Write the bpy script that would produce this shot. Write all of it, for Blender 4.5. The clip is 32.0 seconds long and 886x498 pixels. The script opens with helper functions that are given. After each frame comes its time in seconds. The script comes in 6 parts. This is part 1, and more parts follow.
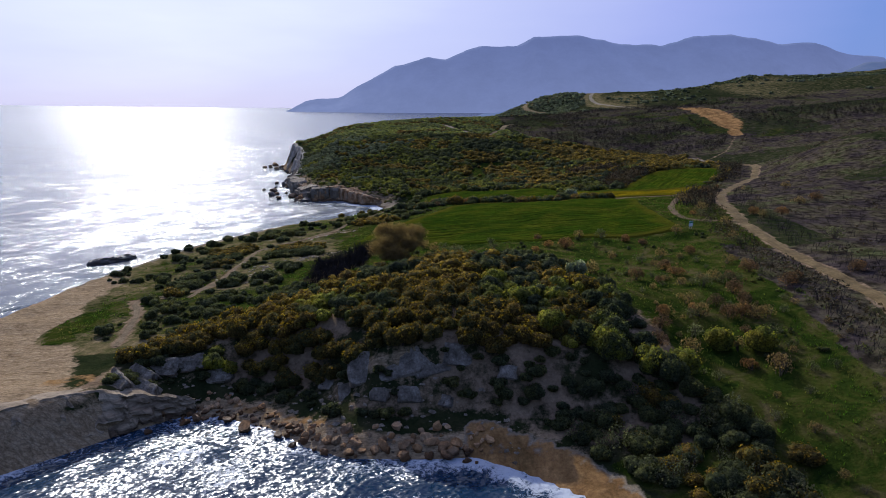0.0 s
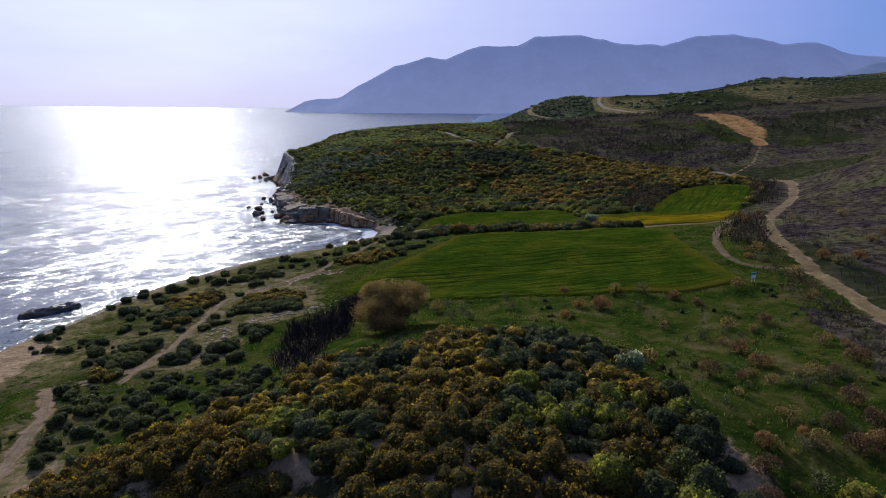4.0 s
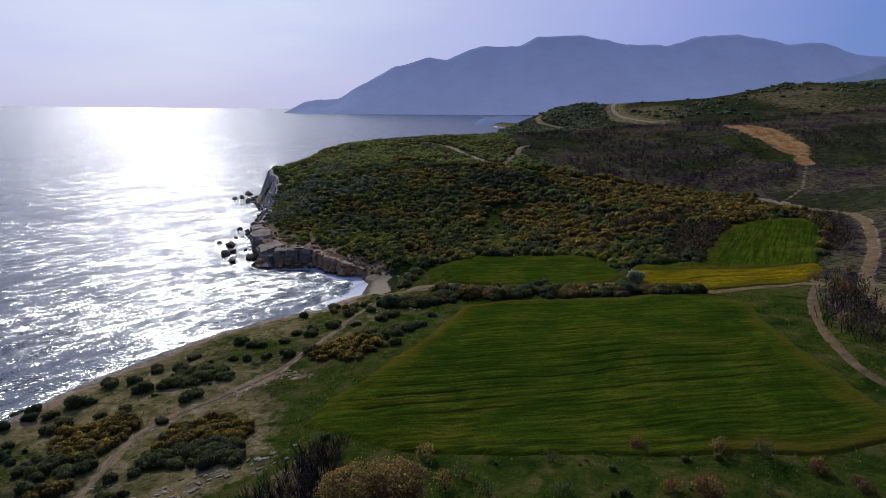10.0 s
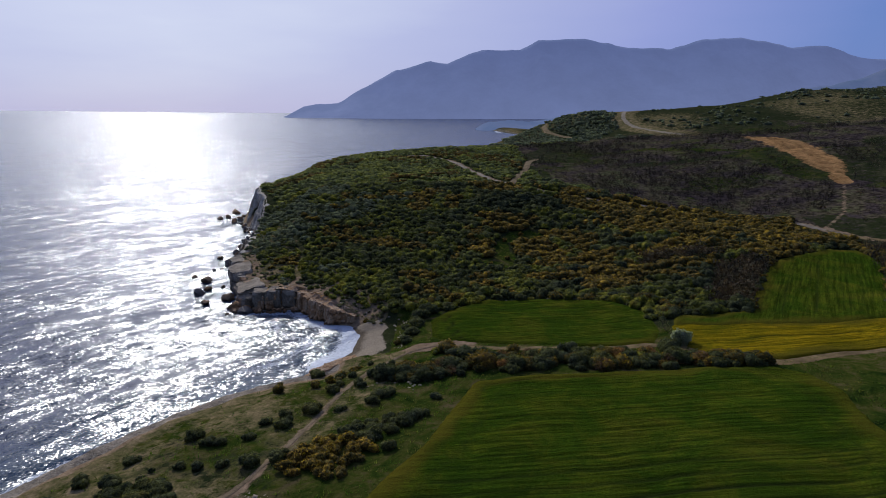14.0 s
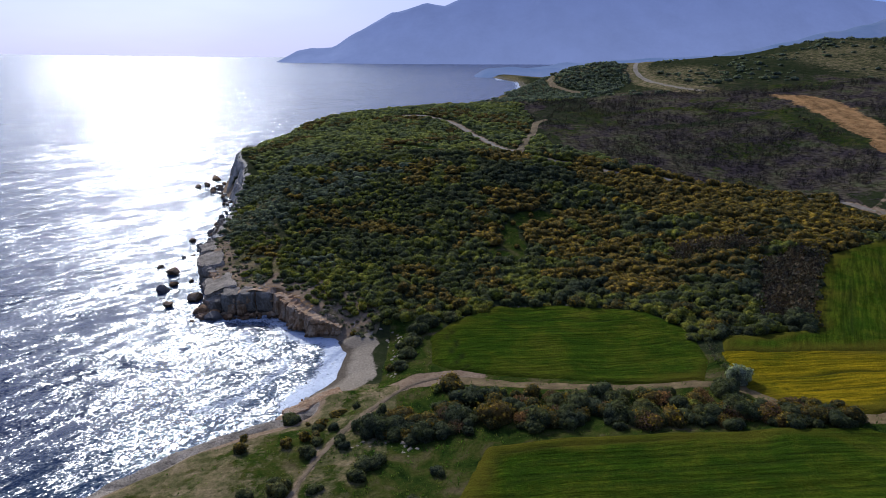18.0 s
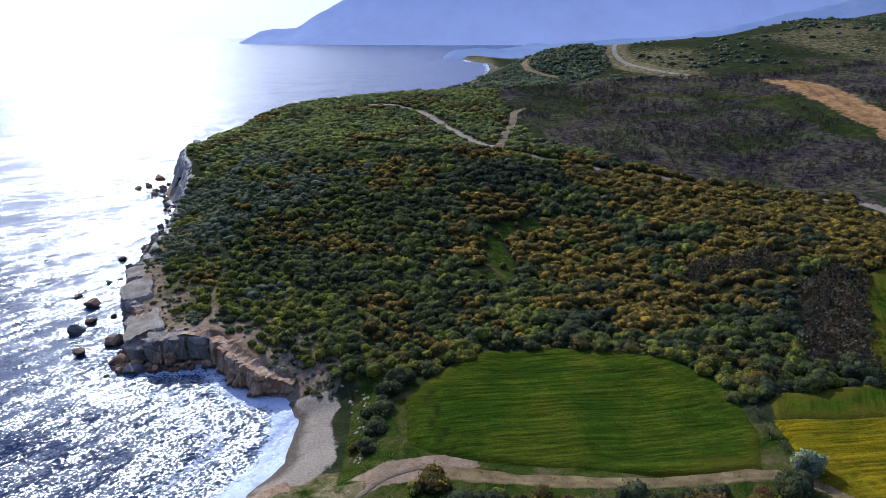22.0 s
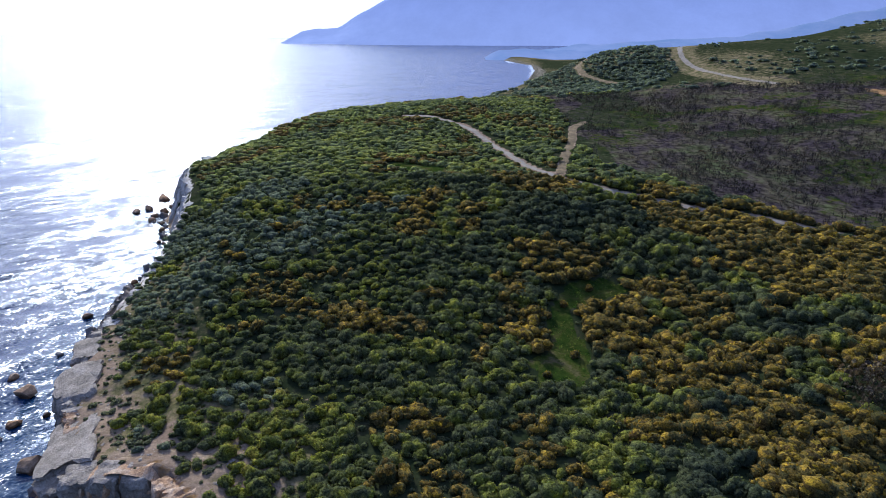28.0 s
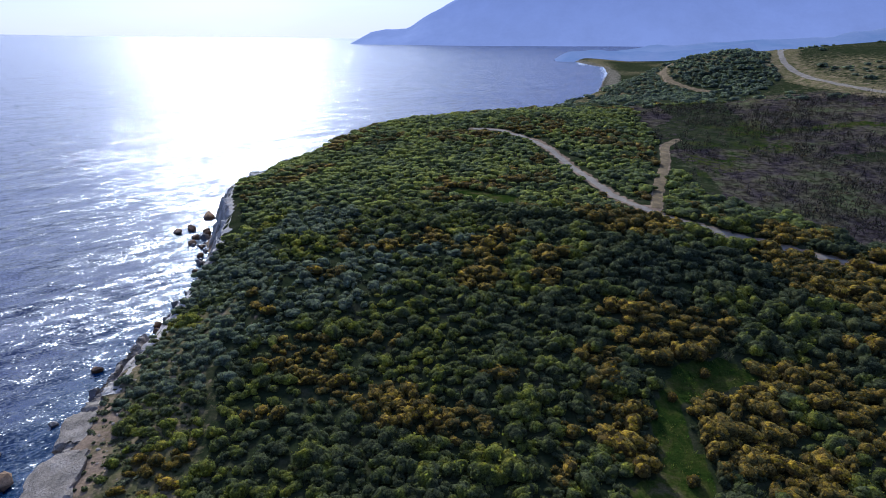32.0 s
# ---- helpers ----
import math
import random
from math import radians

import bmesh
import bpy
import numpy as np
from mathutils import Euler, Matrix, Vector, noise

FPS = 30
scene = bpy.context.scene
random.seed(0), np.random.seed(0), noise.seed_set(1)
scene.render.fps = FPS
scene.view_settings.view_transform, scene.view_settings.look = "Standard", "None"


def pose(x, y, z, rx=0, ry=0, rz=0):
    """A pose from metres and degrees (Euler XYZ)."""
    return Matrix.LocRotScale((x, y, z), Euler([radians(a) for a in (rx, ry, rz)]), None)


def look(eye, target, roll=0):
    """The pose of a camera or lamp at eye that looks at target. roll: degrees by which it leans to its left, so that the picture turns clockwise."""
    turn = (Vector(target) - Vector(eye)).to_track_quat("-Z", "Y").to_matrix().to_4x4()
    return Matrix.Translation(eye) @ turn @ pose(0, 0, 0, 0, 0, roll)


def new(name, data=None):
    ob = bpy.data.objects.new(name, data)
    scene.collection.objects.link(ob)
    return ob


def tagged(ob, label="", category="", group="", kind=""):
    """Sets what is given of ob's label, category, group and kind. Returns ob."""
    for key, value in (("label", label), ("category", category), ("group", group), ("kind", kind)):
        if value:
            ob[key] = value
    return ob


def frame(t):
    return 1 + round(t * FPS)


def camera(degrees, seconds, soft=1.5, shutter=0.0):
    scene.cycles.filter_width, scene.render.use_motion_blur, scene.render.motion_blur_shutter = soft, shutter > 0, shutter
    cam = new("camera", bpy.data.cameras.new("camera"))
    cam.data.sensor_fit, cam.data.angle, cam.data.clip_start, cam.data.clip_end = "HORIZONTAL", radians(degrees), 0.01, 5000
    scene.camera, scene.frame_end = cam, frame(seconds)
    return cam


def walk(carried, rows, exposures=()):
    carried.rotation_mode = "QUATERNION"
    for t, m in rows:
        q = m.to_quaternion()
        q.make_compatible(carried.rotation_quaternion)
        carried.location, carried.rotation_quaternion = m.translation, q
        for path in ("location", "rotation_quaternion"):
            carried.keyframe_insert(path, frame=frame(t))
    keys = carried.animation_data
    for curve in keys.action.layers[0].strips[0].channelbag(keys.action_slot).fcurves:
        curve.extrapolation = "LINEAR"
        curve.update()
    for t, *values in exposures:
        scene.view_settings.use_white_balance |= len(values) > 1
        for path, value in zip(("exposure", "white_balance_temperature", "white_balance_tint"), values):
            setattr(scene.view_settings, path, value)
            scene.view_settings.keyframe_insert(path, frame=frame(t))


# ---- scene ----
cam = camera(69.2, 32.0, soft=0.9)
METRES, EYE, TILT, LEAN, TURN = 260.0, 43.0, -12.4, 0.0, 0.0
ROWS = [
    (0.0, 0.0, 0.0, 0.0, 0.0, 0.0, 0.0),
    (0.5, -0.0005, 0.0149, 0.0034, -0.03, -0.05, 0.0),
    (1.0, -0.001, 0.0299, 0.0068, -0.01, -0.06, -0.02),
    (1.5, -0.0016, 0.0449, 0.0105, 0.0, -0.06, -0.04),
    (2.0, -0.0021, 0.0599, 0.0144, 0.01, -0.05, -0.06),
    (2.5, -0.0026, 0.0747, 0.0206, 0.02, -0.07, -0.05),
    (3.0, -0.0029, 0.0891, 0.0283, 0.03, -0.06, -0.04),
    (3.5, -0.003, 0.1031, 0.0365, 0.04, -0.07, -0.02),
    (4.0, -0.0033, 0.1171, 0.0446, 0.01, -0.04, -0.02),
    (4.5, -0.0031, 0.1307, 0.0525, 0.03, 0.04, 0.0),
    (6.5, -0.0049, 0.1889, 0.0756, -0.13, -0.09, -0.12),
    (7.0, -0.0056, 0.2041, 0.0799, -0.11, -0.06, -0.1),
    (7.5, -0.0061, 0.2187, 0.0838, -0.09, -0.01, -0.09),
    (8.0, -0.0066, 0.2338, 0.0888, -0.03, 0.01, -0.11),
    (8.5, -0.007, 0.2482, 0.0958, 0.02, 0.03, -0.07),
    (9.0, -0.0074, 0.2627, 0.102, 0.06, 0.03, -0.06),
    (9.5, -0.0079, 0.2774, 0.1072, 0.07, -0.03, -0.04),
    (10.0, -0.0087, 0.2922, 0.113, 0.06, -0.07, -0.06),
    (10.5, -0.0092, 0.307, 0.1186, 0.1, -0.08, -0.02),
    (11.0, -0.0098, 0.3217, 0.1253, 0.09, -0.08, -0.04),
    (11.5, -0.0104, 0.3365, 0.132, 0.07, -0.07, 0.0),
    (12.0, -0.0109, 0.3511, 0.1379, 0.06, -0.03, -0.0),
    (12.5, -0.0117, 0.3655, 0.144, 0.07, 0.0, -0.03),
    (13.0, -0.0123, 0.3799, 0.1497, 0.1, 0.08, -0.03),
    (13.5, -0.0128, 0.3937, 0.1547, 0.11, 0.13, -0.04),
    (14.0, -0.0129, 0.4075, 0.1576, 0.12, 0.21, 0.04),
    (14.5, -0.0126, 0.4202, 0.1623, 0.2, 0.29, 0.16),
    (16.5, -0.0154, 0.4798, 0.1882, -0.0, -0.13, -0.11),
    (17.0, -0.0159, 0.4936, 0.1944, -0.03, -1.79, -0.07),
    (17.5, -0.0162, 0.5073, 0.2013, -0.05, -3.92, -0.02),
    (18.0, -0.0168, 0.5215, 0.2065, -0.11, -4.5, -0.02),
    (18.5, -0.0168, 0.5362, 0.2105, -0.13, -5.9, 0.06),
    (19.0, -0.0171, 0.5505, 0.2146, -0.16, -5.93, 0.16),
    (19.5, -0.0182, 0.5656, 0.2182, -2.23, -5.96, 0.53),
    (20.0, -0.0185, 0.5808, 0.2219, -2.52, -5.98, 0.63),
    (20.5, -0.0188, 0.5959, 0.2255, -2.69, -6.01, 0.63),
    (21.0, -0.0189, 0.6113, 0.2289, -2.72, -6.01, 0.66),
    (21.5, -0.0191, 0.626, 0.2331, -2.76, -6.07, 0.67),
    (22.0, -0.0196, 0.6412, 0.237, -2.83, -6.1, 0.68),
    (22.5, -0.0186, 0.6565, 0.2403, -2.8, -6.08, 0.69),
    (23.0, -0.0183, 0.6716, 0.2443, -2.8, -6.11, 0.67),
    (23.5, -0.0185, 0.6863, 0.2478, -2.83, -6.12, 0.61),
    (24.0, -0.0184, 0.7018, 0.251, -2.81, -6.12, 0.57),
    (24.5, -0.018, 0.7173, 0.2548, -2.78, -6.16, 0.63),
    (25.0, -0.0182, 0.7327, 0.2579, -1.44, -6.12, 0.34),
    (25.5, -0.0184, 0.7479, 0.2614, -0.71, -6.09, 0.23),
    (27.5, -0.0203, 0.8095, 0.2751, 0.6, -6.1, -0.13),
    (28.0, -0.0207, 0.8243, 0.2786, 0.58, -6.08, -0.17),
    (28.5, -0.0213, 0.8393, 0.2817, 0.55, -6.07, -0.19),
    (29.0, -0.0226, 0.8547, 0.2853, 3.42, -6.14, -0.78),
    (29.5, -0.0234, 0.8702, 0.2891, 5.47, -6.19, -1.19),
    (30.0, -0.0243, 0.8854, 0.293, 6.04, -6.22, -1.29),
    (30.5, -0.0254, 0.9004, 0.2966, 6.09, -6.21, -1.32),
    (31.0, -0.0276, 0.9152, 0.2999, 6.07, -6.19, -1.36),
    (31.5, -0.0291, 0.9301, 0.3036, 6.17, -6.17, -1.35),
    (32.0, -0.0307, 0.9444, 0.3113, 6.25, -6.14, -1.34),
]
walk(cam, [(t, pose(0, 0, EYE, TILT, LEAN, TURN) @ pose(METRES * x, METRES * y, METRES * z, 90 + pitch, roll, yaw)) for t, x, y, z, yaw, pitch, roll in ROWS],
     exposures=[(0.0, 0.1, 5800, 10), (4.5, 0.1, 5800, 10), (8.0, -0.1, 5800, 10), (11.0, -0.22, 5800, 10), (14.5, -0.28, 5800, 10), (17.0, -0.14, 5600, 10), (19.0, 0.5, 5350, 10), (21.0, 0.64, 5250, 10), (24.0, 0.8, 5230, 10), (28.5, 0.86, 5160, 10), (30.0, 0.54, 5060, 10), (32.0, 0.52, 5060, 10)])

# ---- daylight ----
SUN_SIDE, SUN_HIGH = 24.0, 31.0        # degrees left of the way ahead, degrees above the horizon
sun_way = Vector((-math.sin(radians(SUN_SIDE)) * math.cos(radians(SUN_HIGH)), math.cos(radians(SUN_SIDE)) * math.cos(radians(SUN_HIGH)), math.sin(radians(SUN_HIGH))))
lamp = bpy.data.lights.new("sun", "SUN")
lamp.energy, lamp.angle, lamp.color = 3.3, radians(0.53), (1.0, 0.93, 0.84)
sun = new("sun", lamp)
sun.matrix_world = look(sun_way * 400, (0, 0, 0))
world = bpy.data.worlds.new("sky")
scene.world = world
world.use_nodes = True
wn, wl = world.node_tree.nodes, world.node_tree.links
sky = wn.new("ShaderNodeTexSky")
sky.sky_type, sky.sun_disc = "NISHITA", False
sky.sun_elevation, sky.sun_rotation = radians(SUN_HIGH), radians(-SUN_SIDE)
sky.altitude, sky.air_density, sky.dust_density, sky.ozone_density = 30, 1.0, 1.0, 4.0
# the sky below the horizon mirrors the sky above it, as over hazy water
wt, ws, wc, wm = wn.new("ShaderNodeTexCoord"), wn.new("ShaderNodeSeparateXYZ"), wn.new("ShaderNodeCombineXYZ"), wn.new("ShaderNodeMath")
wm.operation = "ABSOLUTE"
wl.new(wt.outputs["Generated"], ws.inputs[0])
wl.new(ws.outputs[0], wc.inputs[0]), wl.new(ws.outputs[1], wc.inputs[1])
wl.new(ws.outputs[2], wm.inputs[0]), wl.new(wm.outputs[0], wc.inputs[2])
wl.new(wc.outputs[0], sky.inputs[0])
# bright haze: white round the sun, lavender beside it, blue away from it
dots, haze, veil = wn.new("ShaderNodeVectorMath"), wn.new("ShaderNodeValToRGB"), wn.new("ShaderNodeMix")
dots.operation = "DOT_PRODUCT"
dots.inputs[1].default_value = sun_way
wl.new(wc.outputs[0], dots.inputs[0])
span = wn.new("ShaderNodeMapRange")
span.inputs["From Min"].default_value, span.inputs["From Max"].default_value = -1.0, 1.0
wl.new(dots.outputs["Value"], span.inputs["Value"])
cirrus, cloud_at, drift = wn.new("ShaderNodeTexNoise"), wn.new("ShaderNodeMapping"), wn.new("ShaderNodeMath")
cloud_at.inputs["Scale"].default_value = (1.0, 1.0, 5.0)
cirrus.inputs["Scale"].default_value, cirrus.inputs["Detail"].default_value, cirrus.inputs["Roughness"].default_value = 2.2, 4.0, 0.55
wl.new(wc.outputs[0], cloud_at.inputs[0]), wl.new(cloud_at.outputs[0], cirrus.inputs["Vector"])
drift.operation = "MULTIPLY_ADD"
drift.inputs[1].default_value = 0.05
wl.new(cirrus.outputs[0], drift.inputs[0]), wl.new(span.outputs[0], drift.inputs[2])
shift = wn.new("ShaderNodeMath")
shift.operation = "SUBTRACT"
shift.inputs[1].default_value = 0.026
wl.new(drift.outputs[0], shift.inputs[0])
wl.new(shift.outputs[0], haze.inputs[0])
HAZE = [(0.0, (0.15, 0.20, 0.37)), (0.55, (0.17, 0.235, 0.48)), (0.76, (0.19, 0.275, 0.62)), (0.85, (0.39, 0.41, 0.76)), (0.925, (0.60, 0.59, 0.83)), (0.96, (0.80, 0.79, 0.92)), (1.0, (1.8, 1.75, 1.6))]
while len(haze.color_ramp.elements) < len(HAZE):
    haze.color_ramp.elements.new(0.5)
for spot, (at, tone) in zip(haze.color_ramp.elements, HAZE):
    spot.position, spot.color = at, (*tone, 1)
thin = wn.new("ShaderNodeVectorMath")
thin.operation = "SCALE"
thin.inputs["Scale"].default_value = 0.08
wl.new(sky.outputs[0], thin.inputs[0])
veil.data_type = "RGBA"
veil.inputs[0].default_value = 0.85
wl.new(thin.outputs[0], veil.inputs[6]), wl.new(haze.outputs[0], veil.inputs[7])
back = wn["Background"]
back.inputs[1].default_value = 1.0
wl.new(veil.outputs[2], back.inputs[0])

# ---- materials ----
def material(name, rough=0.9, metal=0.0, spec=0.2):
    m = bpy.data.materials.new(name)
    m.use_nodes = True
    b = m.node_tree.nodes["Principled BSDF"]
    b.inputs["Roughness"].default_value, b.inputs["Metallic"].default_value = rough, metal
    b.inputs["Specular IOR Level"].default_value = spec
    return m, m.node_tree.nodes, m.node_tree.links, b


def place(n, l, scale=(1, 1, 1)):
    g, mp = n.new("ShaderNodeNewGeometry"), n.new("ShaderNodeMapping")
    mp.inputs["Scale"].default_value = scale
    l.new(g.outputs["Position"], mp.inputs["Vector"])
    return mp.outputs[0]


def grain(n, l, scale, detail=4.0, rough=0.6, at=None, warp=0.0):
    t = n.new("ShaderNodeTexNoise")
    t.inputs["Scale"].default_value, t.inputs["Detail"].default_value = scale, detail
    t.inputs["Roughness"].default_value, t.inputs["Distortion"].default_value = rough, warp
    l.new(at or place(n, l), t.inputs["Vector"])
    return t.outputs[0]


def ramp(n, l, fac, *stops):
    r = n.new("ShaderNodeValToRGB")
    e = r.color_ramp.elements
    while len(e) < len(stops):
        e.new(0.5)
    for x, (p, c) in zip(e, stops):
        x.position, x.color = p, (*c, 1) if len(c) == 3 else c
    l.new(fac, r.inputs[0])
    return r.outputs[0]


def blend(n, l, fac, a, b, how="MIX"):
    m = n.new("ShaderNodeMix")
    m.data_type, m.blend_type = "RGBA", how
    for sock, v in ((m.inputs[0], fac), (m.inputs[6], a), (m.inputs[7], b)):
        if isinstance(v, bpy.types.NodeSocket):
            l.new(v, sock)
        elif isinstance(v, tuple):
            sock.default_value = (*v, 1)
        else:
            sock.default_value = v
    return m.outputs[2]


def sums(n, l, how, a, b):
    m = n.new("ShaderNodeMath")
    m.operation = how
    for sock, v in zip(m.inputs, (a, b)):
        if isinstance(v, bpy.types.NodeSocket):
            l.new(v, sock)
        else:
            sock.default_value = v
    return m.outputs[0]


def relief(n, l, b, height, strength, distance):
    bump = n.new("ShaderNodeBump")
    bump.inputs["Strength"].default_value, bump.inputs["Distance"].default_value = strength, distance
    l.new(height, bump.inputs["Height"])
    l.new(bump.outputs[0], b.inputs["Normal"])


def cracks(n, l, scale, thin, at=None):
    """Dark joints between the plates of a rock: 0 in the joint, 1 beside it."""
    v = n.new("ShaderNodeTexVoronoi")
    v.feature = "DISTANCE_TO_EDGE"
    v.inputs["Scale"].default_value = scale
    bent = n.new("ShaderNodeVectorMath")
    bent.operation = "ADD"
    at = at or place(n, l)
    t = n.new("ShaderNodeTexNoise")
    t.inputs["Scale"].default_value, t.inputs["Detail"].default_value = scale * 1.7, 3.0
    l.new(at, t.inputs["Vector"])
    l.new(at, bent.inputs[0]), l.new(t.outputs[1], bent.inputs[1])
    l.new(bent.outputs[0], v.inputs["Vector"])
    return ramp(n, l, v.outputs["Distance"], (0.0, (0.0,) * 3), (thin, (1.0,) * 3))


def two_scales(name, big, small, stops, mottled, rough=0.95, spec=0.05, bump=0.4, dist=0.1, stretch=(1, 1, 1), joints=0.0, own=0.0):
    """A rough natural surface: a colour ramp over broad noise, dappled by fine noise, with relief."""
    m, n, l, b = material(name, rough, 0, spec)
    at = place(n, l, stretch)
    c = ramp(n, l, grain(n, l, big, 5, 0.6, at), *stops)
    f = grain(n, l, small, 5, 0.7, at)
    c = blend(n, l, 1.0, c, ramp(n, l, f, (0.25, (1 - mottled,) * 3), (0.75, (1 + mottled,) * 3)), "MULTIPLY")
    if own:
        info = n.new("ShaderNodeObjectInfo")
        c = blend(n, l, 1.0, c, ramp(n, l, info.outputs["Random"], (0.0, (1 - own, 1 - own, 1 - own)), (0.5, (1.0, 0.80, 0.58)), (1.0, (1 + own, 1 + 0.8 * own, 1 + 0.5 * own))), "MULTIPLY")
    if joints:
        k = sums(n, l, "MULTIPLY", cracks(n, l, joints, 0.05, place(n, l, (1, 1, 0.55))), cracks(n, l, joints * 3.1, 0.07))
        c = blend(n, l, 1.0, c, ramp(n, l, k, (0.0, (0.90, 0.89, 0.88)), (1.0, (1.0,) * 3)), "MULTIPLY")
        f = sums(n, l, "ADD", f, sums(n, l, "MULTIPLY", k, 0.35))
    l.new(c, b.inputs["Base Color"])
    relief(n, l, b, f, bump, dist)
    return m


def wet_foot(m, dry_at=0.9):
    """Darkens and glosses a rock where the waves wash it."""
    n, l = m.node_tree.nodes, m.node_tree.links
    b = n["Principled BSDF"]
    old = b.inputs["Base Color"].links[0].from_socket
    cut = n.new("ShaderNodeSeparateXYZ")
    l.new(place(n, l), cut.inputs[0])
    f = ramp(n, l, sums(n, l, "ADD", sums(n, l, "MULTIPLY", cut.outputs[2], 0.5 / dry_at), sums(n, l, "MULTIPLY", sums(n, l, "SUBTRACT", grain(n, l, 0.6, 4), 0.5), 0.9)), (0.38, (0, 0, 0)), (0.55, (1, 1, 1)))
    l.new(blend(n, l, f, blend(n, l, 1.0, old, (0.36, 0.33, 0.31), "MULTIPLY"), old), b.inputs["Base Color"])
    l.new(ramp(n, l, f, (0.0, (0.45,) * 3), (1.0, (0.95,) * 3)), b.inputs["Roughness"])
    return m


def leafy(name, stops, spread=0.3, through_light=0.6, waxy=0.05):
    """Foliage: colour by leaf and by the plant's place, some light through the leaves."""
    m, n, l, b = material(name, 0.75, 0, 0.04)
    b.inputs["Sheen Weight"].default_value, b.inputs["Sheen Roughness"].default_value, b.inputs["Sheen Tint"].default_value = 0.3, 0.5, (0.55, 0.62, 0.3, 1)
    g = n.new("ShaderNodeNewGeometry")
    info = n.new("ShaderNodeObjectInfo")
    f = sums(n, l, "ADD", sums(n, l, "MULTIPLY", grain(n, l, 0.38, 2, 0.5), 0.5), sums(n, l, "MULTIPLY", grain(n, l, 0.06, 3, 0.55), 0.5))
    c = ramp(n, l, sums(n, l, "ADD", f, sums(n, l, "MULTIPLY", sums(n, l, "SUBTRACT", info.outputs["Random"], 0.5), 0.12)), *stops)
    c = blend(n, l, 1.0, c, ramp(n, l, g.outputs["Random Per Island"], (0.0, (1 - spread,) * 3), (1.0, (1 + spread,) * 3)), "MULTIPLY")
    fine = grain(n, l, 3.6, 3, 0.7)
    c = blend(n, l, 1.0, c, ramp(n, l, fine, (0.36, (0.34,) * 3), (0.5, (0.95,) * 3), (0.64, (1.6,) * 3)), "MULTIPLY")
    relief(n, l, b, fine, 1.0, 0.5)
    l.new(c, b.inputs["Base Color"])
    tr, mx = n.new("ShaderNodeBsdfTranslucent"), n.new("ShaderNodeMixShader")
    mx.inputs[0].default_value = through_light
    l.new(blend(n, l, 1.0, c, (1.4, 1.5, 0.8), "MULTIPLY"), tr.inputs[0]), l.new(b.outputs[0], mx.inputs[1]), l.new(tr.outputs[0], mx.inputs[2])
    gl, both = n.new("ShaderNodeBsdfGlossy"), n.new("ShaderNodeMixShader")
    gl.inputs["Roughness"].default_value, both.inputs[0].default_value = 0.6, waxy
    l.new(blend(n, l, 1.0, c, (2.6, 2.6, 1.8), "MULTIPLY"), gl.inputs[0])
    l.new(mx.outputs[0], both.inputs[1]), l.new(gl.outputs[0], both.inputs[2])
    l.new(both.outputs[0], n["Material Output"].inputs[0])
    return m


MASKS = ("grass", "dry_and_haze", "sand", "rock", "dirt", "burnt", "ochre")


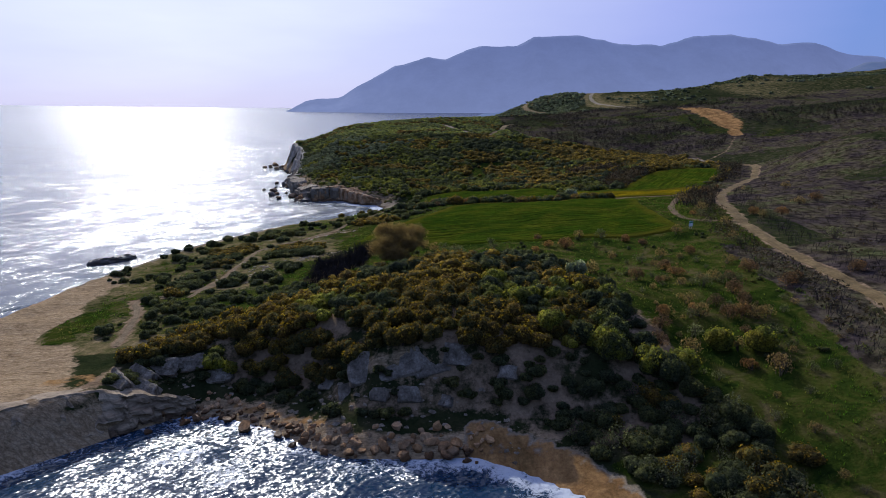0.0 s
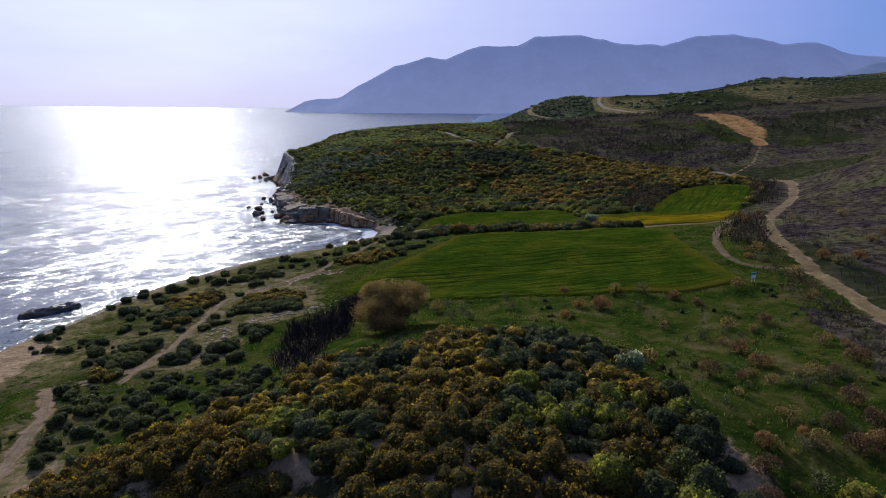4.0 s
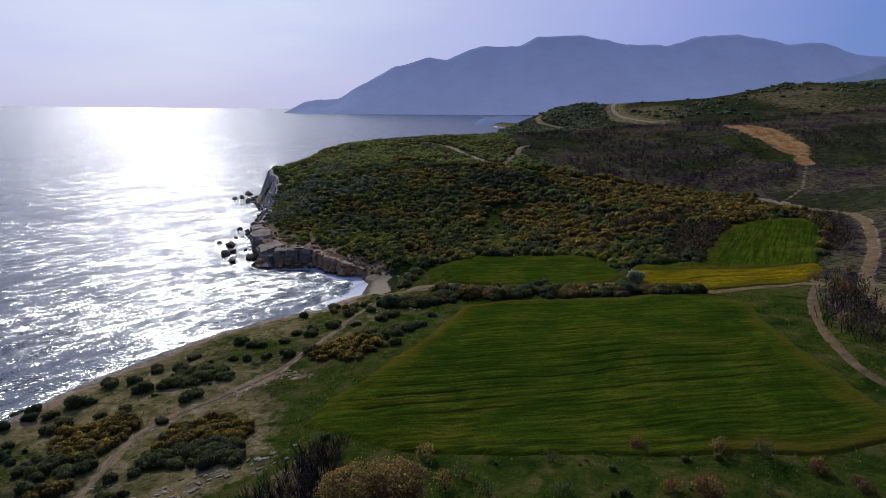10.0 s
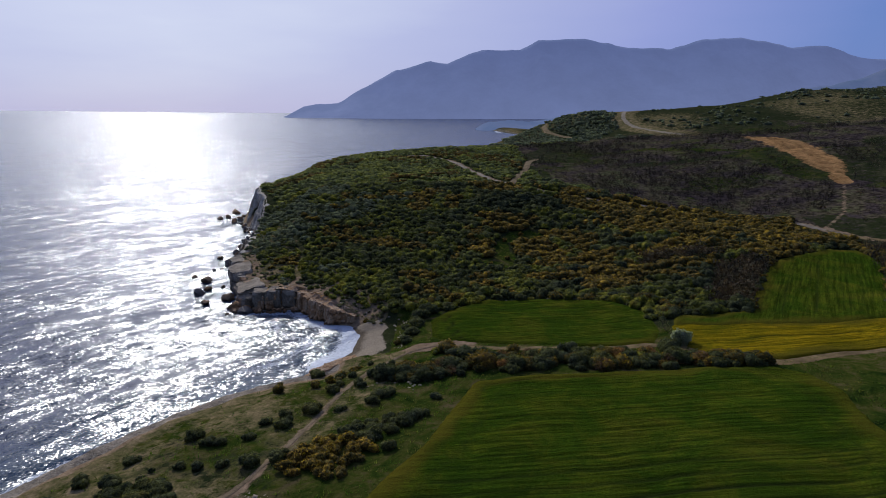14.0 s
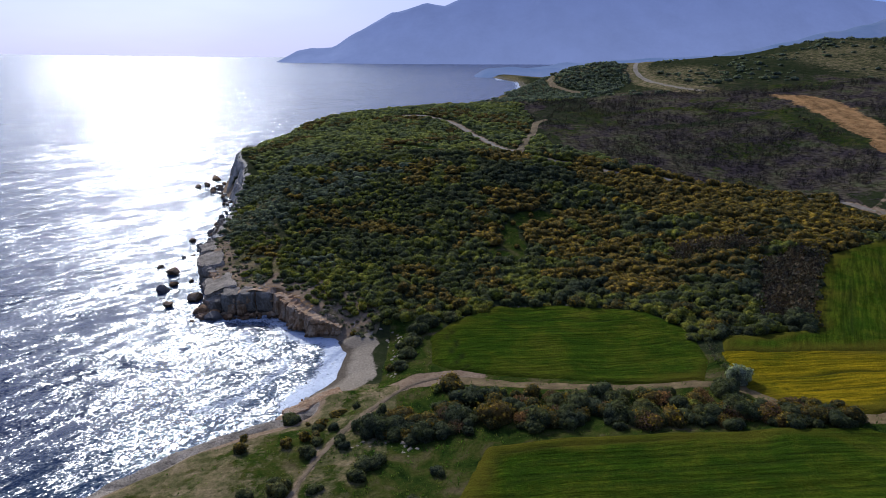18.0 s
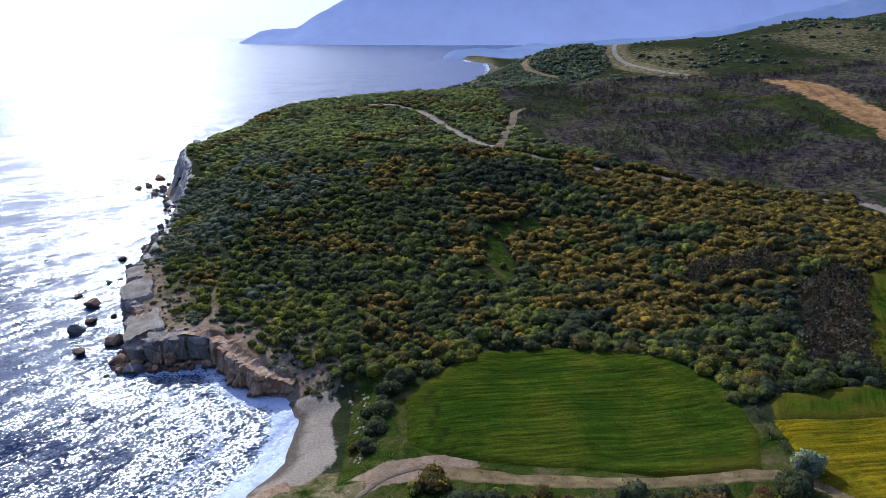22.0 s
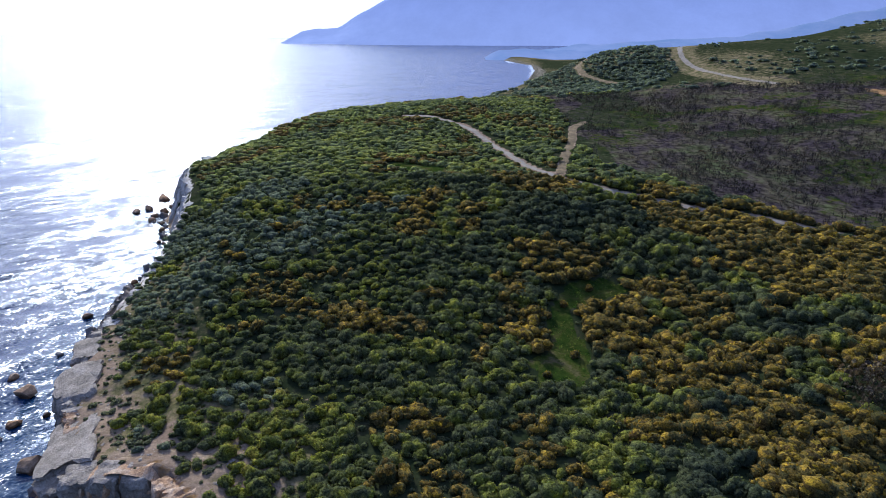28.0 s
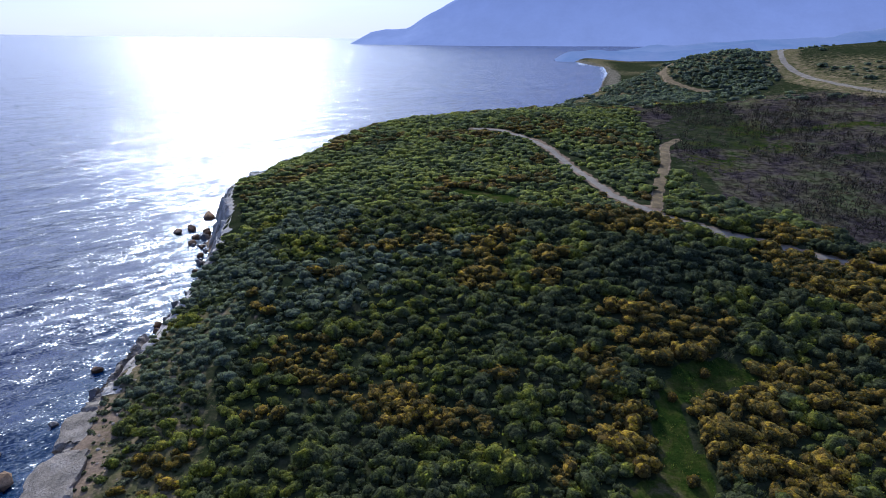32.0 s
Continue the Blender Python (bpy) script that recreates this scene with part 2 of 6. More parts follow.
def ground_material():
    m, n, l, b = material("ground_cover", 1.0, 0, 0.0)
    wide, fine, edge = grain(n, l, 0.05, 4), grain(n, l, 2.2, 6, 0.7), grain(n, l, 0.35, 5, 0.7)
    c = ramp(n, l, grain(n, l, 0.22, 5), (0.3, (0.014, 0.02, 0.008)), (0.5, (0.026, 0.031, 0.012)), (0.7, (0.05, 0.046, 0.022)))
    looks = {
        "grass": ramp(n, l, grain(n, l, 0.16, 7, 0.72, None, 0.6), (0.34, (0.010, 0.020, 0.004)), (0.46, (0.026, 0.040, 0.006)), (0.54, (0.048, 0.052, 0.010)), (0.66, (0.09, 0.07, 0.03))),
        "burnt": ramp(n, l, grain(n, l, 0.06, 6, 0.7), (0.3, (0.022, 0.018, 0.018)), (0.44, (0.05, 0.038, 0.034)), (0.54, (0.075, 0.062, 0.036)), (0.64, (0.066, 0.072, 0.028)), (0.78, (0.13, 0.10, 0.06))),
        "rock": ramp(n, l, grain(n, l, 0.5, 7, 0.7, place(n, l, (0.5, 1.6, 1)), 1.5), (0.3, (0.17, 0.115, 0.06)), (0.5, (0.32, 0.225, 0.125)), (0.7, (0.42, 0.32, 0.195))),
        "ochre": ramp(n, l, edge, (0.3, (0.20, 0.10, 0.035)), (0.7, (0.38, 0.22, 0.09))),
        "sand": ramp(n, l, wide, (0.3, (0.21, 0.172, 0.122)), (0.7, (0.31, 0.258, 0.185))),
        "dirt": ramp(n, l, edge, (0.3, (0.15, 0.10, 0.06)), (0.7, (0.27, 0.19, 0.115))),
    }
    split = sums(n, l, "MULTIPLY", cracks(n, l, 0.5, 0.07, place(n, l, (0.3, 2.2, 1))), cracks(n, l, 1.4, 0.09, place(n, l, (0.4, 1.8, 1))))
    looks["rock"] = blend(n, l, 1.0, looks["rock"], ramp(n, l, split, (0.0, (0.66,) * 3), (1.0, (1.05,) * 3)), "MULTIPLY")
    looks["burnt"] = blend(n, l, 1.0, looks["burnt"], ramp(n, l, grain(n, l, 0.45, 3, 0.6), (0.38, (0.4,) * 3), (0.6, (1.3,) * 3)), "MULTIPLY")
    tide = n.new("ShaderNodeSeparateXYZ")
    l.new(place(n, l), tide.inputs[0])
    looks["sand"] = blend(n, l, 1.0, looks["sand"], ramp(n, l, sums(n, l, "ADD", tide.outputs[2], sums(n, l, "MULTIPLY", sums(n, l, "SUBTRACT", edge, 0.5), 0.8)), (0.25, (0.42, 0.40, 0.38)), (0.6, (0.95, 0.93, 0.9))), "MULTIPLY")
    looks["ochre"] = blend(n, l, 1.0, looks["ochre"], ramp(n, l, grain(n, l, 0.09, 5, 0.7, place(n, l, (1.6, 0.7, 1)), 1.0), (0.35, (0.5, 0.52, 0.5)), (0.6, (1.15,) * 3)), "MULTIPLY")
    looks["dry_and_haze"] = ramp(n, l, grain(n, l, 0.3, 6, 0.7), (0.32, (0.055, 0.056, 0.018)), (0.44, (0.10, 0.088, 0.034)), (0.56, (0.175, 0.132, 0.062)), (0.72, (0.29, 0.215, 0.13)))
    for name in ("burnt", "dry_and_haze", "grass", "rock", "dirt", "sand", "ochre"):
        a = n.new("ShaderNodeAttribute")
        a.attribute_name = name
        f = sums(n, l, "ADD", a.outputs["Fac"], sums(n, l, "MULTIPLY", sums(n, l, "SUBTRACT", edge, 0.5), 1.3))
        c = blend(n, l, ramp(n, l, f, (0.40, (0, 0, 0)), (0.60, (1, 1, 1))), c, looks[name])
    c = blend(n, l, 1.0, c, ramp(n, l, fine, (0.25, (0.6,) * 3), (0.75, (1.35,) * 3)), "MULTIPLY")
    l.new(c, b.inputs["Base Color"])
    relief(n, l, b, sums(n, l, "ADD", fine, sums(n, l, "MULTIPLY", edge, 2.0)), 0.7, 0.25)
    return m


def sea_material():
    m, n, l, b = material("sea_water", 0.2, 0, 0.5)
    b.inputs["IOR"].default_value = 1.33

    def tilt(scale, stretch, turn, slope, detail, warp=0.3):
        """The slope of one train of waves, as an x, y vector."""
        mp, t = n.new("ShaderNodeMapping"), n.new("ShaderNodeTexNoise")
        mp.vector_type = "TEXTURE"
        mp.inputs["Rotation"].default_value, mp.inputs["Scale"].default_value = (0, 0, radians(turn)), (stretch, 1.0, 1.0)
        l.new(place(n, l), mp.inputs["Vector"])
        t.inputs["Scale"].default_value, t.inputs["Detail"].default_value = scale, detail
        t.inputs["Roughness"].default_value, t.inputs["Distortion"].default_value = 0.55, warp
        l.new(mp.outputs[0], t.inputs["Vector"])
        mid, size = n.new("ShaderNodeVectorMath"), n.new("ShaderNodeVectorMath")
        mid.operation, size.operation = "SUBTRACT", "MULTIPLY"
        mid.inputs[1].default_value, size.inputs[1].default_value = (0.5, 0.5, 0.5), (slope, slope, 0.0)
        l.new(t.outputs[1], mid.inputs[0]), l.new(mid.outputs[0], size.inputs[0])
        return size.outputs[0]

    def join(how, p, q):
        v = n.new("ShaderNodeVectorMath")
        v.operation = how
        l.new(p, v.inputs[0])
        if isinstance(q, bpy.types.NodeSocket):
            l.new(q, v.inputs[1])
        else:
            v.inputs[1].default_value = q
        return v.outputs[0]
    # ripples under gusts, wind waves, and the long low swell
    slopes = join("ADD", tilt(2.0, 1.3, 40, 1.3, 3), tilt(0.36, 2.2, 52, 0.85, 2))
    gusts = grain(n, l, 0.016, 4, 0.6, place(n, l, (0.35, 1.0, 1.0)), 0.6)
    scaled = n.new("ShaderNodeVectorMath")
    scaled.operation = "SCALE"
    l.new(slopes, scaled.inputs[0])
    l.new(ramp(n, l, gusts, (0.35, (0.75,) * 3), (0.65, (1.15,) * 3)), scaled.inputs["Scale"])
    slopes = join("ADD", scaled.outputs[0], join("ADD", tilt(0.1, 3.0, 56, 0.5, 2), tilt(0.025, 3.0, 50, 0.16, 3)))
    up = n.new("ShaderNodeVectorMath")
    up.operation = "NORMALIZE"
    l.new(join("ADD", slopes, (0.0, 0.0, 1.0)), up.inputs[0])
    l.new(up.outputs[0], b.inputs["Normal"])
    a = n.new("ShaderNodeAttribute")
    a.attribute_name = "surf"
    lace = grain(n, l, 0.9, 7, 0.8, None, 1.5)
    f = ramp(n, l, sums(n, l, "ADD", a.outputs["Fac"], sums(n, l, "MULTIPLY", sums(n, l, "SUBTRACT", lace, 0.5), 2.6)), (0.55, (0, 0, 0)), (0.85, (0.8, 0.8, 0.8)))
    shoal = n.new("ShaderNodeAttribute")
    shoal.attribute_name = "shoal"
    deep = ramp(n, l, grain(n, l, 0.012, 4), (0.3, (0.004, 0.012, 0.04)), (0.7, (0.008, 0.02, 0.06)))
    c = blend(n, l, shoal.outputs["Fac"], deep, (0.008, 0.030, 0.062))
    c = blend(n, l, f, c, (0.55, 0.58, 0.62))
    l.new(c, b.inputs["Base Color"])
    l.new(ramp(n, l, f, (0.0, (0.2,) * 3), (1.0, (0.8,) * 3)), b.inputs["Roughness"])
    return m


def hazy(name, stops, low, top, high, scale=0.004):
    """Land kilometres off, its haze put in as a glow of its own, thickest at its foot."""
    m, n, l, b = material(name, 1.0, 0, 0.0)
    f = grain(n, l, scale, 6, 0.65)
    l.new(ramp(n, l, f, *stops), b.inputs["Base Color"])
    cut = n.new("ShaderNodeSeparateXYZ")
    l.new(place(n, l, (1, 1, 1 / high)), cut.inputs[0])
    haze_glow = blend(n, l, sums(n, l, "MULTIPLY", cut.outputs[2], 1.0), low, top)
    l.new(blend(n, l, 1.0, haze_glow, ramp(n, l, grain(n, l, scale * 1.6, 5, 0.6), (0.3, (0.96,) * 3), (0.7, (1.03,) * 3)), "MULTIPLY"), b.inputs["Emission Color"])
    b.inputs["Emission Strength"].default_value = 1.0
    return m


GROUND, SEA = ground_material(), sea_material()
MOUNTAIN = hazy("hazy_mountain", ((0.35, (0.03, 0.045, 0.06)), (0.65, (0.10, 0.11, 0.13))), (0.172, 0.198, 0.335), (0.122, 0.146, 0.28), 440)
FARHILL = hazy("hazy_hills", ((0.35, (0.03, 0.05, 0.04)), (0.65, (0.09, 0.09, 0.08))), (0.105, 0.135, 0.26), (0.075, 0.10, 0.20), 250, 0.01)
ROCK = wet_foot(two_scales("sandstone", 0.35, 3.0, ((0.3, (0.15, 0.122, 0.085)), (0.5, (0.26, 0.212, 0.15)), (0.7, (0.35, 0.29, 0.21))), 0.45, 0.9, 0.1, 0.8, 0.25, (1, 1, 0.7), 0.33))
STRATA = wet_foot(two_scales("bedded_sandstone", 0.5, 2.4, ((0.3, (0.15, 0.11, 0.07)), (0.5, (0.29, 0.22, 0.14)), (0.7, (0.42, 0.33, 0.22))), 0.5, 0.9, 0.1, 0.9, 0.3, (0.3, 0.3, 2.2)))
OUTCROP = two_scales("weathered_rock", 0.6, 3.0, ((0.3, (0.10, 0.085, 0.062)), (0.5, (0.21, 0.178, 0.135)), (0.7, (0.34, 0.295, 0.23))), 0.5, 0.95, 0.05, 0.9, 0.25, (1, 1, 0.8), 0.6)
LIMESTONE = wet_foot(two_scales("pale_limestone", 0.2, 2.0, ((0.3, (0.30, 0.25, 0.18)), (0.5, (0.46, 0.39, 0.29)), (0.7, (0.56, 0.49, 0.38))), 0.4, 0.9, 0.1, 0.8, 0.3, (1, 1, 0.5), 0.2))
BOULDER = wet_foot(two_scales("tan_boulder", 0.5, 3.0, ((0.3, (0.16, 0.10, 0.055)), (0.5, (0.30, 0.20, 0.115)), (0.7, (0.41, 0.30, 0.185))), 0.45, 0.9, 0.1, 0.7, 0.15, (1, 1, 0.7), 0.0, 0.3))
OCHRE = wet_foot(two_scales("ochre_rock", 0.5, 3.0, ((0.3, (0.26, 0.14, 0.06)), (0.5, (0.40, 0.25, 0.13)), (0.7, (0.48, 0.36, 0.23))), 0.45, 0.9, 0.1, 0.8, 0.25, (1, 1, 0.7), 0.4))
WETROCK = two_scales("wet_rock", 0.6, 3.5, ((0.3, (0.05, 0.04, 0.032)), (0.6, (0.12, 0.095, 0.07))), 0.35, 0.55, 0.4, 0.6, 0.12)
TRODDEN = two_scales("trodden_earth", 0.5, 3.0, ((0.3, (0.11, 0.082, 0.045)), (0.55, (0.18, 0.13, 0.075)), (0.75, (0.26, 0.195, 0.12))), 0.35)
EARTH = two_scales("dark_earth_track", 0.4, 3.0, ((0.3, (0.055, 0.04, 0.018)), (0.55, (0.11, 0.072, 0.034)), (0.75, (0.17, 0.115, 0.06))), 0.3, 0.95, 0.1, 0.4, 0.08)
DIRT = two_scales("dirt_track", 0.4, 3.0, ((0.3, (0.08, 0.054, 0.022)), (0.55, (0.145, 0.1, 0.042)), (0.75, (0.22, 0.155, 0.07))), 0.3, 0.95, 0.1, 0.4, 0.08)
PALETRACK = two_scales("pale_gravel_track", 0.4, 3.0, ((0.3, (0.15, 0.12, 0.08)), (0.7, (0.26, 0.215, 0.15))), 0.25, 0.95, 0.1, 0.4, 0.08)


def drilled(name, stops, turn):
    """Standing crop: broad patches of colour, streaks along the drilled rows, wheel lines with their shadow in the
    colour, fine leafy grain.
    """
    m, n, l, b = material(name, 1.0, 0, 0.0)
    b.inputs["Sheen Weight"].default_value, b.inputs["Sheen Roughness"].default_value, b.inputs["Sheen Tint"].default_value = 0.05, 0.5, (0.42, 0.66, 0.06, 1)
    g, mp = n.new("ShaderNodeNewGeometry"), n.new("ShaderNodeMapping")
    mp.vector_type = "TEXTURE"
    mp.inputs["Rotation"].default_value = (0, 0, radians(turn))
    mp.inputs["Scale"].default_value = (26, 1, 1)
    l.new(g.outputs["Position"], mp.inputs["Vector"])
    c = ramp(n, l, grain(n, l, 0.07, 7, 0.72, None, 0.5), *stops)
    rows = grain(n, l, 1.3, 5, 0.7, mp.outputs[0])
    fine = grain(n, l, 2.6, 5, 0.75)
    # dim furrows and sunlit shoulders of the rows are coloured in here
    c = blend(n, l, 1.0, c, ramp(n, l, rows, (0.38, (0.46,) * 3), (0.5, (0.88,) * 3), (0.62, (1.4, 1.28, 1.1))), "MULTIPLY")
    c = blend(n, l, 1.0, c, ramp(n, l, fine, (0.28, (0.55,) * 3), (0.72, (1.4,) * 3)), "MULTIPLY")
    # wheel lines turn near-black green: the shadow between taller plants, painted
    worn = n.new("ShaderNodeAttribute")
    worn.attribute_name = "wheel_line_shade"
    c = blend(n, l, worn.outputs["Fac"], c, (0.014, 0.018, 0.005))
    edge = n.new("ShaderNodeAttribute")
    edge.attribute_name = "thin_edge"
    c = blend(n, l, edge.outputs["Fac"], c, (0.085, 0.066, 0.008))
    l.new(c, b.inputs["Base Color"])
    relief(n, l, b, sums(n, l, "ADD", fine, rows), 0.9, 0.35)
    return m


GREENS = ((0.3, (0.016, 0.040, 0.003)), (0.46, (0.030, 0.053, 0.004)), (0.54, (0.050, 0.066, 0.005)), (0.66, (0.076, 0.078, 0.008)))
CROP, CROP_TURNED = drilled("green_crop", GREENS, 1), drilled("green_crop_turned", GREENS, 60)
BLOOM = drilled("yellow_blooming_crop", ((0.3, (0.07, 0.08, 0.004)), (0.45, (0.16, 0.12, 0.004)), (0.7, (0.27, 0.175, 0.004))), 2)
BARK = two_scales("bark", 1.0, 8.0, ((0.3, (0.05, 0.038, 0.03)), (0.7, (0.11, 0.09, 0.07))), 0.3)
CHAR = two_scales("charred_wood", 1.0, 8.0, ((0.3, (0.012, 0.011, 0.011)), (0.7, (0.05, 0.043, 0.04))), 0.3)
LENTISK = leafy("dark_green_leaves", ((0.38, (0.040, 0.047, 0.030)), (0.48, (0.058, 0.064, 0.032)), (0.58, (0.084, 0.085, 0.032)), (0.66, (0.106, 0.092, 0.034))))
SCRUB = leafy("olive_scrub_leaves", ((0.40, (0.068, 0.073, 0.034)), (0.47, (0.116, 0.122, 0.028)), (0.53, (0.188, 0.184, 0.024)), (0.60, (0.218, 0.182, 0.028))))
GORSE = leafy("gorse_spines", ((0.40, (0.056, 0.054, 0.02)), (0.48, (0.088, 0.070, 0.02)), (0.6, (0.13, 0.078, 0.02))))
# paler leaves for scrub far off or sunward: haze and glare in the colour
HAZED_SCRUB = leafy("hazed_scrub_leaves", ((0.4, (0.090, 0.100, 0.054)), (0.5, (0.148, 0.160, 0.050)), (0.6, (0.225, 0.222, 0.046))))
HAZED_GREY = leafy("hazed_grey_leaves", ((0.4, (0.088, 0.10, 0.076)), (0.6, (0.16, 0.17, 0.115))))
GREY = leafy("grey_green_leaves", ((0.4, (0.062, 0.062, 0.042)), (0.6, (0.115, 0.112, 0.072))))
YELLOW = leafy("gorse_blossom", ((0.40, (0.115, 0.066, 0.009)), (0.5, (0.19, 0.116, 0.010)), (0.60, (0.29, 0.19, 0.012))), 0.4, 0.4)
RUST = leafy("rusty_leaves", ((0.40, (0.085, 0.052, 0.042)), (0.5, (0.13, 0.072, 0.05)), (0.6, (0.22, 0.11, 0.052))))
BUDS = leafy("olive_brown_buds", ((0.4, (0.14, 0.090, 0.052)), (0.6, (0.215, 0.142, 0.072))), 0.3)
PALE = leafy("pale_blossom", ((0.4, (0.14, 0.15, 0.10)), (0.6, (0.30, 0.31, 0.24))))
TURF = leafy("grass_blades", ((0.4, (0.03, 0.07, 0.008)), (0.5, (0.055, 0.09, 0.012)), (0.62, (0.12, 0.105, 0.035))))

# ---- the lie of the land: x, y of the shore, height of its lip, width of its rise, width of the slope behind ----
COVE = [(4900, -900, 20, 40, 60), (600, -400, 10, 20, 60), (200, -150, 6, 14, 60), (90, -40, 4, 14, 40), (50, 20, 3, 14, 22), (32, 45, 2.2, 14, 18), (22, 57, 2.0, 13, 16), (15, 65, 2.0, 11, 14),
        (9, 70.5, 2.0, 7, 13), (4, 73.5, 2.0, 4, 12), (-4, 73, 2.2, 4, 11), (-12, 73, 2.5, 4, 11), (-18, 76, 2.5, 5, 12), (-24, 81, 1.6, 6, 12), (-31, 84, 1.3, 5, 11), (-37, 84, 2.2, 3, 9)]
POINT = [(-44, 79, 5.2, 5, 12), (-49, 73.5, 5.8, 6, 18), (-55, 67, 5.6, 6, 25), (-66, 59, 4.8, 5, 25), (-80, 58, 3.5, 3, 25), (-89, 75, 3.0, 4, 25), (-91, 100, 3.0, 4, 25), (-89, 125, 3.0, 4, 25),
         (-88, 150, 2.5, 4, 25), (-83, 172, 2.0, 4, 25), (-79, 190, 2.0, 3, 22), (-72, 207, 1.8, 3, 20), (-60, 228, 1.8, 3, 18), (-47, 242, 2.0, 3, 15), (-38, 248, 2.0, 3, 14), (-31, 251, 2.0, 2.5, 12)]
SMALLCOVE = [(-32, 258, 1.8, 2.5, 10), (-27, 266, 1.5, 9, 10), (-27, 279, 1.5, 9, 10), (-29.5, 286.5, 2.4, 2, 12), (-35, 288.6, 4.4, 1.8, 16), (-39.5, 291.7, 5.2, 1.8, 18), (-44.5, 297, 6.0, 1.8, 22), (-48, 301.8, 6.2, 1.8, 25), (-56.5, 302.2, 6.2, 1.8, 25),
             (-62, 301.5, 5.4, 1.8, 25), (-65.5, 304, 4.6, 1.8, 25), (-69.5, 313.5, 5.4, 1.8, 25), (-75.5, 326, 6.4, 1.8, 25), (-79.8, 338, 6.6, 1.8, 25), (-84, 352, 7.0, 2, 26)]
HEADLAND = [(-87, 375, 8, 2.5, 26), (-90, 398, 9.5, 2.5, 26), (-95, 424, 12.5, 3, 25), (-104, 444, 16, 8, 25), (-113, 460, 18, 9.5, 25), (-118, 479, 18, 9.5, 25), (-114, 496, 18, 8, 25), (-109, 530, 17, 3, 25), (-105, 570, 14, 4, 30), (-100, 620, 10, 6, 40),
            (-85, 680, 6, 8, 60), (-45, 770, 3, 20, 80), (5, 860, 2, 25, 80), (54, 954, 2, 28, 60), (92, 1100, 2, 34, 70), (113, 1240, 2, 40, 70), (150, 1500, 2, 50, 90), (165, 1750, 2, 50, 90)]
FARSHORE = [(120, 2130, 12, 40, 150), (400, 2500, 14, 60, 200), (1500, 3300, 20, 60, 200), (4900, 3300, 20, 60, 200)]
SHORE = np.array(COVE + POINT + SMALLCOVE + HEADLAND + FARSHORE, float)

# spot heights of the land behind the shore
BLUFF = [(0, 91, 12), (0, 112, 14.5), (25, 98, 11.5), (-25, 98, 9.5), (-45, 100, 5.5), (-58, 120, 4.5), (-30, 125, 7.5), (-10, 140, 9), (45, 128, 11.5), (66, 100, 14), (40, 78, 7), (62, 60, 12), (30, 150, 10.5), (100, 90, 15)]
MEADOW = [(-8, 207, 8.5), (52, 184, 13), (64, 168, 14), (-45, 190, 4), (-62, 170, 3.2), (-30, 225, 5), (-15, 255, 4.5), (26, 290, 6), (52, 267, 8), (10, 240, 7.5), (64, 236, 10), (90, 240, 11), (110, 266, 11.5), (95, 215, 14), (140, 290, 13), (160, 340, 14), (120, 150, 15)]
SCRUBLAND = [(-45, 310, 7.2), (-52, 323, 8), (20, 333, 7.2), (31, 345, 8.2), (75, 300, 11), (104, 331, 14), (-57, 385, 19.5), (-11, 409, 23.5), (39, 411, 23), (54, 397, 19), (73, 384, 17), (99, 376, 15.5), (36, 463, 26.5), (67, 510, 29.5), (75, 570, 35), (40, 640, 32),
             (-5, 560, 33.5), (-80, 480, 24), (-72, 550, 28.5), (-98, 500, 23), (-40, 450, 26.5), (0, 480, 28)]
BURNTHILLS = [(130, 420, 17), (150, 380, 15), (110, 470, 25), (110, 560, 36), (180, 480, 34), (205, 525, 40), (213, 848, 54), (134, 738, 58), (110, 738, 53.5), (176, 756, 59), (78, 700, 39), (50, 690, 29), (100, 650, 37), (60, 770, 30), (120, 850, 30), (75, 860, 12), (170, 1000, 9), (260, 1050, 14), (250, 1300, 7), (380, 1250, 22), (400, 900, 78), (700, 1100, 100),
              (400, 600, 62), (250, 350, 30), (300, 200, 42), (220, 250, 31), (170, 180, 20), (250, 60, 28), (172, 286, 26), (206, 300, 34)]
BACKLAND = [(600, 300, 68), (1200, 1200, 140), (300, 1500, 9), (700, 1800, 20), (1500, 2000, 60), (2400, 800, 180), (1500, 200, 110), (2400, 2400, 80), (320, 2250, 6)]
SPOTS = np.array(BLUFF + MEADOW + SCRUBLAND + BURNTHILLS + BACKLAND, float)


def spread(a, b):
    return np.sqrt((a[:, None, 0] - b[None, :, 0]) ** 2 + (a[:, None, 1] - b[None, :, 1]) ** 2 + 18.0 ** 2)


PULL = np.linalg.solve(spread(SPOTS, SPOTS) - 0.0 * np.eye(len(SPOTS)), SPOTS[:, 2] - 12.0)


def to_line(x, y, line, closed=False):
    """Distance from points to a line, and the values (columns past x, y) at the nearest place on it."""
    line = np.asarray(line, float)
    a, b = (line, np.roll(line, -1, 0)) if closed else (line[:-1], line[1:])
    best, value = np.full(x.shape, 1e9), np.zeros((line.shape[1], *x.shape))
    for p, q in zip(a, b):
        d = q - p
        k = np.clip(((x - p[0]) * d[0] + (y - p[1]) * d[1]) / (d[0] ** 2 + d[1] ** 2 + 1e-9), 0, 1)
        r = np.hypot(x - p[0] - k * d[0], y - p[1] - k * d[1])
        near = r < best
        best = np.where(near, r, best)
        for i in range(line.shape[1]):
            value[i] = np.where(near, p[i] + k * d[i], value[i])
    return best, value


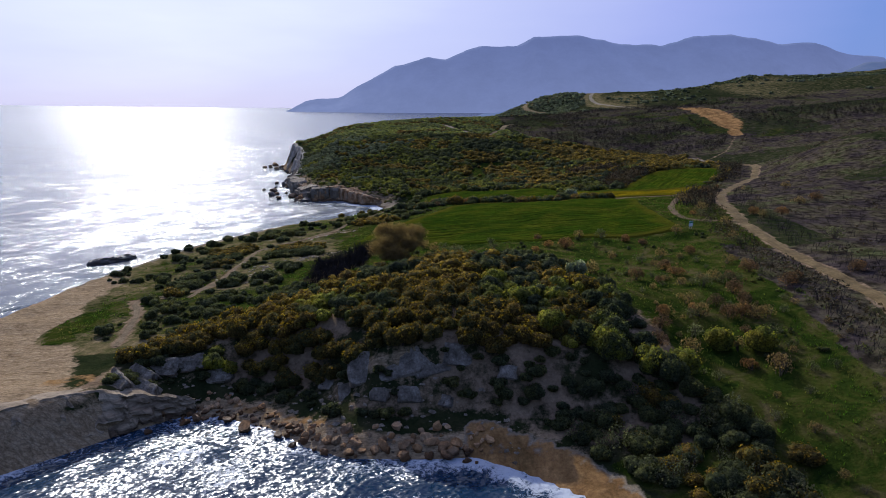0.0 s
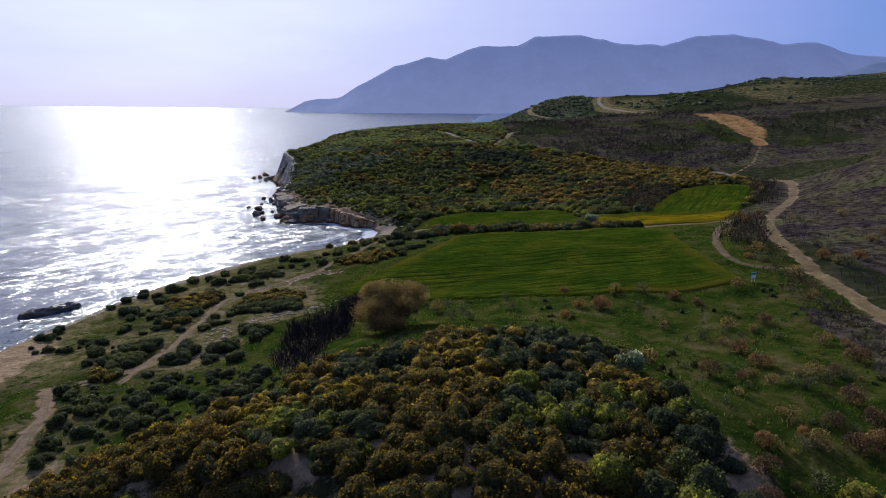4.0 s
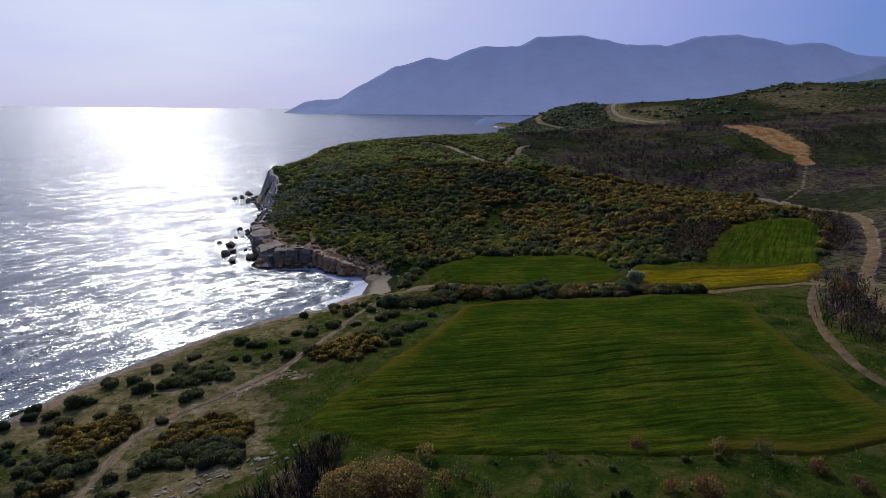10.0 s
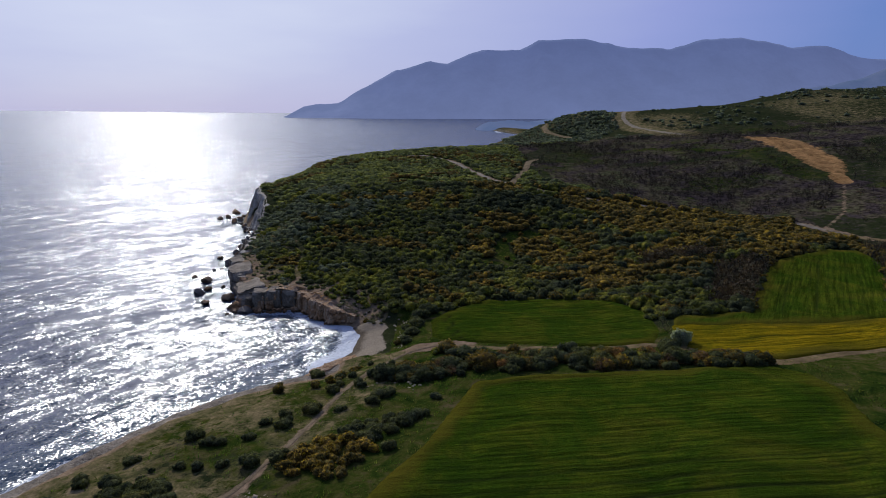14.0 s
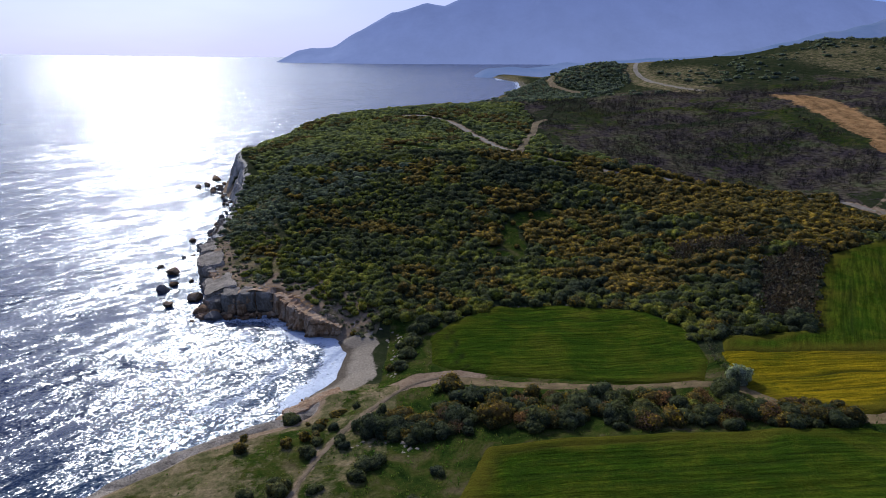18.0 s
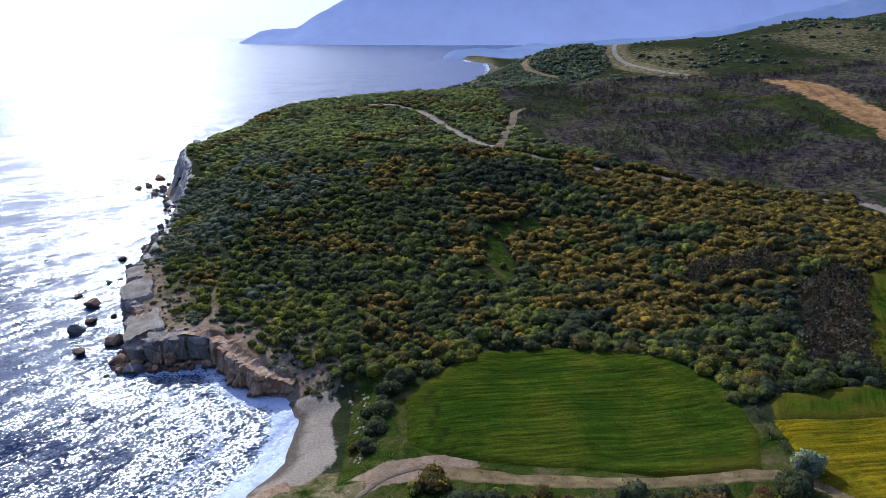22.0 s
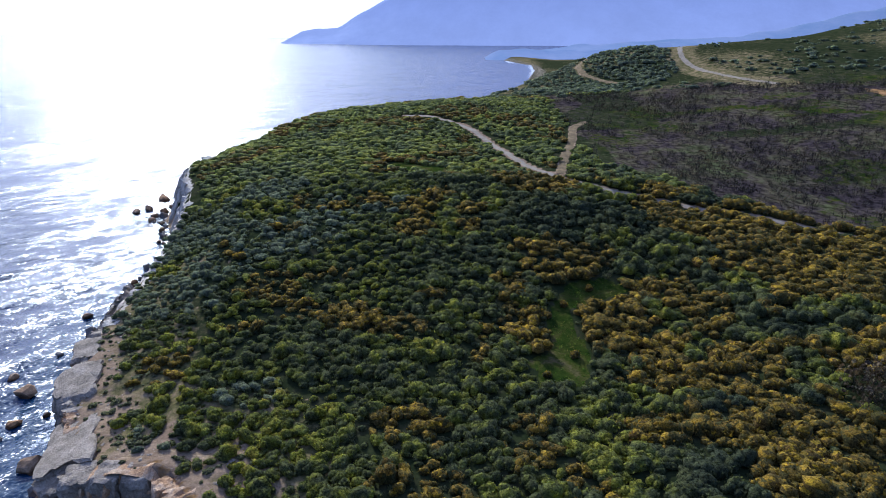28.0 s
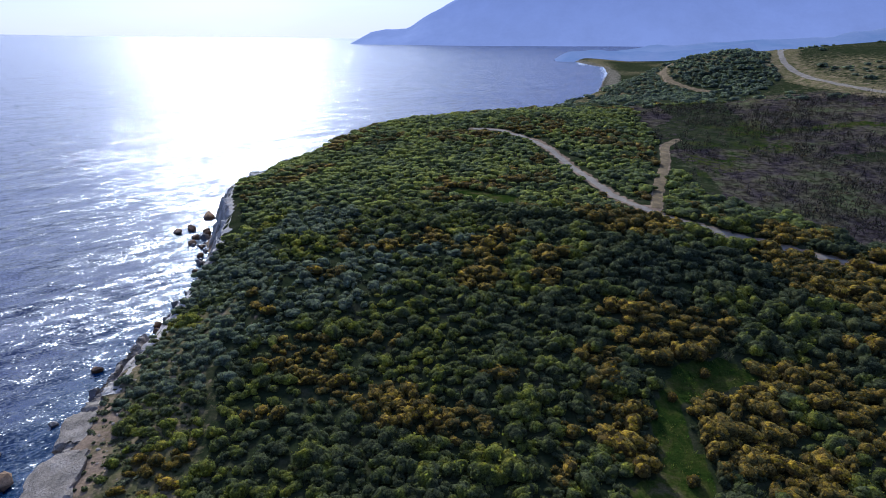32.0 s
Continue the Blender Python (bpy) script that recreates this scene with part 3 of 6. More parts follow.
def within(x, y, ring):
    ring, hit = np.asarray(ring, float)[:, :2], np.zeros(x.shape, bool)
    for p, q in zip(ring, np.roll(ring, -1, 0)):
        if p[1] != q[1]:
            hit ^= ((p[1] > y) != (q[1] > y)) & (x < (q[0] - p[0]) * (y - p[1]) / (q[1] - p[1]) + p[0])
    return hit


def step(x, a, b):
    k = np.clip((x - a) / (b - a), 0, 1)
    return k * k * (3 - 2 * k)


def waver(x, y, size, seed=0):
    """Smooth value noise, about -1 to 1."""
    def h(i, j):
        k = np.sin(i * 127.1 + j * 311.7 + seed * 74.7) * 43758.5453
        return 2 * (k - np.floor(k)) - 1
    u, v = x / size, y / size
    i, j = np.floor(u), np.floor(v)
    f, g = u - i, v - j
    f, g = f * f * (3 - 2 * f), g * g * (3 - 2 * g)
    return (h(i, j) * (1 - f) + h(i + 1, j) * f) * (1 - g) + (h(i, j + 1) * (1 - f) + h(i + 1, j + 1) * f) * g


def land(x, y):
    """Height of the land, and the distance to the shore (negative at sea)."""
    shape = x.shape
    x, y = x.ravel(), y.ravel()
    near, v = to_line(x, y, SHORE, True)
    near = np.where(within(x, y, SHORE), near, -near)
    high = 12.0 + spread(np.stack([x, y], 1), SPOTS) @ PULL
    roam = step(np.abs(near), 5, 40)
    high = np.maximum(high, 1.5) + roam * (0.5 * waver(x, y, 17, 1) + 0.25 * waver(x, y, 7, 2)) + step(np.abs(near), 100, 400) * (y > 500) * (3 * waver(x, y, 60, 3) + 5 * waver(x, y, 130, 6) * step(y, 600, 720))
    lip, rise, back_ = v[2] + 0.35 * waver(x, y, 5, 4), v[3], v[4]
    sheer = (rise < 3.5) * 1.0
    z = lip * step(near, (-0.15 + 0.65 * sheer) * rise, (1 + 0.5 * sheer) * rise)
    z = z + (high - z) * step(near, rise, rise + back_)
    z = np.where(near < 0, np.maximum(-4.0, 0.35 * near) - 0.05, z) + (near > 0.5) * 0.12 * waver(x, y, 2.6, 5) * (1 + (rise < 5) * (near < 14))
    return z.reshape(shape), near.reshape(shape)


def graded(lo, a, b, hi, fine, grow=1.12):
    mid = np.arange(a, b + fine / 2, fine)
    up, s = [], fine
    while (up[-1] if up else mid[-1]) < hi:
        s *= grow
        up.append((up[-1] if up else mid[-1]) + s)
    down, s = [], fine
    while (down[-1] if down else mid[0]) > lo:
        s *= grow
        down.append((down[-1] if down else mid[0]) - s)
    return np.array(down[::-1] + list(mid) + up)


def mesh(name, verts, faces, mats, slots=None, smooth=False):
    """A mesh from arrays; every face has the same number of corners."""
    verts, faces = np.asarray(verts, float).reshape(-1, 3), np.asarray(faces, int)
    me = bpy.data.meshes.new(name)
    k = faces.shape[1]
    me.vertices.add(len(verts)), me.loops.add(faces.size), me.polygons.add(len(faces))
    me.vertices.foreach_set("co", verts.ravel())
    me.loops.foreach_set("vertex_index", faces.ravel())
    me.polygons.foreach_set("loop_start", np.arange(len(faces)) * k)
    if slots is not None:
        me.polygons.foreach_set("material_index", np.asarray(slots, int))
    me.polygons.foreach_set("use_smooth", np.full(len(faces), smooth))
    for m in mats:
        me.materials.append(m)
    me.update(calc_edges=True)
    me.validate()
    return me


def lattice(nx, ny):
    """Quads of a grid whose points run along x first."""
    i = np.arange(nx - 1)[None, :] + nx * np.arange(ny - 1)[:, None]
    return np.stack([i, i + 1, i + nx + 1, i + nx], -1).reshape(-1, 4)


def part(name, data, parent, label=""):
    ob = new(name, data)
    ob.parent = parent
    return tagged(ob, label)


# ---- fields, roads and paths on the plan ----
FIELD_SOUTH = [(-24, 173), (-9, 164), (8, 160), (31, 157), (47, 156), (60, 158), (60, 172), (61, 190), (63, 205), (66, 217), (66, 226), (62, 231), (30, 232), (3, 230), (-2, 217), (-6, 205), (-11, 197), (-16, 187), (-21, 181)]
FIELD_NORTH = [(-6, 265), (-6.5, 277), (-1, 286), (9.5, 294), (26, 294), (44, 285), (50, 274), (48, 259), (44, 251), (29, 251.5), (17, 255), (6.5, 257.5), (-2, 261)]
FIELD_YELLOW = [(51, 247), (55, 240), (66, 235.5), (78, 239.5), (90, 240), (102, 252), (103.5, 257.6), (80, 259.8), (52.5, 262)]
FIELD_EAST = [(53.5, 262.9), (80, 260.8), (104, 258.6), (117, 279), (136, 312), (139, 329), (130, 330), (103, 314), (87, 290), (76, 271), (56, 270)]
THICKET = [(68, 278), (78, 276), (86, 290), (100, 312), (97, 320), (80, 306)]
DARK_BAND = [(60, 314), (64, 325), (85, 329), (91, 320), (69, 318)]
GLADE_EAST = [(67, 311), (79, 313), (87, 315)]
ROAD = [(50, -30), (60, 30), (65, 60), (68, 92), (70, 112), (73, 135), (76.5, 160), (85, 193), (97, 224), (106, 240), (125, 266), (140, 289), (152, 312), (160, 335), (153, 355), (147, 366)]
SIDE_TRACK = [(77.5, 164), (68, 167.5), (65.5, 174), (66.5, 185), (71, 198), (77.5, 213), (85.5, 228), (93, 237.5)]
FARM_TRACK = [(100, 231), (92, 239), (80, 239.5), (69, 234), (63, 234), (53, 238), (51, 247), (44, 250), (31, 249.5), (20, 250), (2, 255), (-4, 257)]
SHORE_PATH = [(-53, 128), (-52, 134), (-51, 141), (-50.5, 149), (-51, 157), (-51.5, 165), (-51, 175), (-47, 182), (-40, 190.5), (-32.5, 200), (-27, 218), (-24, 233), (-19, 244), (-13, 253), (-8, 258), (1, 257)]
SPUR_PATH = [(-54, 100), (-56, 108), (-58, 117), (-64, 127), (-58, 129), (-53, 135), (-51, 142)]
HEAD_TRACK = [(-26, 532), (-14, 527), (0, 512), (9, 484), (16, 453), (22, 436), (28, 425), (36, 419), (46, 413.5), (62, 409), (80, 403), (98, 396), (109, 390), (125, 384), (141, 377), (147, 366), (152, 357)]
HEAD_SPUR = [(30, 428), (36, 455), (44, 484), (48, 508), (55, 518), (84, 516), (117, 505)]
FAR_TRACK = [(169, 577), (158, 605), (152, 642), (151, 673), (155, 695), (168, 735), (182, 762)]
FAR_TRACK_TWO = [(104, 652), (97, 666), (88, 691), (89, 722), (100, 742)]
KNOLL = [(38, 690), (60, 735), (105, 756), (150, 752), (152, 700), (138, 645), (112, 622), (70, 640)]
GREEN_STRIP = [(80, 526), (110, 532), (132, 536), (159, 514), (185, 500)]
CLIFF_PATH = [(-36, 294), (-42, 299.5), (-47, 304), (-51, 307), (-50.5, 314), (-54, 323.5), (-55, 341), (-61, 355), (-57, 372), (-55, 384), (-59, 402)]
CLIFF_PATH_TWO = [(-26, 303), (-26, 317), (-34, 326)]
GROVE = [(-29, 139), (-30.5, 150), (-27, 155), (-21, 166), (-16.5, 167), (-17, 157), (-18, 148), (-18, 139), (-21, 136), (-19, 127), (-18, 118), (-23, 120), (-31, 134)]
STONY = [(-44.5, 138), (-46, 148), (-44, 157), (-37, 162.5), (-30, 164), (-25, 168), (-22, 166), (-27, 161), (-33, 158), (-38, 153), (-40, 147), (-40, 138)]
GLADE_RING = [(9.5, 335.5), (14.5, 338.5), (16, 345), (16, 352.5), (19, 359), (22, 365), (32, 368.5), (37, 363.5), (28, 359.5), (21.5, 355), (20.5, 348), (23, 340), (19.5, 327.5), (12, 329.5)]
GLADE_TWO = [(-22, 438), (-9, 431)]
QUARRY = [(192, 547), (194, 505), (191, 472), (191, 451), (194, 434), (203, 440), (216, 474), (221, 503), (213, 530)]
QUARRY_TRACK = [(194, 436), (192, 426), (181, 407), (168, 385), (150, 366)]
MOUND = [(-52, 92), (-30, 92), (-12, 86), (5, 86), (20, 86), (27, 94), (28, 106), (23, 117), (17, 126), (12, 133), (0, 127), (-9, 120), (-22, 114), (-40, 104)]

xs, ys = graded(-220, -100, 226, 2600, 1.4, 1.07), graded(-900, 40, 560, 3400, 1.4, 1.06)
GX, GY = np.meshgrid(xs, ys)
GZ, GD = land(GX, GY)
for line, half in ((ROAD, 3.4), (HEAD_TRACK, 2.2), (SIDE_TRACK, 2.2)):
    GZ -= 0.25 * (1 - step(to_line(GX, GY, line)[0], half - 1, half + 2))


def ground(x, y):
    """Height of the ground sheet at points of the plan."""
    x, y = np.asarray(x, float), np.asarray(y, float)
    i, j = np.clip(np.searchsorted(xs, x) - 1, 0, len(xs) - 2), np.clip(np.searchsorted(ys, y) - 1, 0, len(ys) - 2)
    f, g = (x - xs[i]) / (xs[i + 1] - xs[i]), (y - ys[j]) / (ys[j + 1] - ys[j])
    return (GZ[j, i] * (1 - f) + GZ[j, i + 1] * f) * (1 - g) + (GZ[j + 1, i] * (1 - f) + GZ[j + 1, i + 1] * f) * g


def trail(x, y, line, half, soft=1.5):
    return 1 - step(to_line(x, y, line)[0], half - soft / 2, half + soft / 2)


def cover(x, y, shore):
    """What covers the ground, as masks from 0 to 1."""
    out = {}
    road_off, rv = to_line(x, y, ROAD)
    head_off, hv = to_line(x, y, HEAD_TRACK)
    meadow = ((y < 262) & (x < rv[0] + 2) & (shore > 5)) | within(x, y, FIELD_NORTH) | within(x, y, FIELD_YELLOW) | within(x, y, FIELD_EAST)
    grass = np.where(meadow, 1.0, 0.0)
    grass = np.where((x < -12) & (y < 262), 1 - (0.5 + 0.2 * waver(x, y, 14, 37)) * step(-x + 0.25 * (y - 215), 7, 25), grass)
    grass = np.where(within(x, y, MOUND), 0.15, grass)
    grass = np.maximum(grass, np.maximum(within(x, y, GLADE_RING) * 1.0, trail(x, y, GLADE_TWO, 3.5)))
    grass = np.maximum(grass, 0.7 * trail(x, y, GLADE_EAST, 2.2))
    grass = np.where((x < -38) & (y < 104), 0.0, grass)
    grass = np.maximum(grass, 0.8 * (1 - step(np.hypot((x + 66) / 5.5, (y - 113) / 9) + 0.4 * waver(x, y, 4, 18), 0.7, 1.15)))
    grass = np.maximum(grass, ((x > -17) & (x < -4) & (y > 256) & (y < 290)) * 1.0)
    grass = np.where((y < 100) & (x > -50) & (x < 20 + (y - 70) * 0.4), 0.1, grass)
    out["grass"] = grass * step(shore, 3, 9)
    out["dry_and_haze"] = np.maximum(((x < -10) & (y < 262) & (y > 96)) * (0.72 + 0.25 * waver(x, y, 16, 38)), 0.8 * ((y > 284) & (y < 380) & (x < -20)) * (1 - step(shore, 14, 34)))
    # beyond y 590 this pale tone stands in for haze on the slopes
    out["dry_and_haze"] = np.maximum(out["dry_and_haze"], (0.36 + 0.3 * waver(x, y, 60, 35)) * ((y > 590) & (shore > 20)))
    out["dry_and_haze"] = np.maximum(out["dry_and_haze"], 0.7 * (np.abs(to_line(x, y, FARM_TRACK)[0]) < 5))
    east = (x > rv[0] + 1) & (y < 345)
    north_east = (y >= 345) & (x > np.maximum(45, hv[0]) + 2) & (y > 345 + 0.0 * x) & (x + 0 * y > 40)
    north_east |= (y > 470) & (x > 48 + (y - 470) * 0.05)
    strip = (road_off < 12) & (y < 345)
    north_east &= (head_off > 6 + 20 * (1 - step(x, 60, 100)) + 5 * waver(x, y, 11, 19)) | (x > 118)
    out["burnt"] = np.where(east | north_east | strip, 1.0, 0.0) * (1 - step(y + 12 * waver(x, y, 40, 20), 585, 620)) * (1 - 0.6 * (waver(x, y, 38, 9) > 0.35))
    out["burnt"] = np.maximum(out["burnt"], 1.0 * within(x, y, THICKET))
    charred = step(to_line(x, y, GROVE, True)[0] * np.where(within(x, y, GROVE), 1, -1) + 1.5 * waver(x, y, 5, 68), -1.5, 2)
    out["burnt"] = np.maximum(out["burnt"], 0.6 * charred)
    out["grass"] = out["grass"] * (1 - 0.75 * charred)
    stony = step(to_line(x, y, STONY, True)[0] * np.where(within(x, y, STONY), 1, -1) + 1.6 * waver(x, y, 5, 72), -2, 2)
    out["grass"] = out["grass"] * (1 - 0.35 * stony) * (1 - 0.12 * ((x < -28) & (y > 128) & (y < 215)) * step(waver(x, y, 12, 73), -0.3, 0.4))
    out["grass"] = out["grass"] * (1 - 0.75 * out["burnt"] * (strip > 0))
    point = (x < -47) & (y < 172)
    out["rock"] = np.maximum(step(-x - np.minimum(50 + 0.5 * (y - 80), 74), -3, 4) * point * (1 - step(y, 140, 165)), (shore > -1) * (1 - step(shore, 2.0, np.where(y > 372, 2.8, 4))))
    out["rock"] = np.maximum(out["rock"], ((y > 290) & (y < 372) & (x < -30)) * (0.55 + 0.4 * waver(x, y, 5, 15)) * (1 - step(shore + 5 * (y > 335), 8, 18)))
    bluff = (y < 100) & (y > 70) & (x > -50) & (x < 34)
    out["rock"] = np.maximum(out["rock"], bluff * (0.3 + 0.25 * waver(x, y, 5, 11)))
    out["grass"] = out["grass"] * (1 - bluff * (y < 94))
    slope = (y > 385) & (y < 600) & (x > 50)
    out["grass"] = np.maximum(out["grass"], slope * 0.5 * step(waver(x, y, 30, 33) + 0.7 * waver(x, y, 9, 34), 0.0, 0.6))
    out["grass"] = np.maximum(out["grass"], 0.62 * trail(x, y, GREEN_STRIP, 4, 6))
    out["dry_and_haze"] = np.maximum(out["dry_and_haze"], 0.7 * trail(x, y, FAR_TRACK, 12, 10) * (x > 140))
    green_patch = 1 - step(np.hypot((x + 66) / 6, (y - 112) / 10), 0.8, 1.2)
    out["rock"] = out["rock"] * (1 - green_patch)
    out["ochre"] = (1 - step(np.hypot((x + 53) / 5, (y - 85) / 4), 0.5, 1.2)) * 0.5 + 0.7 * trail(x, y, [(-30, 86), (-22, 82.5), (-15, 78)], 0.8) + 0.8 * trail(x, y, CLIFF_PATH[:4], 0.7) + 0.75 * step(to_line(x, y, QUARRY, True)[0] * np.where(within(x, y, QUARRY), 1, -1) + 3 * waver(x, y, 9, 16), -4, 6) + trail(x, y, QUARRY_TRACK[:2], 4)
    beach = (shore > -6) * (1 - step(shore + 1.5 * waver(x, y, 6, 12) + 4.0 * (x > 0) + 1.6 * (y > 250), 8.5, 10.5)) * (((y > 259) & (y < 286) & (x > -34) & (x < -12)) | ((x > 3) & (y < 80) & (x < 110)))
    far_beach = 0.5 * (y > 880) * (1 - step(shore, 24, 40)) * (shore > -30)
    out["ochre"] = out["ochre"] + 0.7 * beach * (y < 90)
    out["dirt_slope"] = bluff * (0.55 + 0.4 * waver(x, y, 7, 17)) * step(shore, 4, 7)
    out["sand"] = np.clip(beach + far_beach, 0, 1)
    bare = 1 - step(np.hypot((x + 5) / 11, (y - 257.5) / 3.2), 0.7, 1.1)
    out["dirt"] = np.clip(bare + 0.7 * trail(x, y, SHORE_PATH, 0.9) + 0.12 * trail(x, y, SHORE_PATH[2:10], 2.6, 3) + 0.3 * stony + 0.95 * trail(x, y, SPUR_PATH, 1.1) + 0.62 * trail(x, y, CLIFF_PATH[:-2], 0.5, 2) + 0.55 * ((y > 286) & (y < 372) & (x < -20)) * (1 - step(shore + 5 * waver(x, y, 8, 36) + 0.25 * np.clip(y - 325, 0, 60), 10, 19)) + 0.4 * trail(x, y, CLIFF_PATH_TWO, 0.5) + 0.75 * ((y > 185) & (y < 259) & (x < -20)) * (1 - step(shore + 2 * waver(x, y, 9, 14), 4, 7)) * (shore > 0) + 0.45 * trail(x, y, FAR_TRACK, 2) + 0.6 * trail(x, y, FAR_TRACK_TWO, 2.5) + 0.8 * trail(x, y, HEAD_SPUR[:5], 1.8) + 0.3 * trail(x, y, HEAD_SPUR[4:], 1.0) + 0.5 * trail(x, y, QUARRY_TRACK, 1.3)
                          + 0.7 * trail(x, y, HEAD_TRACK, 2.6) + 0.6 * trail(x, y, ROAD, 2.2) + 0.45 * trail(x, y, [(-40, 190), (-33, 195), (-27, 193)], 2.2, 3) + out.pop("dirt_slope"), 0, 1)
    return out


# ---- the ground, one sheet ----
me = mesh("ground", np.stack([GX, GY, GZ], -1), lattice(len(xs), len(ys)), [GROUND], smooth=True)
masks = cover(GX, GY, GD)
for key in MASKS:
    me.attributes.new(key, "FLOAT", "POINT").data.foreach_set("value", masks[key].ravel().astype(np.float32))
tagged(new("ground", me), "coastal land with meadow, scrub soil, burnt slopes and pale rock", "ground", kind="structure")

# ---- the sea ----
sx, sy = graded(-4850, -200, 50, 4850, 2.2, 1.16), graded(-4850, 20, 560, 4850, 2.6, 1.16)
SX, SY = np.meshgrid(sx, sy)
far_off = np.hypot(SX, SY)
near, _ = to_line(SX, SY, SHORE, True)
near = np.where(within(SX, SY, SHORE), -near, near)
SZ = 35 * np.clip((far_off - 1200) / 3700, 0, None) ** 2 + 0.10 * waver(SX, SY * 2.2, 14, 21) + 0.05 * waver(SX, SY, 5, 22)
SZ += 0.25 * np.exp(-((near - 9 - 2 * waver(SX, SY, 18, 23)) / 1.8) ** 2) * (SY < 320)
me = mesh("sea", np.stack([SX, SY, SZ], -1), lattice(len(sx), len(sy)), [SEA], smooth=True)
wash = (1 - step(near, 0.4, 4.5)) * (0.75 + 0.35 * waver(SX, SY, 16, 24)) * (SY < 2000)
wash = np.maximum(wash, (((SY > 255) & (SY < 292)) | ((SX > 2) & (SY < 80))) * (SX > -42) * (1 - step(near, 1.5 + 1.5 * (SY > 200), 4.5 + 2.5 * (SY > 200))) * 1.0)
inlet = (SY < 90) & (SX > -48) & (SX < 30)
wash = np.maximum(wash, inlet * (1 - step(near, 10, 24)) * (0.33 + 0.22 * np.sin(near / 1.5 + 2.2 * waver(SX, SY, 8, 28)) + 0.2 * waver(SX, SY, 4, 29)))
bay = (SY > 252) & (SY < 305) & (SX > -72)
wash = np.maximum(wash, bay * (1 - step(near, 12, 26)) * (0.36 + 0.28 * np.sin(near / 1.7 + 1.6 * waver(SX, SY, 9, 25)) + 0.15 * waver(SX, SY, 5, 26)))
wash = np.maximum(wash, bay * (1 - step(near, 2, 8)) * 0.85)
wash = np.maximum(wash, (SY > 290) * (SY < 500) * (1 - step(near, 5, 11)) * (0.42 + 0.2 * waver(SX, SY, 6, 27)))
me.attributes.new("surf", "FLOAT", "POINT").data.foreach_set("value", wash.ravel().astype(np.float32))
me.attributes.new("shoal", "FLOAT", "POINT").data.foreach_set("value", (1 - step(near, 2, 26)).ravel().astype(np.float32))
tagged(new("sea", me), "open sea with sun glitter, small waves and white surf at the shore", "sea", kind="structure")

# ---- far mountain and hills ----
SKYLINE = [(-1010, 6), (-943, 30), (-837, 87), (-630, 107), (-457, 197), (-285, 295), (-81, 341), (20, 331), (222, 402), (425, 399), (541, 460), (809, 470), (1064, 415), (1300, 405), (1432, 444), (1715, 470), (2007, 418), (2209, 415), (2418, 360), (2652, 334)]


def ridge(name, line, y0, depth, mat, label, rough):
    line = np.array(line, float)
    x = np.arange(line[0, 0], line[-1, 0], rough)
    v = np.linspace(-1, 1, 41)
    X, V = np.meshgrid(x, v)
    crest = np.interp(X, line[:, 0], line[:, 1]) + rough * 0.15 * waver(X, 0 * X, rough * 2, 31) + rough * 0.3 * waver(X, 0 * X, rough * 5, 32)
    fold = 1 - np.abs(waver(X + 0.4 * depth * V, V * depth, 160, 33))
    Z = crest * (1 - np.abs(V) ** (1.15 + 0.25 * waver(X, 0 * X, 300, 34))) * (1 - 0.22 * fold * np.abs(V) * (1 - np.abs(V)) * 2) - 8 * (np.abs(V) > 0.98)
    Y = y0 + V * depth * (0.4 + 0.6 * np.clip(crest / 450, 0, 1))
    return tagged(new(name, mesh(name, np.stack([X, Y, Z], -1), lattice(len(x), len(v)), [mat], smooth=True)), label, "mountain", kind="structure")


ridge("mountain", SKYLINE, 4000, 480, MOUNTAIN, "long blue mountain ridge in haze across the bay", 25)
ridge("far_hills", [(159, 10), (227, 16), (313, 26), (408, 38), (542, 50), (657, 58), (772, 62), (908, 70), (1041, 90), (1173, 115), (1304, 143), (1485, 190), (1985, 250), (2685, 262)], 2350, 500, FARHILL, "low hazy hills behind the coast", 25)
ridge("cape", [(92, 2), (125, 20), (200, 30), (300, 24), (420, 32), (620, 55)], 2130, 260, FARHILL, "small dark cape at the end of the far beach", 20)

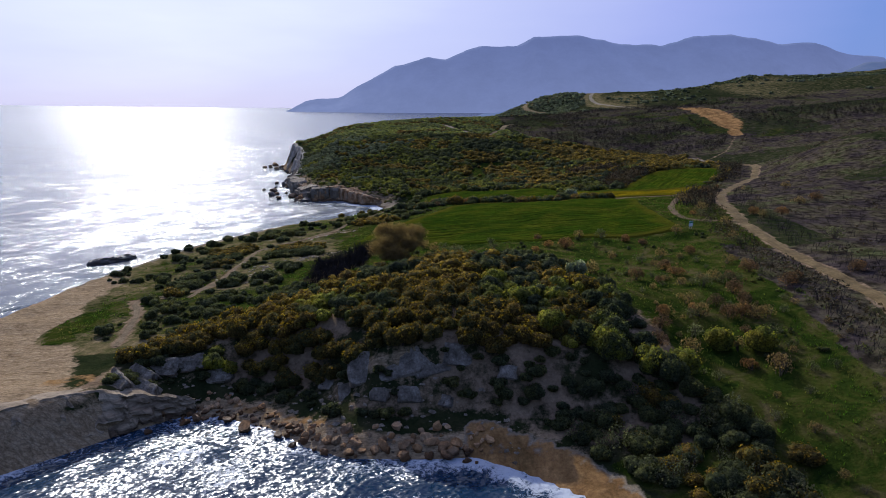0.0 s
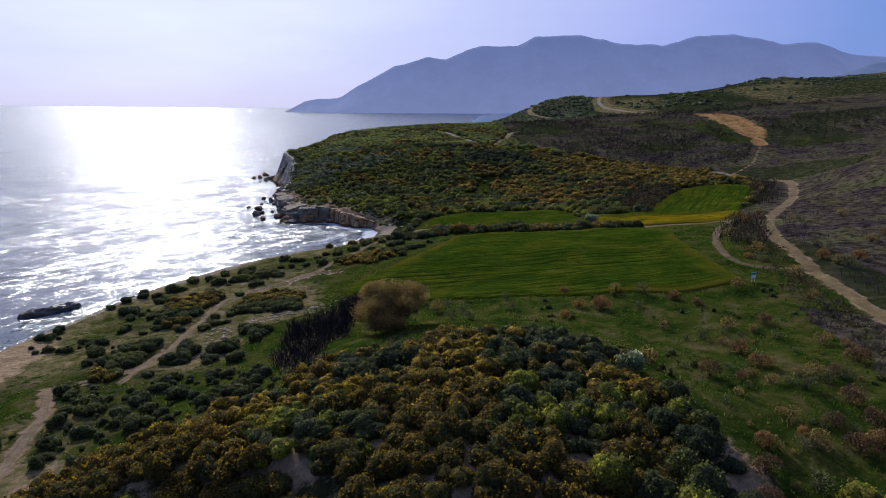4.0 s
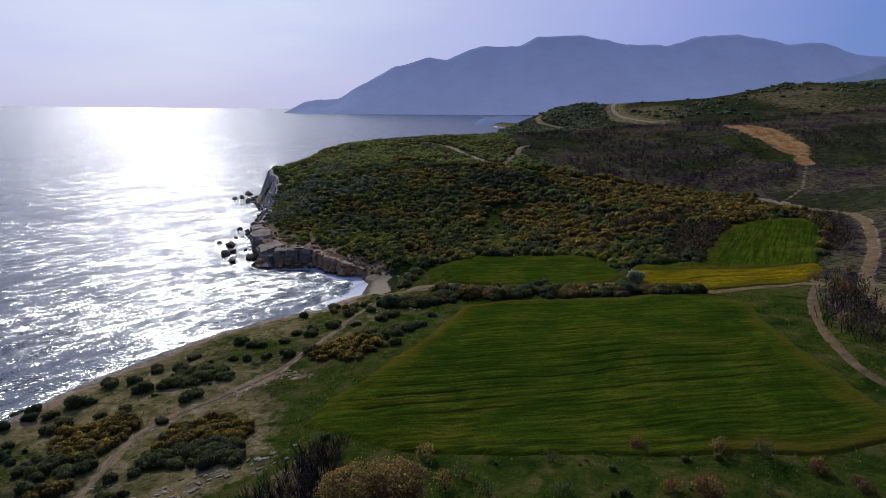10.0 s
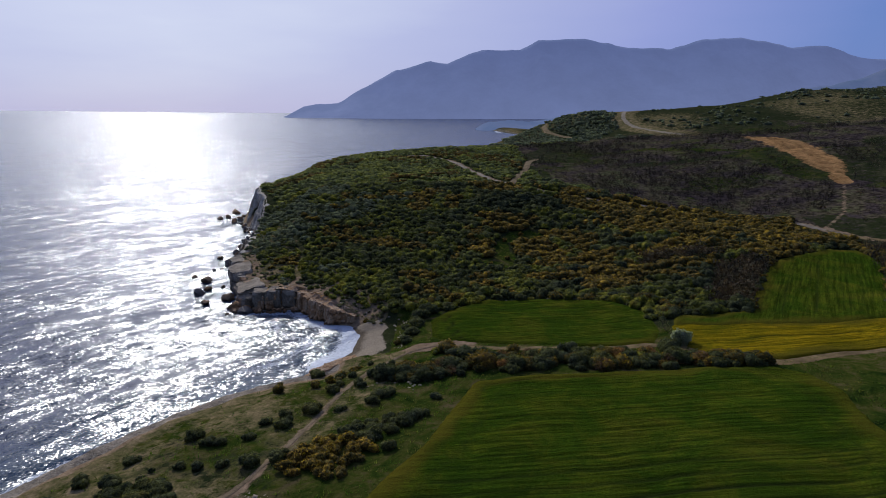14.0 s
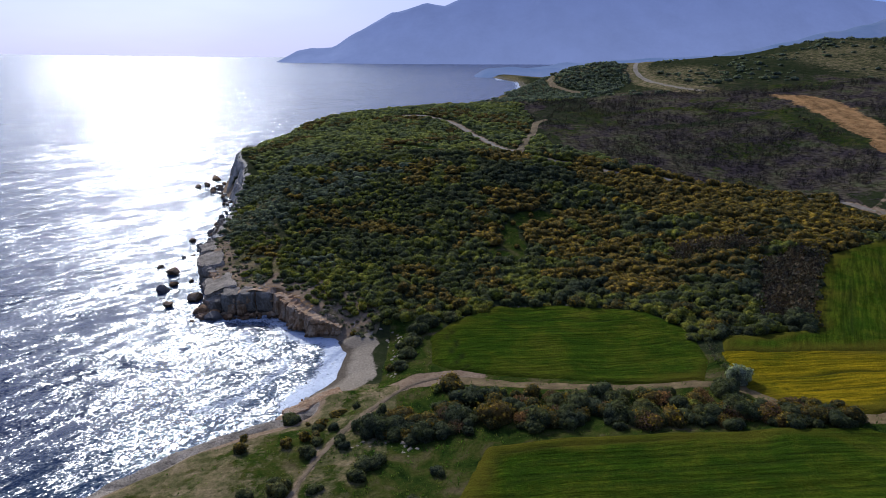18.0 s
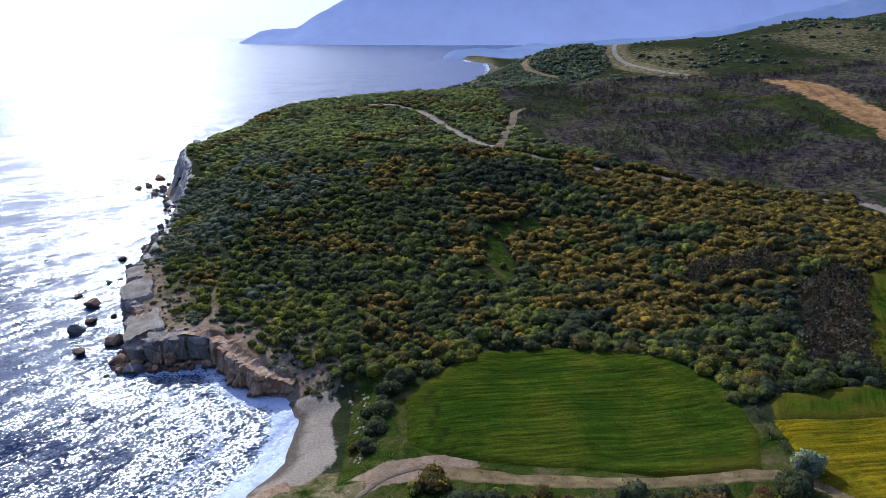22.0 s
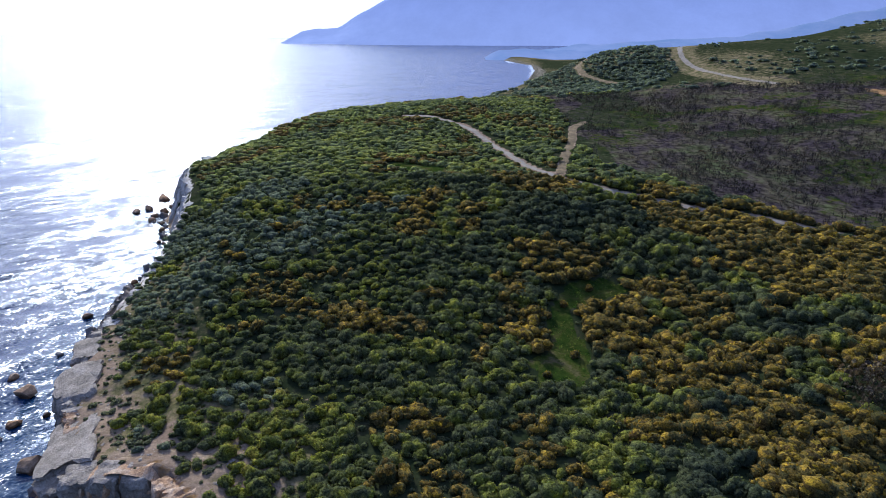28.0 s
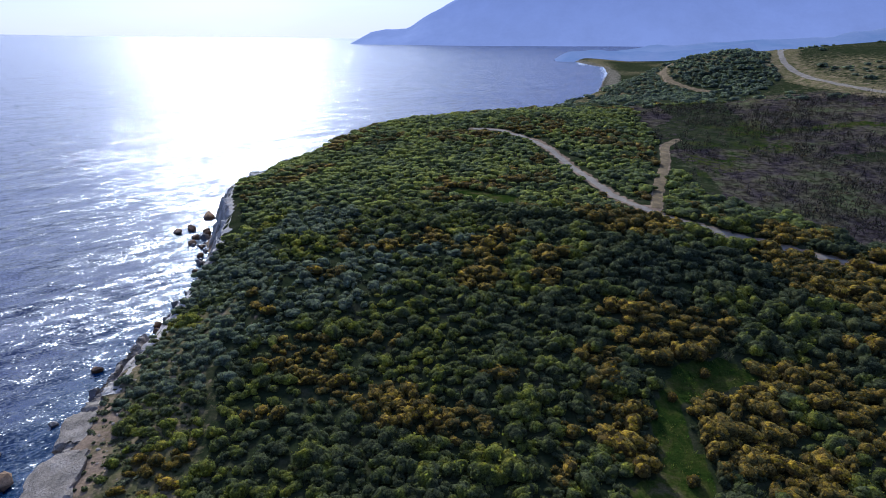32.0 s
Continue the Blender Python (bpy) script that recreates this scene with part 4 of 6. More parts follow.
# ---- fields, roads ----
def crop(name, ring, mat, label, turn, pace, seed, ruts=None):
    """A field of standing crop: drilled rows, wheel lines, an uneven top, edges that fall to the ground."""
    ring = np.array(ring, float)
    c, s = math.cos(radians(turn)), math.sin(radians(turn))
    mid = ring.mean(0)
    u, v = (ring - mid) @ np.array([c, s]), (ring - mid) @ np.array([-s, c])
    U, V = np.meshgrid(np.arange(u.min() - 1, u.max() + 1, 1.1), np.arange(v.min() - 1, v.max() + 1, 0.23))
    X, Y = mid[0] + U * c - V * s, mid[1] + U * s + V * c
    X, Y = X + 0.2 * waver(X, Y, 5, seed), Y + 0.2 * waver(X, Y, 6, seed + 1)
    off = to_line(X, Y, ring, True)[0] * np.where(within(X, Y, ring), 1, -1)
    # rows run straight, but the last passes follow the field's edge
    W = V + 0.4 * waver(U, V, 60, seed + 2) + 0.05 * waver(U, V, 9, seed + 3)
    W = np.where(off < 6.5 + 0.5 * np.abs(V) / v.max(), off + 200, W)
    lane = np.floor(W / pace)
    worn = np.sin(lane * 12.9898 + seed) * 0.5 + 0.5
    dip = np.exp(-((W / pace - lane - 0.5) * pace / 0.45) ** 2) * (0.15 + 0.85 * worn ** 1.3) * np.clip(0.75 + 0.7 * waver(U, lane * 40, 16, seed + 4), 0.1, 1)
    drill = np.floor(W / 1.15)
    seam = np.exp(-((W / 1.15 - drill - 0.5) * 1.15 / 0.26) ** 2) * (0.25 + 0.6 * (np.sin(drill * 78.233 + seed) * 0.5 + 0.5)) * np.clip(0.7 + 0.8 * waver(U, drill * 31, 11, seed + 10), 0, 1)
    dip = np.maximum(dip, 0.5 * seam)
    if ruts:
        run = to_line(X, Y, ruts)[0]
        dip = np.maximum(dip, np.exp(-((run - 0.8) / 0.28) ** 2))
    top = 0.55 - 0.28 * dip + 0.05 * waver(U, V, 1.3, seed + 5) + 0.04 * waver(U, V, 4.5, seed + 6)
    thin = 0.75 * (1 - step(off + 1.6 * waver(X, Y, 4, seed + 8), 0.3, 4.5)) * step(waver(X, Y, 22, seed + 9), -0.5, 0.4)
    Z = ground(X, Y) - 0.35 + (top + 0.3) * step(off, -1.2, 0.6)
    keep = off > -1.3
    q = lattice(*U.shape[::-1])
    q = q[keep.ravel()[q].all(1)]
    used, q = np.unique(q, return_inverse=True)
    verts = np.stack([X, Y, Z], -1).reshape(-1, 3)[used]
    me = mesh(name, verts, q.reshape(-1, 4), [mat], smooth=True)
    for key, worth in (("wheel_line_shade", 0.97 * np.clip(1.15 * dip, 0, 1)), ("thin_edge", thin)):
        me.attributes.new(key, "FLOAT", "POINT").data.foreach_set("value", worth.ravel()[used].astype(np.float32))
    return tagged(new(name, me), label, "field", kind="structure")


crop("field_1", FIELD_SOUTH, CROP, "large field of green young wheat with wheel lines", 1, 3.4, 3)
crop("field_2", FIELD_NORTH, CROP, "small green wheat field below the scrub slope", -2, 2.8, 5, [(-4, 284), (-2.5, 277), (-1.5, 269), (0, 261)])
crop("field_3", FIELD_EAST, CROP_TURNED, "green wheat field climbing beside the dirt road", 60, 7.5, 7)
crop("field_4", FIELD_YELLOW, BLOOM, "field of yellow flowering mustard", 2, 6.0, 9)


def along(line, pace, ease=2):
    """Points along a line at an even pace, with its corners eased."""
    p = np.array(line, float)
    for _ in range(ease):
        a, b = 0.75 * p[:-1] + 0.25 * p[1:], 0.25 * p[:-1] + 0.75 * p[1:]
        p = np.vstack([p[:1], np.stack([a, b], 1).reshape(-1, p.shape[1]), p[-1:]])
    d = np.r_[0, np.cumsum(np.hypot(*np.diff(p[:, :2], axis=0).T))]
    k = np.arange(0, d[-1], pace)
    return np.stack([np.interp(k, d, p[:, i]) for i in range(p.shape[1])], 1), k


def track(name, line, half, mat, label, seed=0):
    p, k = along(line, 0.9)
    d = np.gradient(p, axis=0)
    d /= np.hypot(d[:, 0], d[:, 1])[:, None]
    side = np.stack([d[:, 1], -d[:, 0]], 1)
    v = np.array([-1.0, -0.8, -0.6, -0.45, -0.25, 0, 0.25, 0.45, 0.6, 0.8, 1.0])
    w = half * (1 + 0.16 * waver(k, 0 * k, 5, seed) + 0.12 * waver(k, 0 * k, 1.8, seed + 1))
    P = p[:, None, :] + side[:, None, :] * (w[:, None] * v[None, :])[..., None]
    P[:, :, 0] += 0.12 * waver(P[:, :, 0], P[:, :, 1], 1.4, seed + 2)
    rut = -0.07 * np.exp(-((np.abs(v) - 0.5) / 0.16) ** 2) - 0.12 * (np.abs(v) > 0.95)
    Z = ground(P[..., 0], P[..., 1]) + 0.10 + rut[None, :] + 0.02 * waver(P[..., 0], P[..., 1], 0.9, seed + 3)
    return tagged(new(name, mesh(name, np.dstack([P, Z]), lattice(len(v), len(p)), [mat], smooth=True)), label, "road", kind="structure")


track("road", ROAD, 1.4, DIRT, "rutted brown dirt road through burnt scrub", 1)
track("side_track", SIDE_TRACK, 1.0, EARTH, "narrow dirt track along the field's edge", 2)
track("farm_track", FARM_TRACK, 1.5, DIRT, "narrow dirt track between the fields", 3)
track("headland_track", HEAD_TRACK, 1.3, PALETRACK, "pale gravel track across the scrub headland", 4)
track("far_track_low", FAR_TRACK_TWO, 1.6, DIRT, "brown track over the scrubby knoll", 9)
track("far_track", FAR_TRACK, 1.8, PALETRACK, "pale gravel track on the far slope", 8)
track("spur_track", HEAD_SPUR[:5], 1.6, DIRT, "short brown dirt track off the gravel track", 5)
track("coast_path", SHORE_PATH, 0.45, TRODDEN, "worn dirt path along the shore meadow", 6)
track("point_path", SPUR_PATH, 0.6, TRODDEN, "worn dirt path to the rocky point", 7)

# ---- cliffs and rocks ----
def blocks(u, v, wide, tall, seed):
    """How far each block of a jointed rock face stands out, 0 to 1, with the joints cut back."""
    bed = np.floor(v / tall)
    shift = np.sin(bed * 78.233 + seed) * 43758.5453
    q = u / wide + (shift - np.floor(shift)) * 3 + 0.15 * waver(u, v, wide * 2, seed)
    col = np.floor(q)
    h = np.sin(col * 12.9898 + bed * 39.346 + seed) * 43758.5453
    h = h - np.floor(h)
    gap = np.minimum(np.minimum(q - col, col + 1 - q) * wide, np.minimum(v / tall - bed, bed + 1 - v / tall) * tall)
    return h * step(gap, 0.0, 0.28) - 0.25 * (1 - step(gap, 0.05, 0.3))


def cliff(name, line, pace, out, wide, tall, mats, label, seed, ochre_to=26, slant=0.0):
    """A jointed rock face that stands along the shore, from under the water to its lip."""
    p, k = along([(a[0], a[1], a[2], a[3] if len(a) > 3 else 0) for a in line], pace, 1)
    d = np.gradient(p[:, :2], axis=0)
    d /= np.hypot(d[:, 0], d[:, 1])[:, None]
    sea_side = np.stack([-d[:, 1], d[:, 0]], 1)
    rows = max(10, int((p[:, 2].mean() + 1) / pace))
    v = np.linspace(0, 1, rows)
    K, Vv = np.meshgrid(k, v)
    high = p[:, 2][None, :] * (0.97 + 0.08 * waver(K, 0 * K, wide * 2.2, seed + 5) + 0.04 * waver(K, 0 * K, 0.9, seed + 8))
    Z = -1.2 + Vv * (high + 1.3)
    push = out * (0.25 + 0.9 * blocks(K, Z, wide, tall, seed)) * (1.2 - 0.85 * Vv) + 0.35 * out * blocks(K, Z, wide * 0.42, tall * 0.5, seed + 2)
    push += out * 0.6 * waver(K, Z * 0.4, wide * 2.5, seed + 3) + 0.16 * waver(K, Z, 0.9, seed + 4) + 0.25 * waver(K, Z * 0.5, 1.9, seed + 7) - 0.8 * out
    push -= slant * p[:, 3][None, :] * Vv
    X, Y = p[:, 0] + sea_side[:, 0] * push, p[:, 1] + sea_side[:, 1] * push
    for back_, up in ((1.2, 0.16), (2.8, 0.10), (4.6, -0.15)):
        back_ = back_ + slant * p[:, 3]
        tx, ty = p[:, 0] - sea_side[:, 0] * back_, p[:, 1] - sea_side[:, 1] * back_
        tz = np.maximum(ground(tx, ty), high[0] * (0.97 if up > 0.12 else 0)) + up + 0.22 * waver(tx, ty, 1.7, seed + 6)
        X, Y, Z = np.vstack([X, tx]), np.vstack([Y, ty]), np.vstack([Z, tz])
    q = lattice(len(k), len(X))
    tone = (waver(k, 0 * k, 14, seed + 9) - 0.022 * (k - ochre_to) > 0.0)[q[:, 0] % len(k)] if len(mats) > 1 else np.zeros(len(q))
    return tagged(new(name, mesh(name, np.stack([X, Y, Z], -1), q, mats, tone)), label, "cliff", kind="structure")


cliff("cliff_point", [(-35, 84.5, 2.2)] + POINT[:7], 0.36, 1.3, 3.4, 1.3, [STRATA], "layered sandstone cliff at the edge of the rocky point", 11, slant=0.7)
cliff("cliff_cove", SMALLCOVE[3:] + HEADLAND[:1], 0.33, 2.3, 2.7, 3.1, [ROCK, OCHRE], "jointed sandstone cliff over the small cove", 12)
cliff("cliff_head", [SMALLCOVE[-1]] + HEADLAND[:10], 0.7, 2.6, 4.0, 9.0, [LIMESTONE], "tall pale cliff of the scrub headland", 13, slant=0.62)
cliff("shore_ledge", [(x, y, 0.5 * z) for x, y, z, _, _ in POINT[7:] + SMALLCOVE[:1]], 0.6, 0.3, 2.2, 0.9, [ROCK, OCHRE], "low ledge of tan rock along the shore", 14)


def stone(name, seed, squash=(1.0, 0.8, 0.7), mats=None, finer=2):
    """A boulder: a ball cut by random planes into faces, with worn edges and pitted sides."""
    rng = np.random.default_rng(seed)
    bm = bmesh.new()
    bmesh.ops.create_icosphere(bm, subdivisions=finer, radius=1)
    cuts = [(Vector(rng.normal(size=3)).normalized(), rng.uniform(0.42, 0.78)) for _ in range(14)]
    for vert in bm.verts:
        for way, far in cuts:
            over = vert.co.dot(way) - far
            if over > 0:
                vert.co -= way * over * 0.97
        vert.co += vert.co.normalized() * 0.05 * noise.noise(vert.co * 2.6 + Vector((seed, 0, 0)))
        vert.co = Vector((vert.co.x * squash[0], vert.co.y * squash[1], vert.co.z * squash[2]))
    me = bpy.data.meshes.new(name)
    bm.to_mesh(me), bm.free()
    for m in mats or [ROCK]:
        me.materials.append(m)
    return me


DRY = [stone("boulder", 40 + i, (1.0, random.uniform(0.7, 0.95), random.uniform(0.55, 0.85)), [BOULDER]) for i in range(7)]
WET = [stone("sea_rock", 60 + i, (1.0, random.uniform(0.7, 0.95), random.uniform(0.6, 0.9)), [WETROCK]) for i in range(5)]


def drop_stone(name, pool, x, y, size, label, group, sink=0.25, level=None):
    z = float(ground(x, y)) if level is None else level
    ob = new(name, random.choice(pool))
    ob.matrix_basis = Matrix.LocRotScale((x, y, z + size * (0.45 - sink)), Euler((random.uniform(-0.25, 0.25), random.uniform(-0.25, 0.25), random.uniform(0, 6.28))), (size,) * 3)
    return tagged(ob, label, "rock", group)


for x, y, r in [(-95.6, 341.6, 1.6), (-88.5, 335, 2.6), (-84.2, 325, 1.7), (-85.2, 319.4, 2.7), (-79.3, 308.4, 1.9), (-74.2, 312.5, 3.0), (-72.5, 319, 2.4), (-64, 299, 2.4), (-68.9, 297.5, 0.9), (-60, 300.3, 1.6), (-67.5, 301.6, 1.4), (-69, 307, 2.2), (-80.5, 328, 1.2), (-58, 300.5, 0.8), (-55, 300.2, 0.7),
                (-92, 352, 1.3), (-96, 372, 1.6), (-130.6, 471.3, 2.0), (-127, 475.5, 2.6), (-128, 492, 3.6), (-118.7, 459.5, 2.2), (-104.6, 433, 1.3), (-103, 438, 1.6), (-121, 466, 2.0), (-110, 447, 1.5)]:
    drop_stone("sea_rock", WET + DRY, x, y, r * 1.05, "dark wet boulder standing in the sea below the cliff", "rocks in the sea", sink=0.2, level=-0.1)
for i in range(16):
    drop_stone("boulder", DRY, -67.5 + random.triangular(-3.5, 4.5, 0), 301.5 + random.uniform(-2.2, 3.0), random.triangular(0.8, 2.4, 1.3), "grey sandstone boulder piled at the cliff's corner", "boulders under the cliff", level=random.uniform(-0.3, 0.9))
for i in range(34):
    k = random.random()
    drop_stone("boulder", DRY, -68 + 20 * k + random.uniform(-1, 1), 301.6 - 1.2 * math.sin(3.1 * k) + random.uniform(-1.2, 0.6), random.triangular(0.4, 1.7, 0.7), "grey sandstone boulder fallen at the foot of the cliff", "boulders under the cliff", level=random.uniform(-0.3, 0.6))
for i in range(60):
    k = random.uniform(0, len(HEADLAND) - 11)
    a, b = SHORE[len(COVE) + len(POINT) + len(SMALLCOVE) - 1 + int(k)], SHORE[len(COVE) + len(POINT) + len(SMALLCOVE) + int(k)]
    x, y = a[:2] + (b - a)[:2] * (k % 1)
    drop_stone("boulder", DRY + WET, x - random.uniform(1.5, 5.5), y + random.uniform(-2, 1), random.uniform(0.8, 2.4), "boulder at the foot of the tall headland cliff", "boulders under the headland", level=random.uniform(-0.4, 0.4))
for i in range(190):
    k = random.random()
    x = -40 + 46 * k
    y = float(np.interp(x, [-40, -31, -24, -18, -12, -4, 6], [83, 84.5, 81.5, 76.5, 73.5, 73.5, 73.5])) + random.triangular(-1.6, 4.2, 0.8)
    drop_stone("boulder", DRY, x, y, random.triangular(0.25, 1.25, 0.4) * (1.2 if -14 < x < 2 else 0.85), "tumbled tan boulder on the cove's shore", "boulders round the cove", level=max(0.0, min(2.2, float(ground(x, y)))))
for x, y, r in [(-27, 80.5, 1.5), (-22, 78.5, 1.0), (-19.5, 76, 0.9), (-36, 82, 1.0), (-40, 79.5, 0.9)]:
    drop_stone("boulder", DRY, x, y, r, "brown boulder at the water's edge in the cove", "boulders round the cove", level=0.0)
for i in range(9):
    drop_stone("boulder", DRY, -31 + random.uniform(-1.5, 2.5), 255 + random.uniform(-1.5, 2.5), random.uniform(0.3, 0.7), "pale rock at the end of the small beach", "rocks by the small beach", level=random.uniform(0.2, 0.8))


def slab(x, y, z, size, turn, lean, mat, seed, label, group):
    """A great block of bedded rock: a rough box with worn edges, clefts and stepped beds."""
    bm = bmesh.new()
    bmesh.ops.create_cube(bm, size=2)
    bmesh.ops.subdivide_edges(bm, edges=bm.edges[:], cuts=9, use_grid_fill=True)
    for vert in bm.verts:
        p = vert.co.copy()
        worn = sum(max(0, abs(a) - 0.75) for a in p) - max(0, max(abs(a) for a in p) - 0.75)
        s = Vector((seed * 3.1, seed * 1.7, 0))
        bed = 0.06 * math.sin(math.floor((p.z + 0.3 * noise.noise(p + s)) * 3.5) * 12.9898 + seed)
        f = 1 - 0.2 * worn + bed + 0.24 * noise.noise(p * 1.1 + s) + 0.10 * noise.noise(p * 4.2 + s)
        cleft = 0.12 * max(0, 1 - abs(noise.noise(Vector((p.x, p.y, p.z * 0.25)) * 1.9 + s)) * 9)
        vert.co = Vector((p.x * (f - cleft) * size[0] / 2, p.y * (f - cleft) * size[1] / 2, p.z * (1 - 0.2 * worn + 0.08 * noise.noise(p * 2.1 - s)) * size[2] / 2))
    me = bpy.data.meshes.new("rock_slab")
    bm.to_mesh(me), bm.free()
    me.materials.append(mat)
    ob = new("rock_slab", me)
    ob.matrix_basis = pose(x, y, z, lean[0], lean[1], turn)
    return tagged(ob, label, "rock", group)


for i, (x, y, z, size, turn, lean) in enumerate([(-66.3, 313.5, 3.0, (8.5, 18, 5.2), 22, (-3, -13)), (-74.5, 330, 3.6, (8, 13, 6.6), 22, (2, -7)), (-64.5, 305, 2.0, (5, 5, 4.4), 30, (8, -14)), (-60.5, 304.6, 2.6, (4.4, 5, 6.6), 8, (4, -3)), (-56, 304.8, 2.8, (4.2, 4.6, 6.8), -4, (5, 2)), (-51.6, 305, 2.9, (4.4, 4.6, 6.6), 5, (6, 0)), (-70.5, 318, 1.4, (4, 6, 4.5), 30, (0, -22)), (-79.3, 343, 3.4, (6, 10, 7.0), 22, (0, -6)), (-66.8, 306.8, 1.3, (3, 4, 3.6), 60, (10, -20))]):
    slab(x, y, z, size, turn, lean, ROCK, 3 + i, "great tilted block of grey sandstone at the cliff's corner", "blocks at the cliff's corner")
for i, (x, y, z, size, turn) in enumerate([(-47, 302.2, 2.5, (3.2, 3.4, 6.8), 30), (-44.6, 299, 2.4, (3, 3.2, 6.2), 40), (-42, 296, 2.2, (2.8, 3.2, 6), 45), (-39.6, 293.6, 1.9, (3, 2.8, 5.6), 40), (-36.8, 291, 1.6, (3, 2.8, 5), 35), (-33.6, 289.6, 1.2, (3, 2.4, 4), 20)]):
    slab(x, y, z, size, turn, (4, 3), OCHRE, 23 + i, "ochre buttress of rounded sandstone in the cliff", "ochre buttresses")
for i, (x, y, z, size, turn) in enumerate([(-32.2, 252.6, 0.5, (4.6, 2.6, 1.9), 35), (-29.2, 255.4, 0.9, (5.2, 2.8, 1.9), 40), (-26, 257.6, 1.2, (4.4, 2.6, 1.8), 30), (-34, 250.4, 0.3, (3.2, 2.0, 1.4), 48)]):
    slab(x, y, z, size, turn, (6, -4), OCHRE, 71 + i, "low ledge of layered ochre rock beside the small beach", "ledge by the small beach")
# pale rock that shows through the turf of the shore meadow
for i in range(46):
    k = i / 45
    x, y = float(np.interp(k, (0, 0.3, 0.65, 1), (-43, -44, -35, -25))) + random.uniform(-2.6, 2.6), float(np.interp(k, (0, 0.3, 0.65, 1), (140, 151, 160, 165.5))) + random.uniform(-2.4, 2.4)
    size = random.triangular(0.4, 1.5, 0.6)
    slab(x, y, float(ground(x, y)) + 0.02, (size, size * random.uniform(0.4, 0.8), 0.28), random.uniform(15, 60), (random.uniform(-5, 5), random.uniform(-5, 5)), ROCK, 120 + i, "flat pale rock showing through the meadow turf", "flat rocks on the shore meadow")
# the slabs that break through the slope over the cove
for i, (x, y, size, turn) in enumerate([(-10.6, 85.4, (4.6, 1.5, 5.2), 10), (-6.4, 85.2, (5.0, 1.5, 6.0), -4), (-1.9, 85.4, (4.8, 1.4, 5.2), 3), (2.2, 86, (4.0, 1.3, 3.6), -6), (-4.5, 81.6, (3.0, 1.2, 2.4), 12), (-8.6, 81.4, (2.2, 1.0, 2.0), -9), (-13.4, 84, (2.2, 1.2, 2.6), 20), (0.2, 81.4, (2.0, 1.0, 1.8), -14),
                                        (-46.5, 86, (4.2, 2.6, 3.4), -35), (-44.6, 89, (4.0, 2.4, 3.4), -30), (-41.6, 91.2, (4.0, 2.4, 3.0), -20), (-38.2, 92.2, (3.4, 2.2, 2.6), -10), (-34, 91.5, (3.0, 2.0, 2.4), 0), (-43, 86.5, (3.2, 2.2, 2.6), -20), (9, 83.5, (2.2, 1.6, 2.2), 10), (-16.5, 87.5, (2.4, 1.6, 2.4), 0)]):
    slab(x, y, float(ground(x, y)) - 0.22 * size[2], (size[0] * 1.15, size[1] * 1.2, size[2] * 0.95), turn + 16 * math.sin(7 * i), (-46, 14 * math.sin(5 * i)), OUTCROP, 40 + i, "grey jointed rock slab breaking out of the scrubby slope", "slabs on the slope")

islet = mesh("islet", np.zeros((3, 3)), [[0, 1, 2]], [WETROCK])
bm = bmesh.new()
bmesh.ops.create_icosphere(bm, subdivisions=4, radius=1)
for vert in bm.verts:
    f = 1 + 0.35 * noise.noise(vert.co * 2.3) + 0.2 * noise.noise(vert.co * 6)
    vert.co = Vector((vert.co.x * 6.8, vert.co.y * 1.7 * f, min(vert.co.z * 2.2 * f, 1.1 + 0.6 * noise.noise(vert.co * 3.1))))
bm.to_mesh(islet), bm.free()
ob = new("islet", islet)
ob.matrix_basis = pose(-94.5, 178.5, 0.1, 0, 0, 45)
tagged(ob, "long low dark reef rising from the sea", "rock")

# ---- plants ----
QUAD = np.array([[-1, -0.6, 0], [1, -0.6, 0.12], [0.8, 0.7, 0], [-0.8, 0.7, 0.12]])


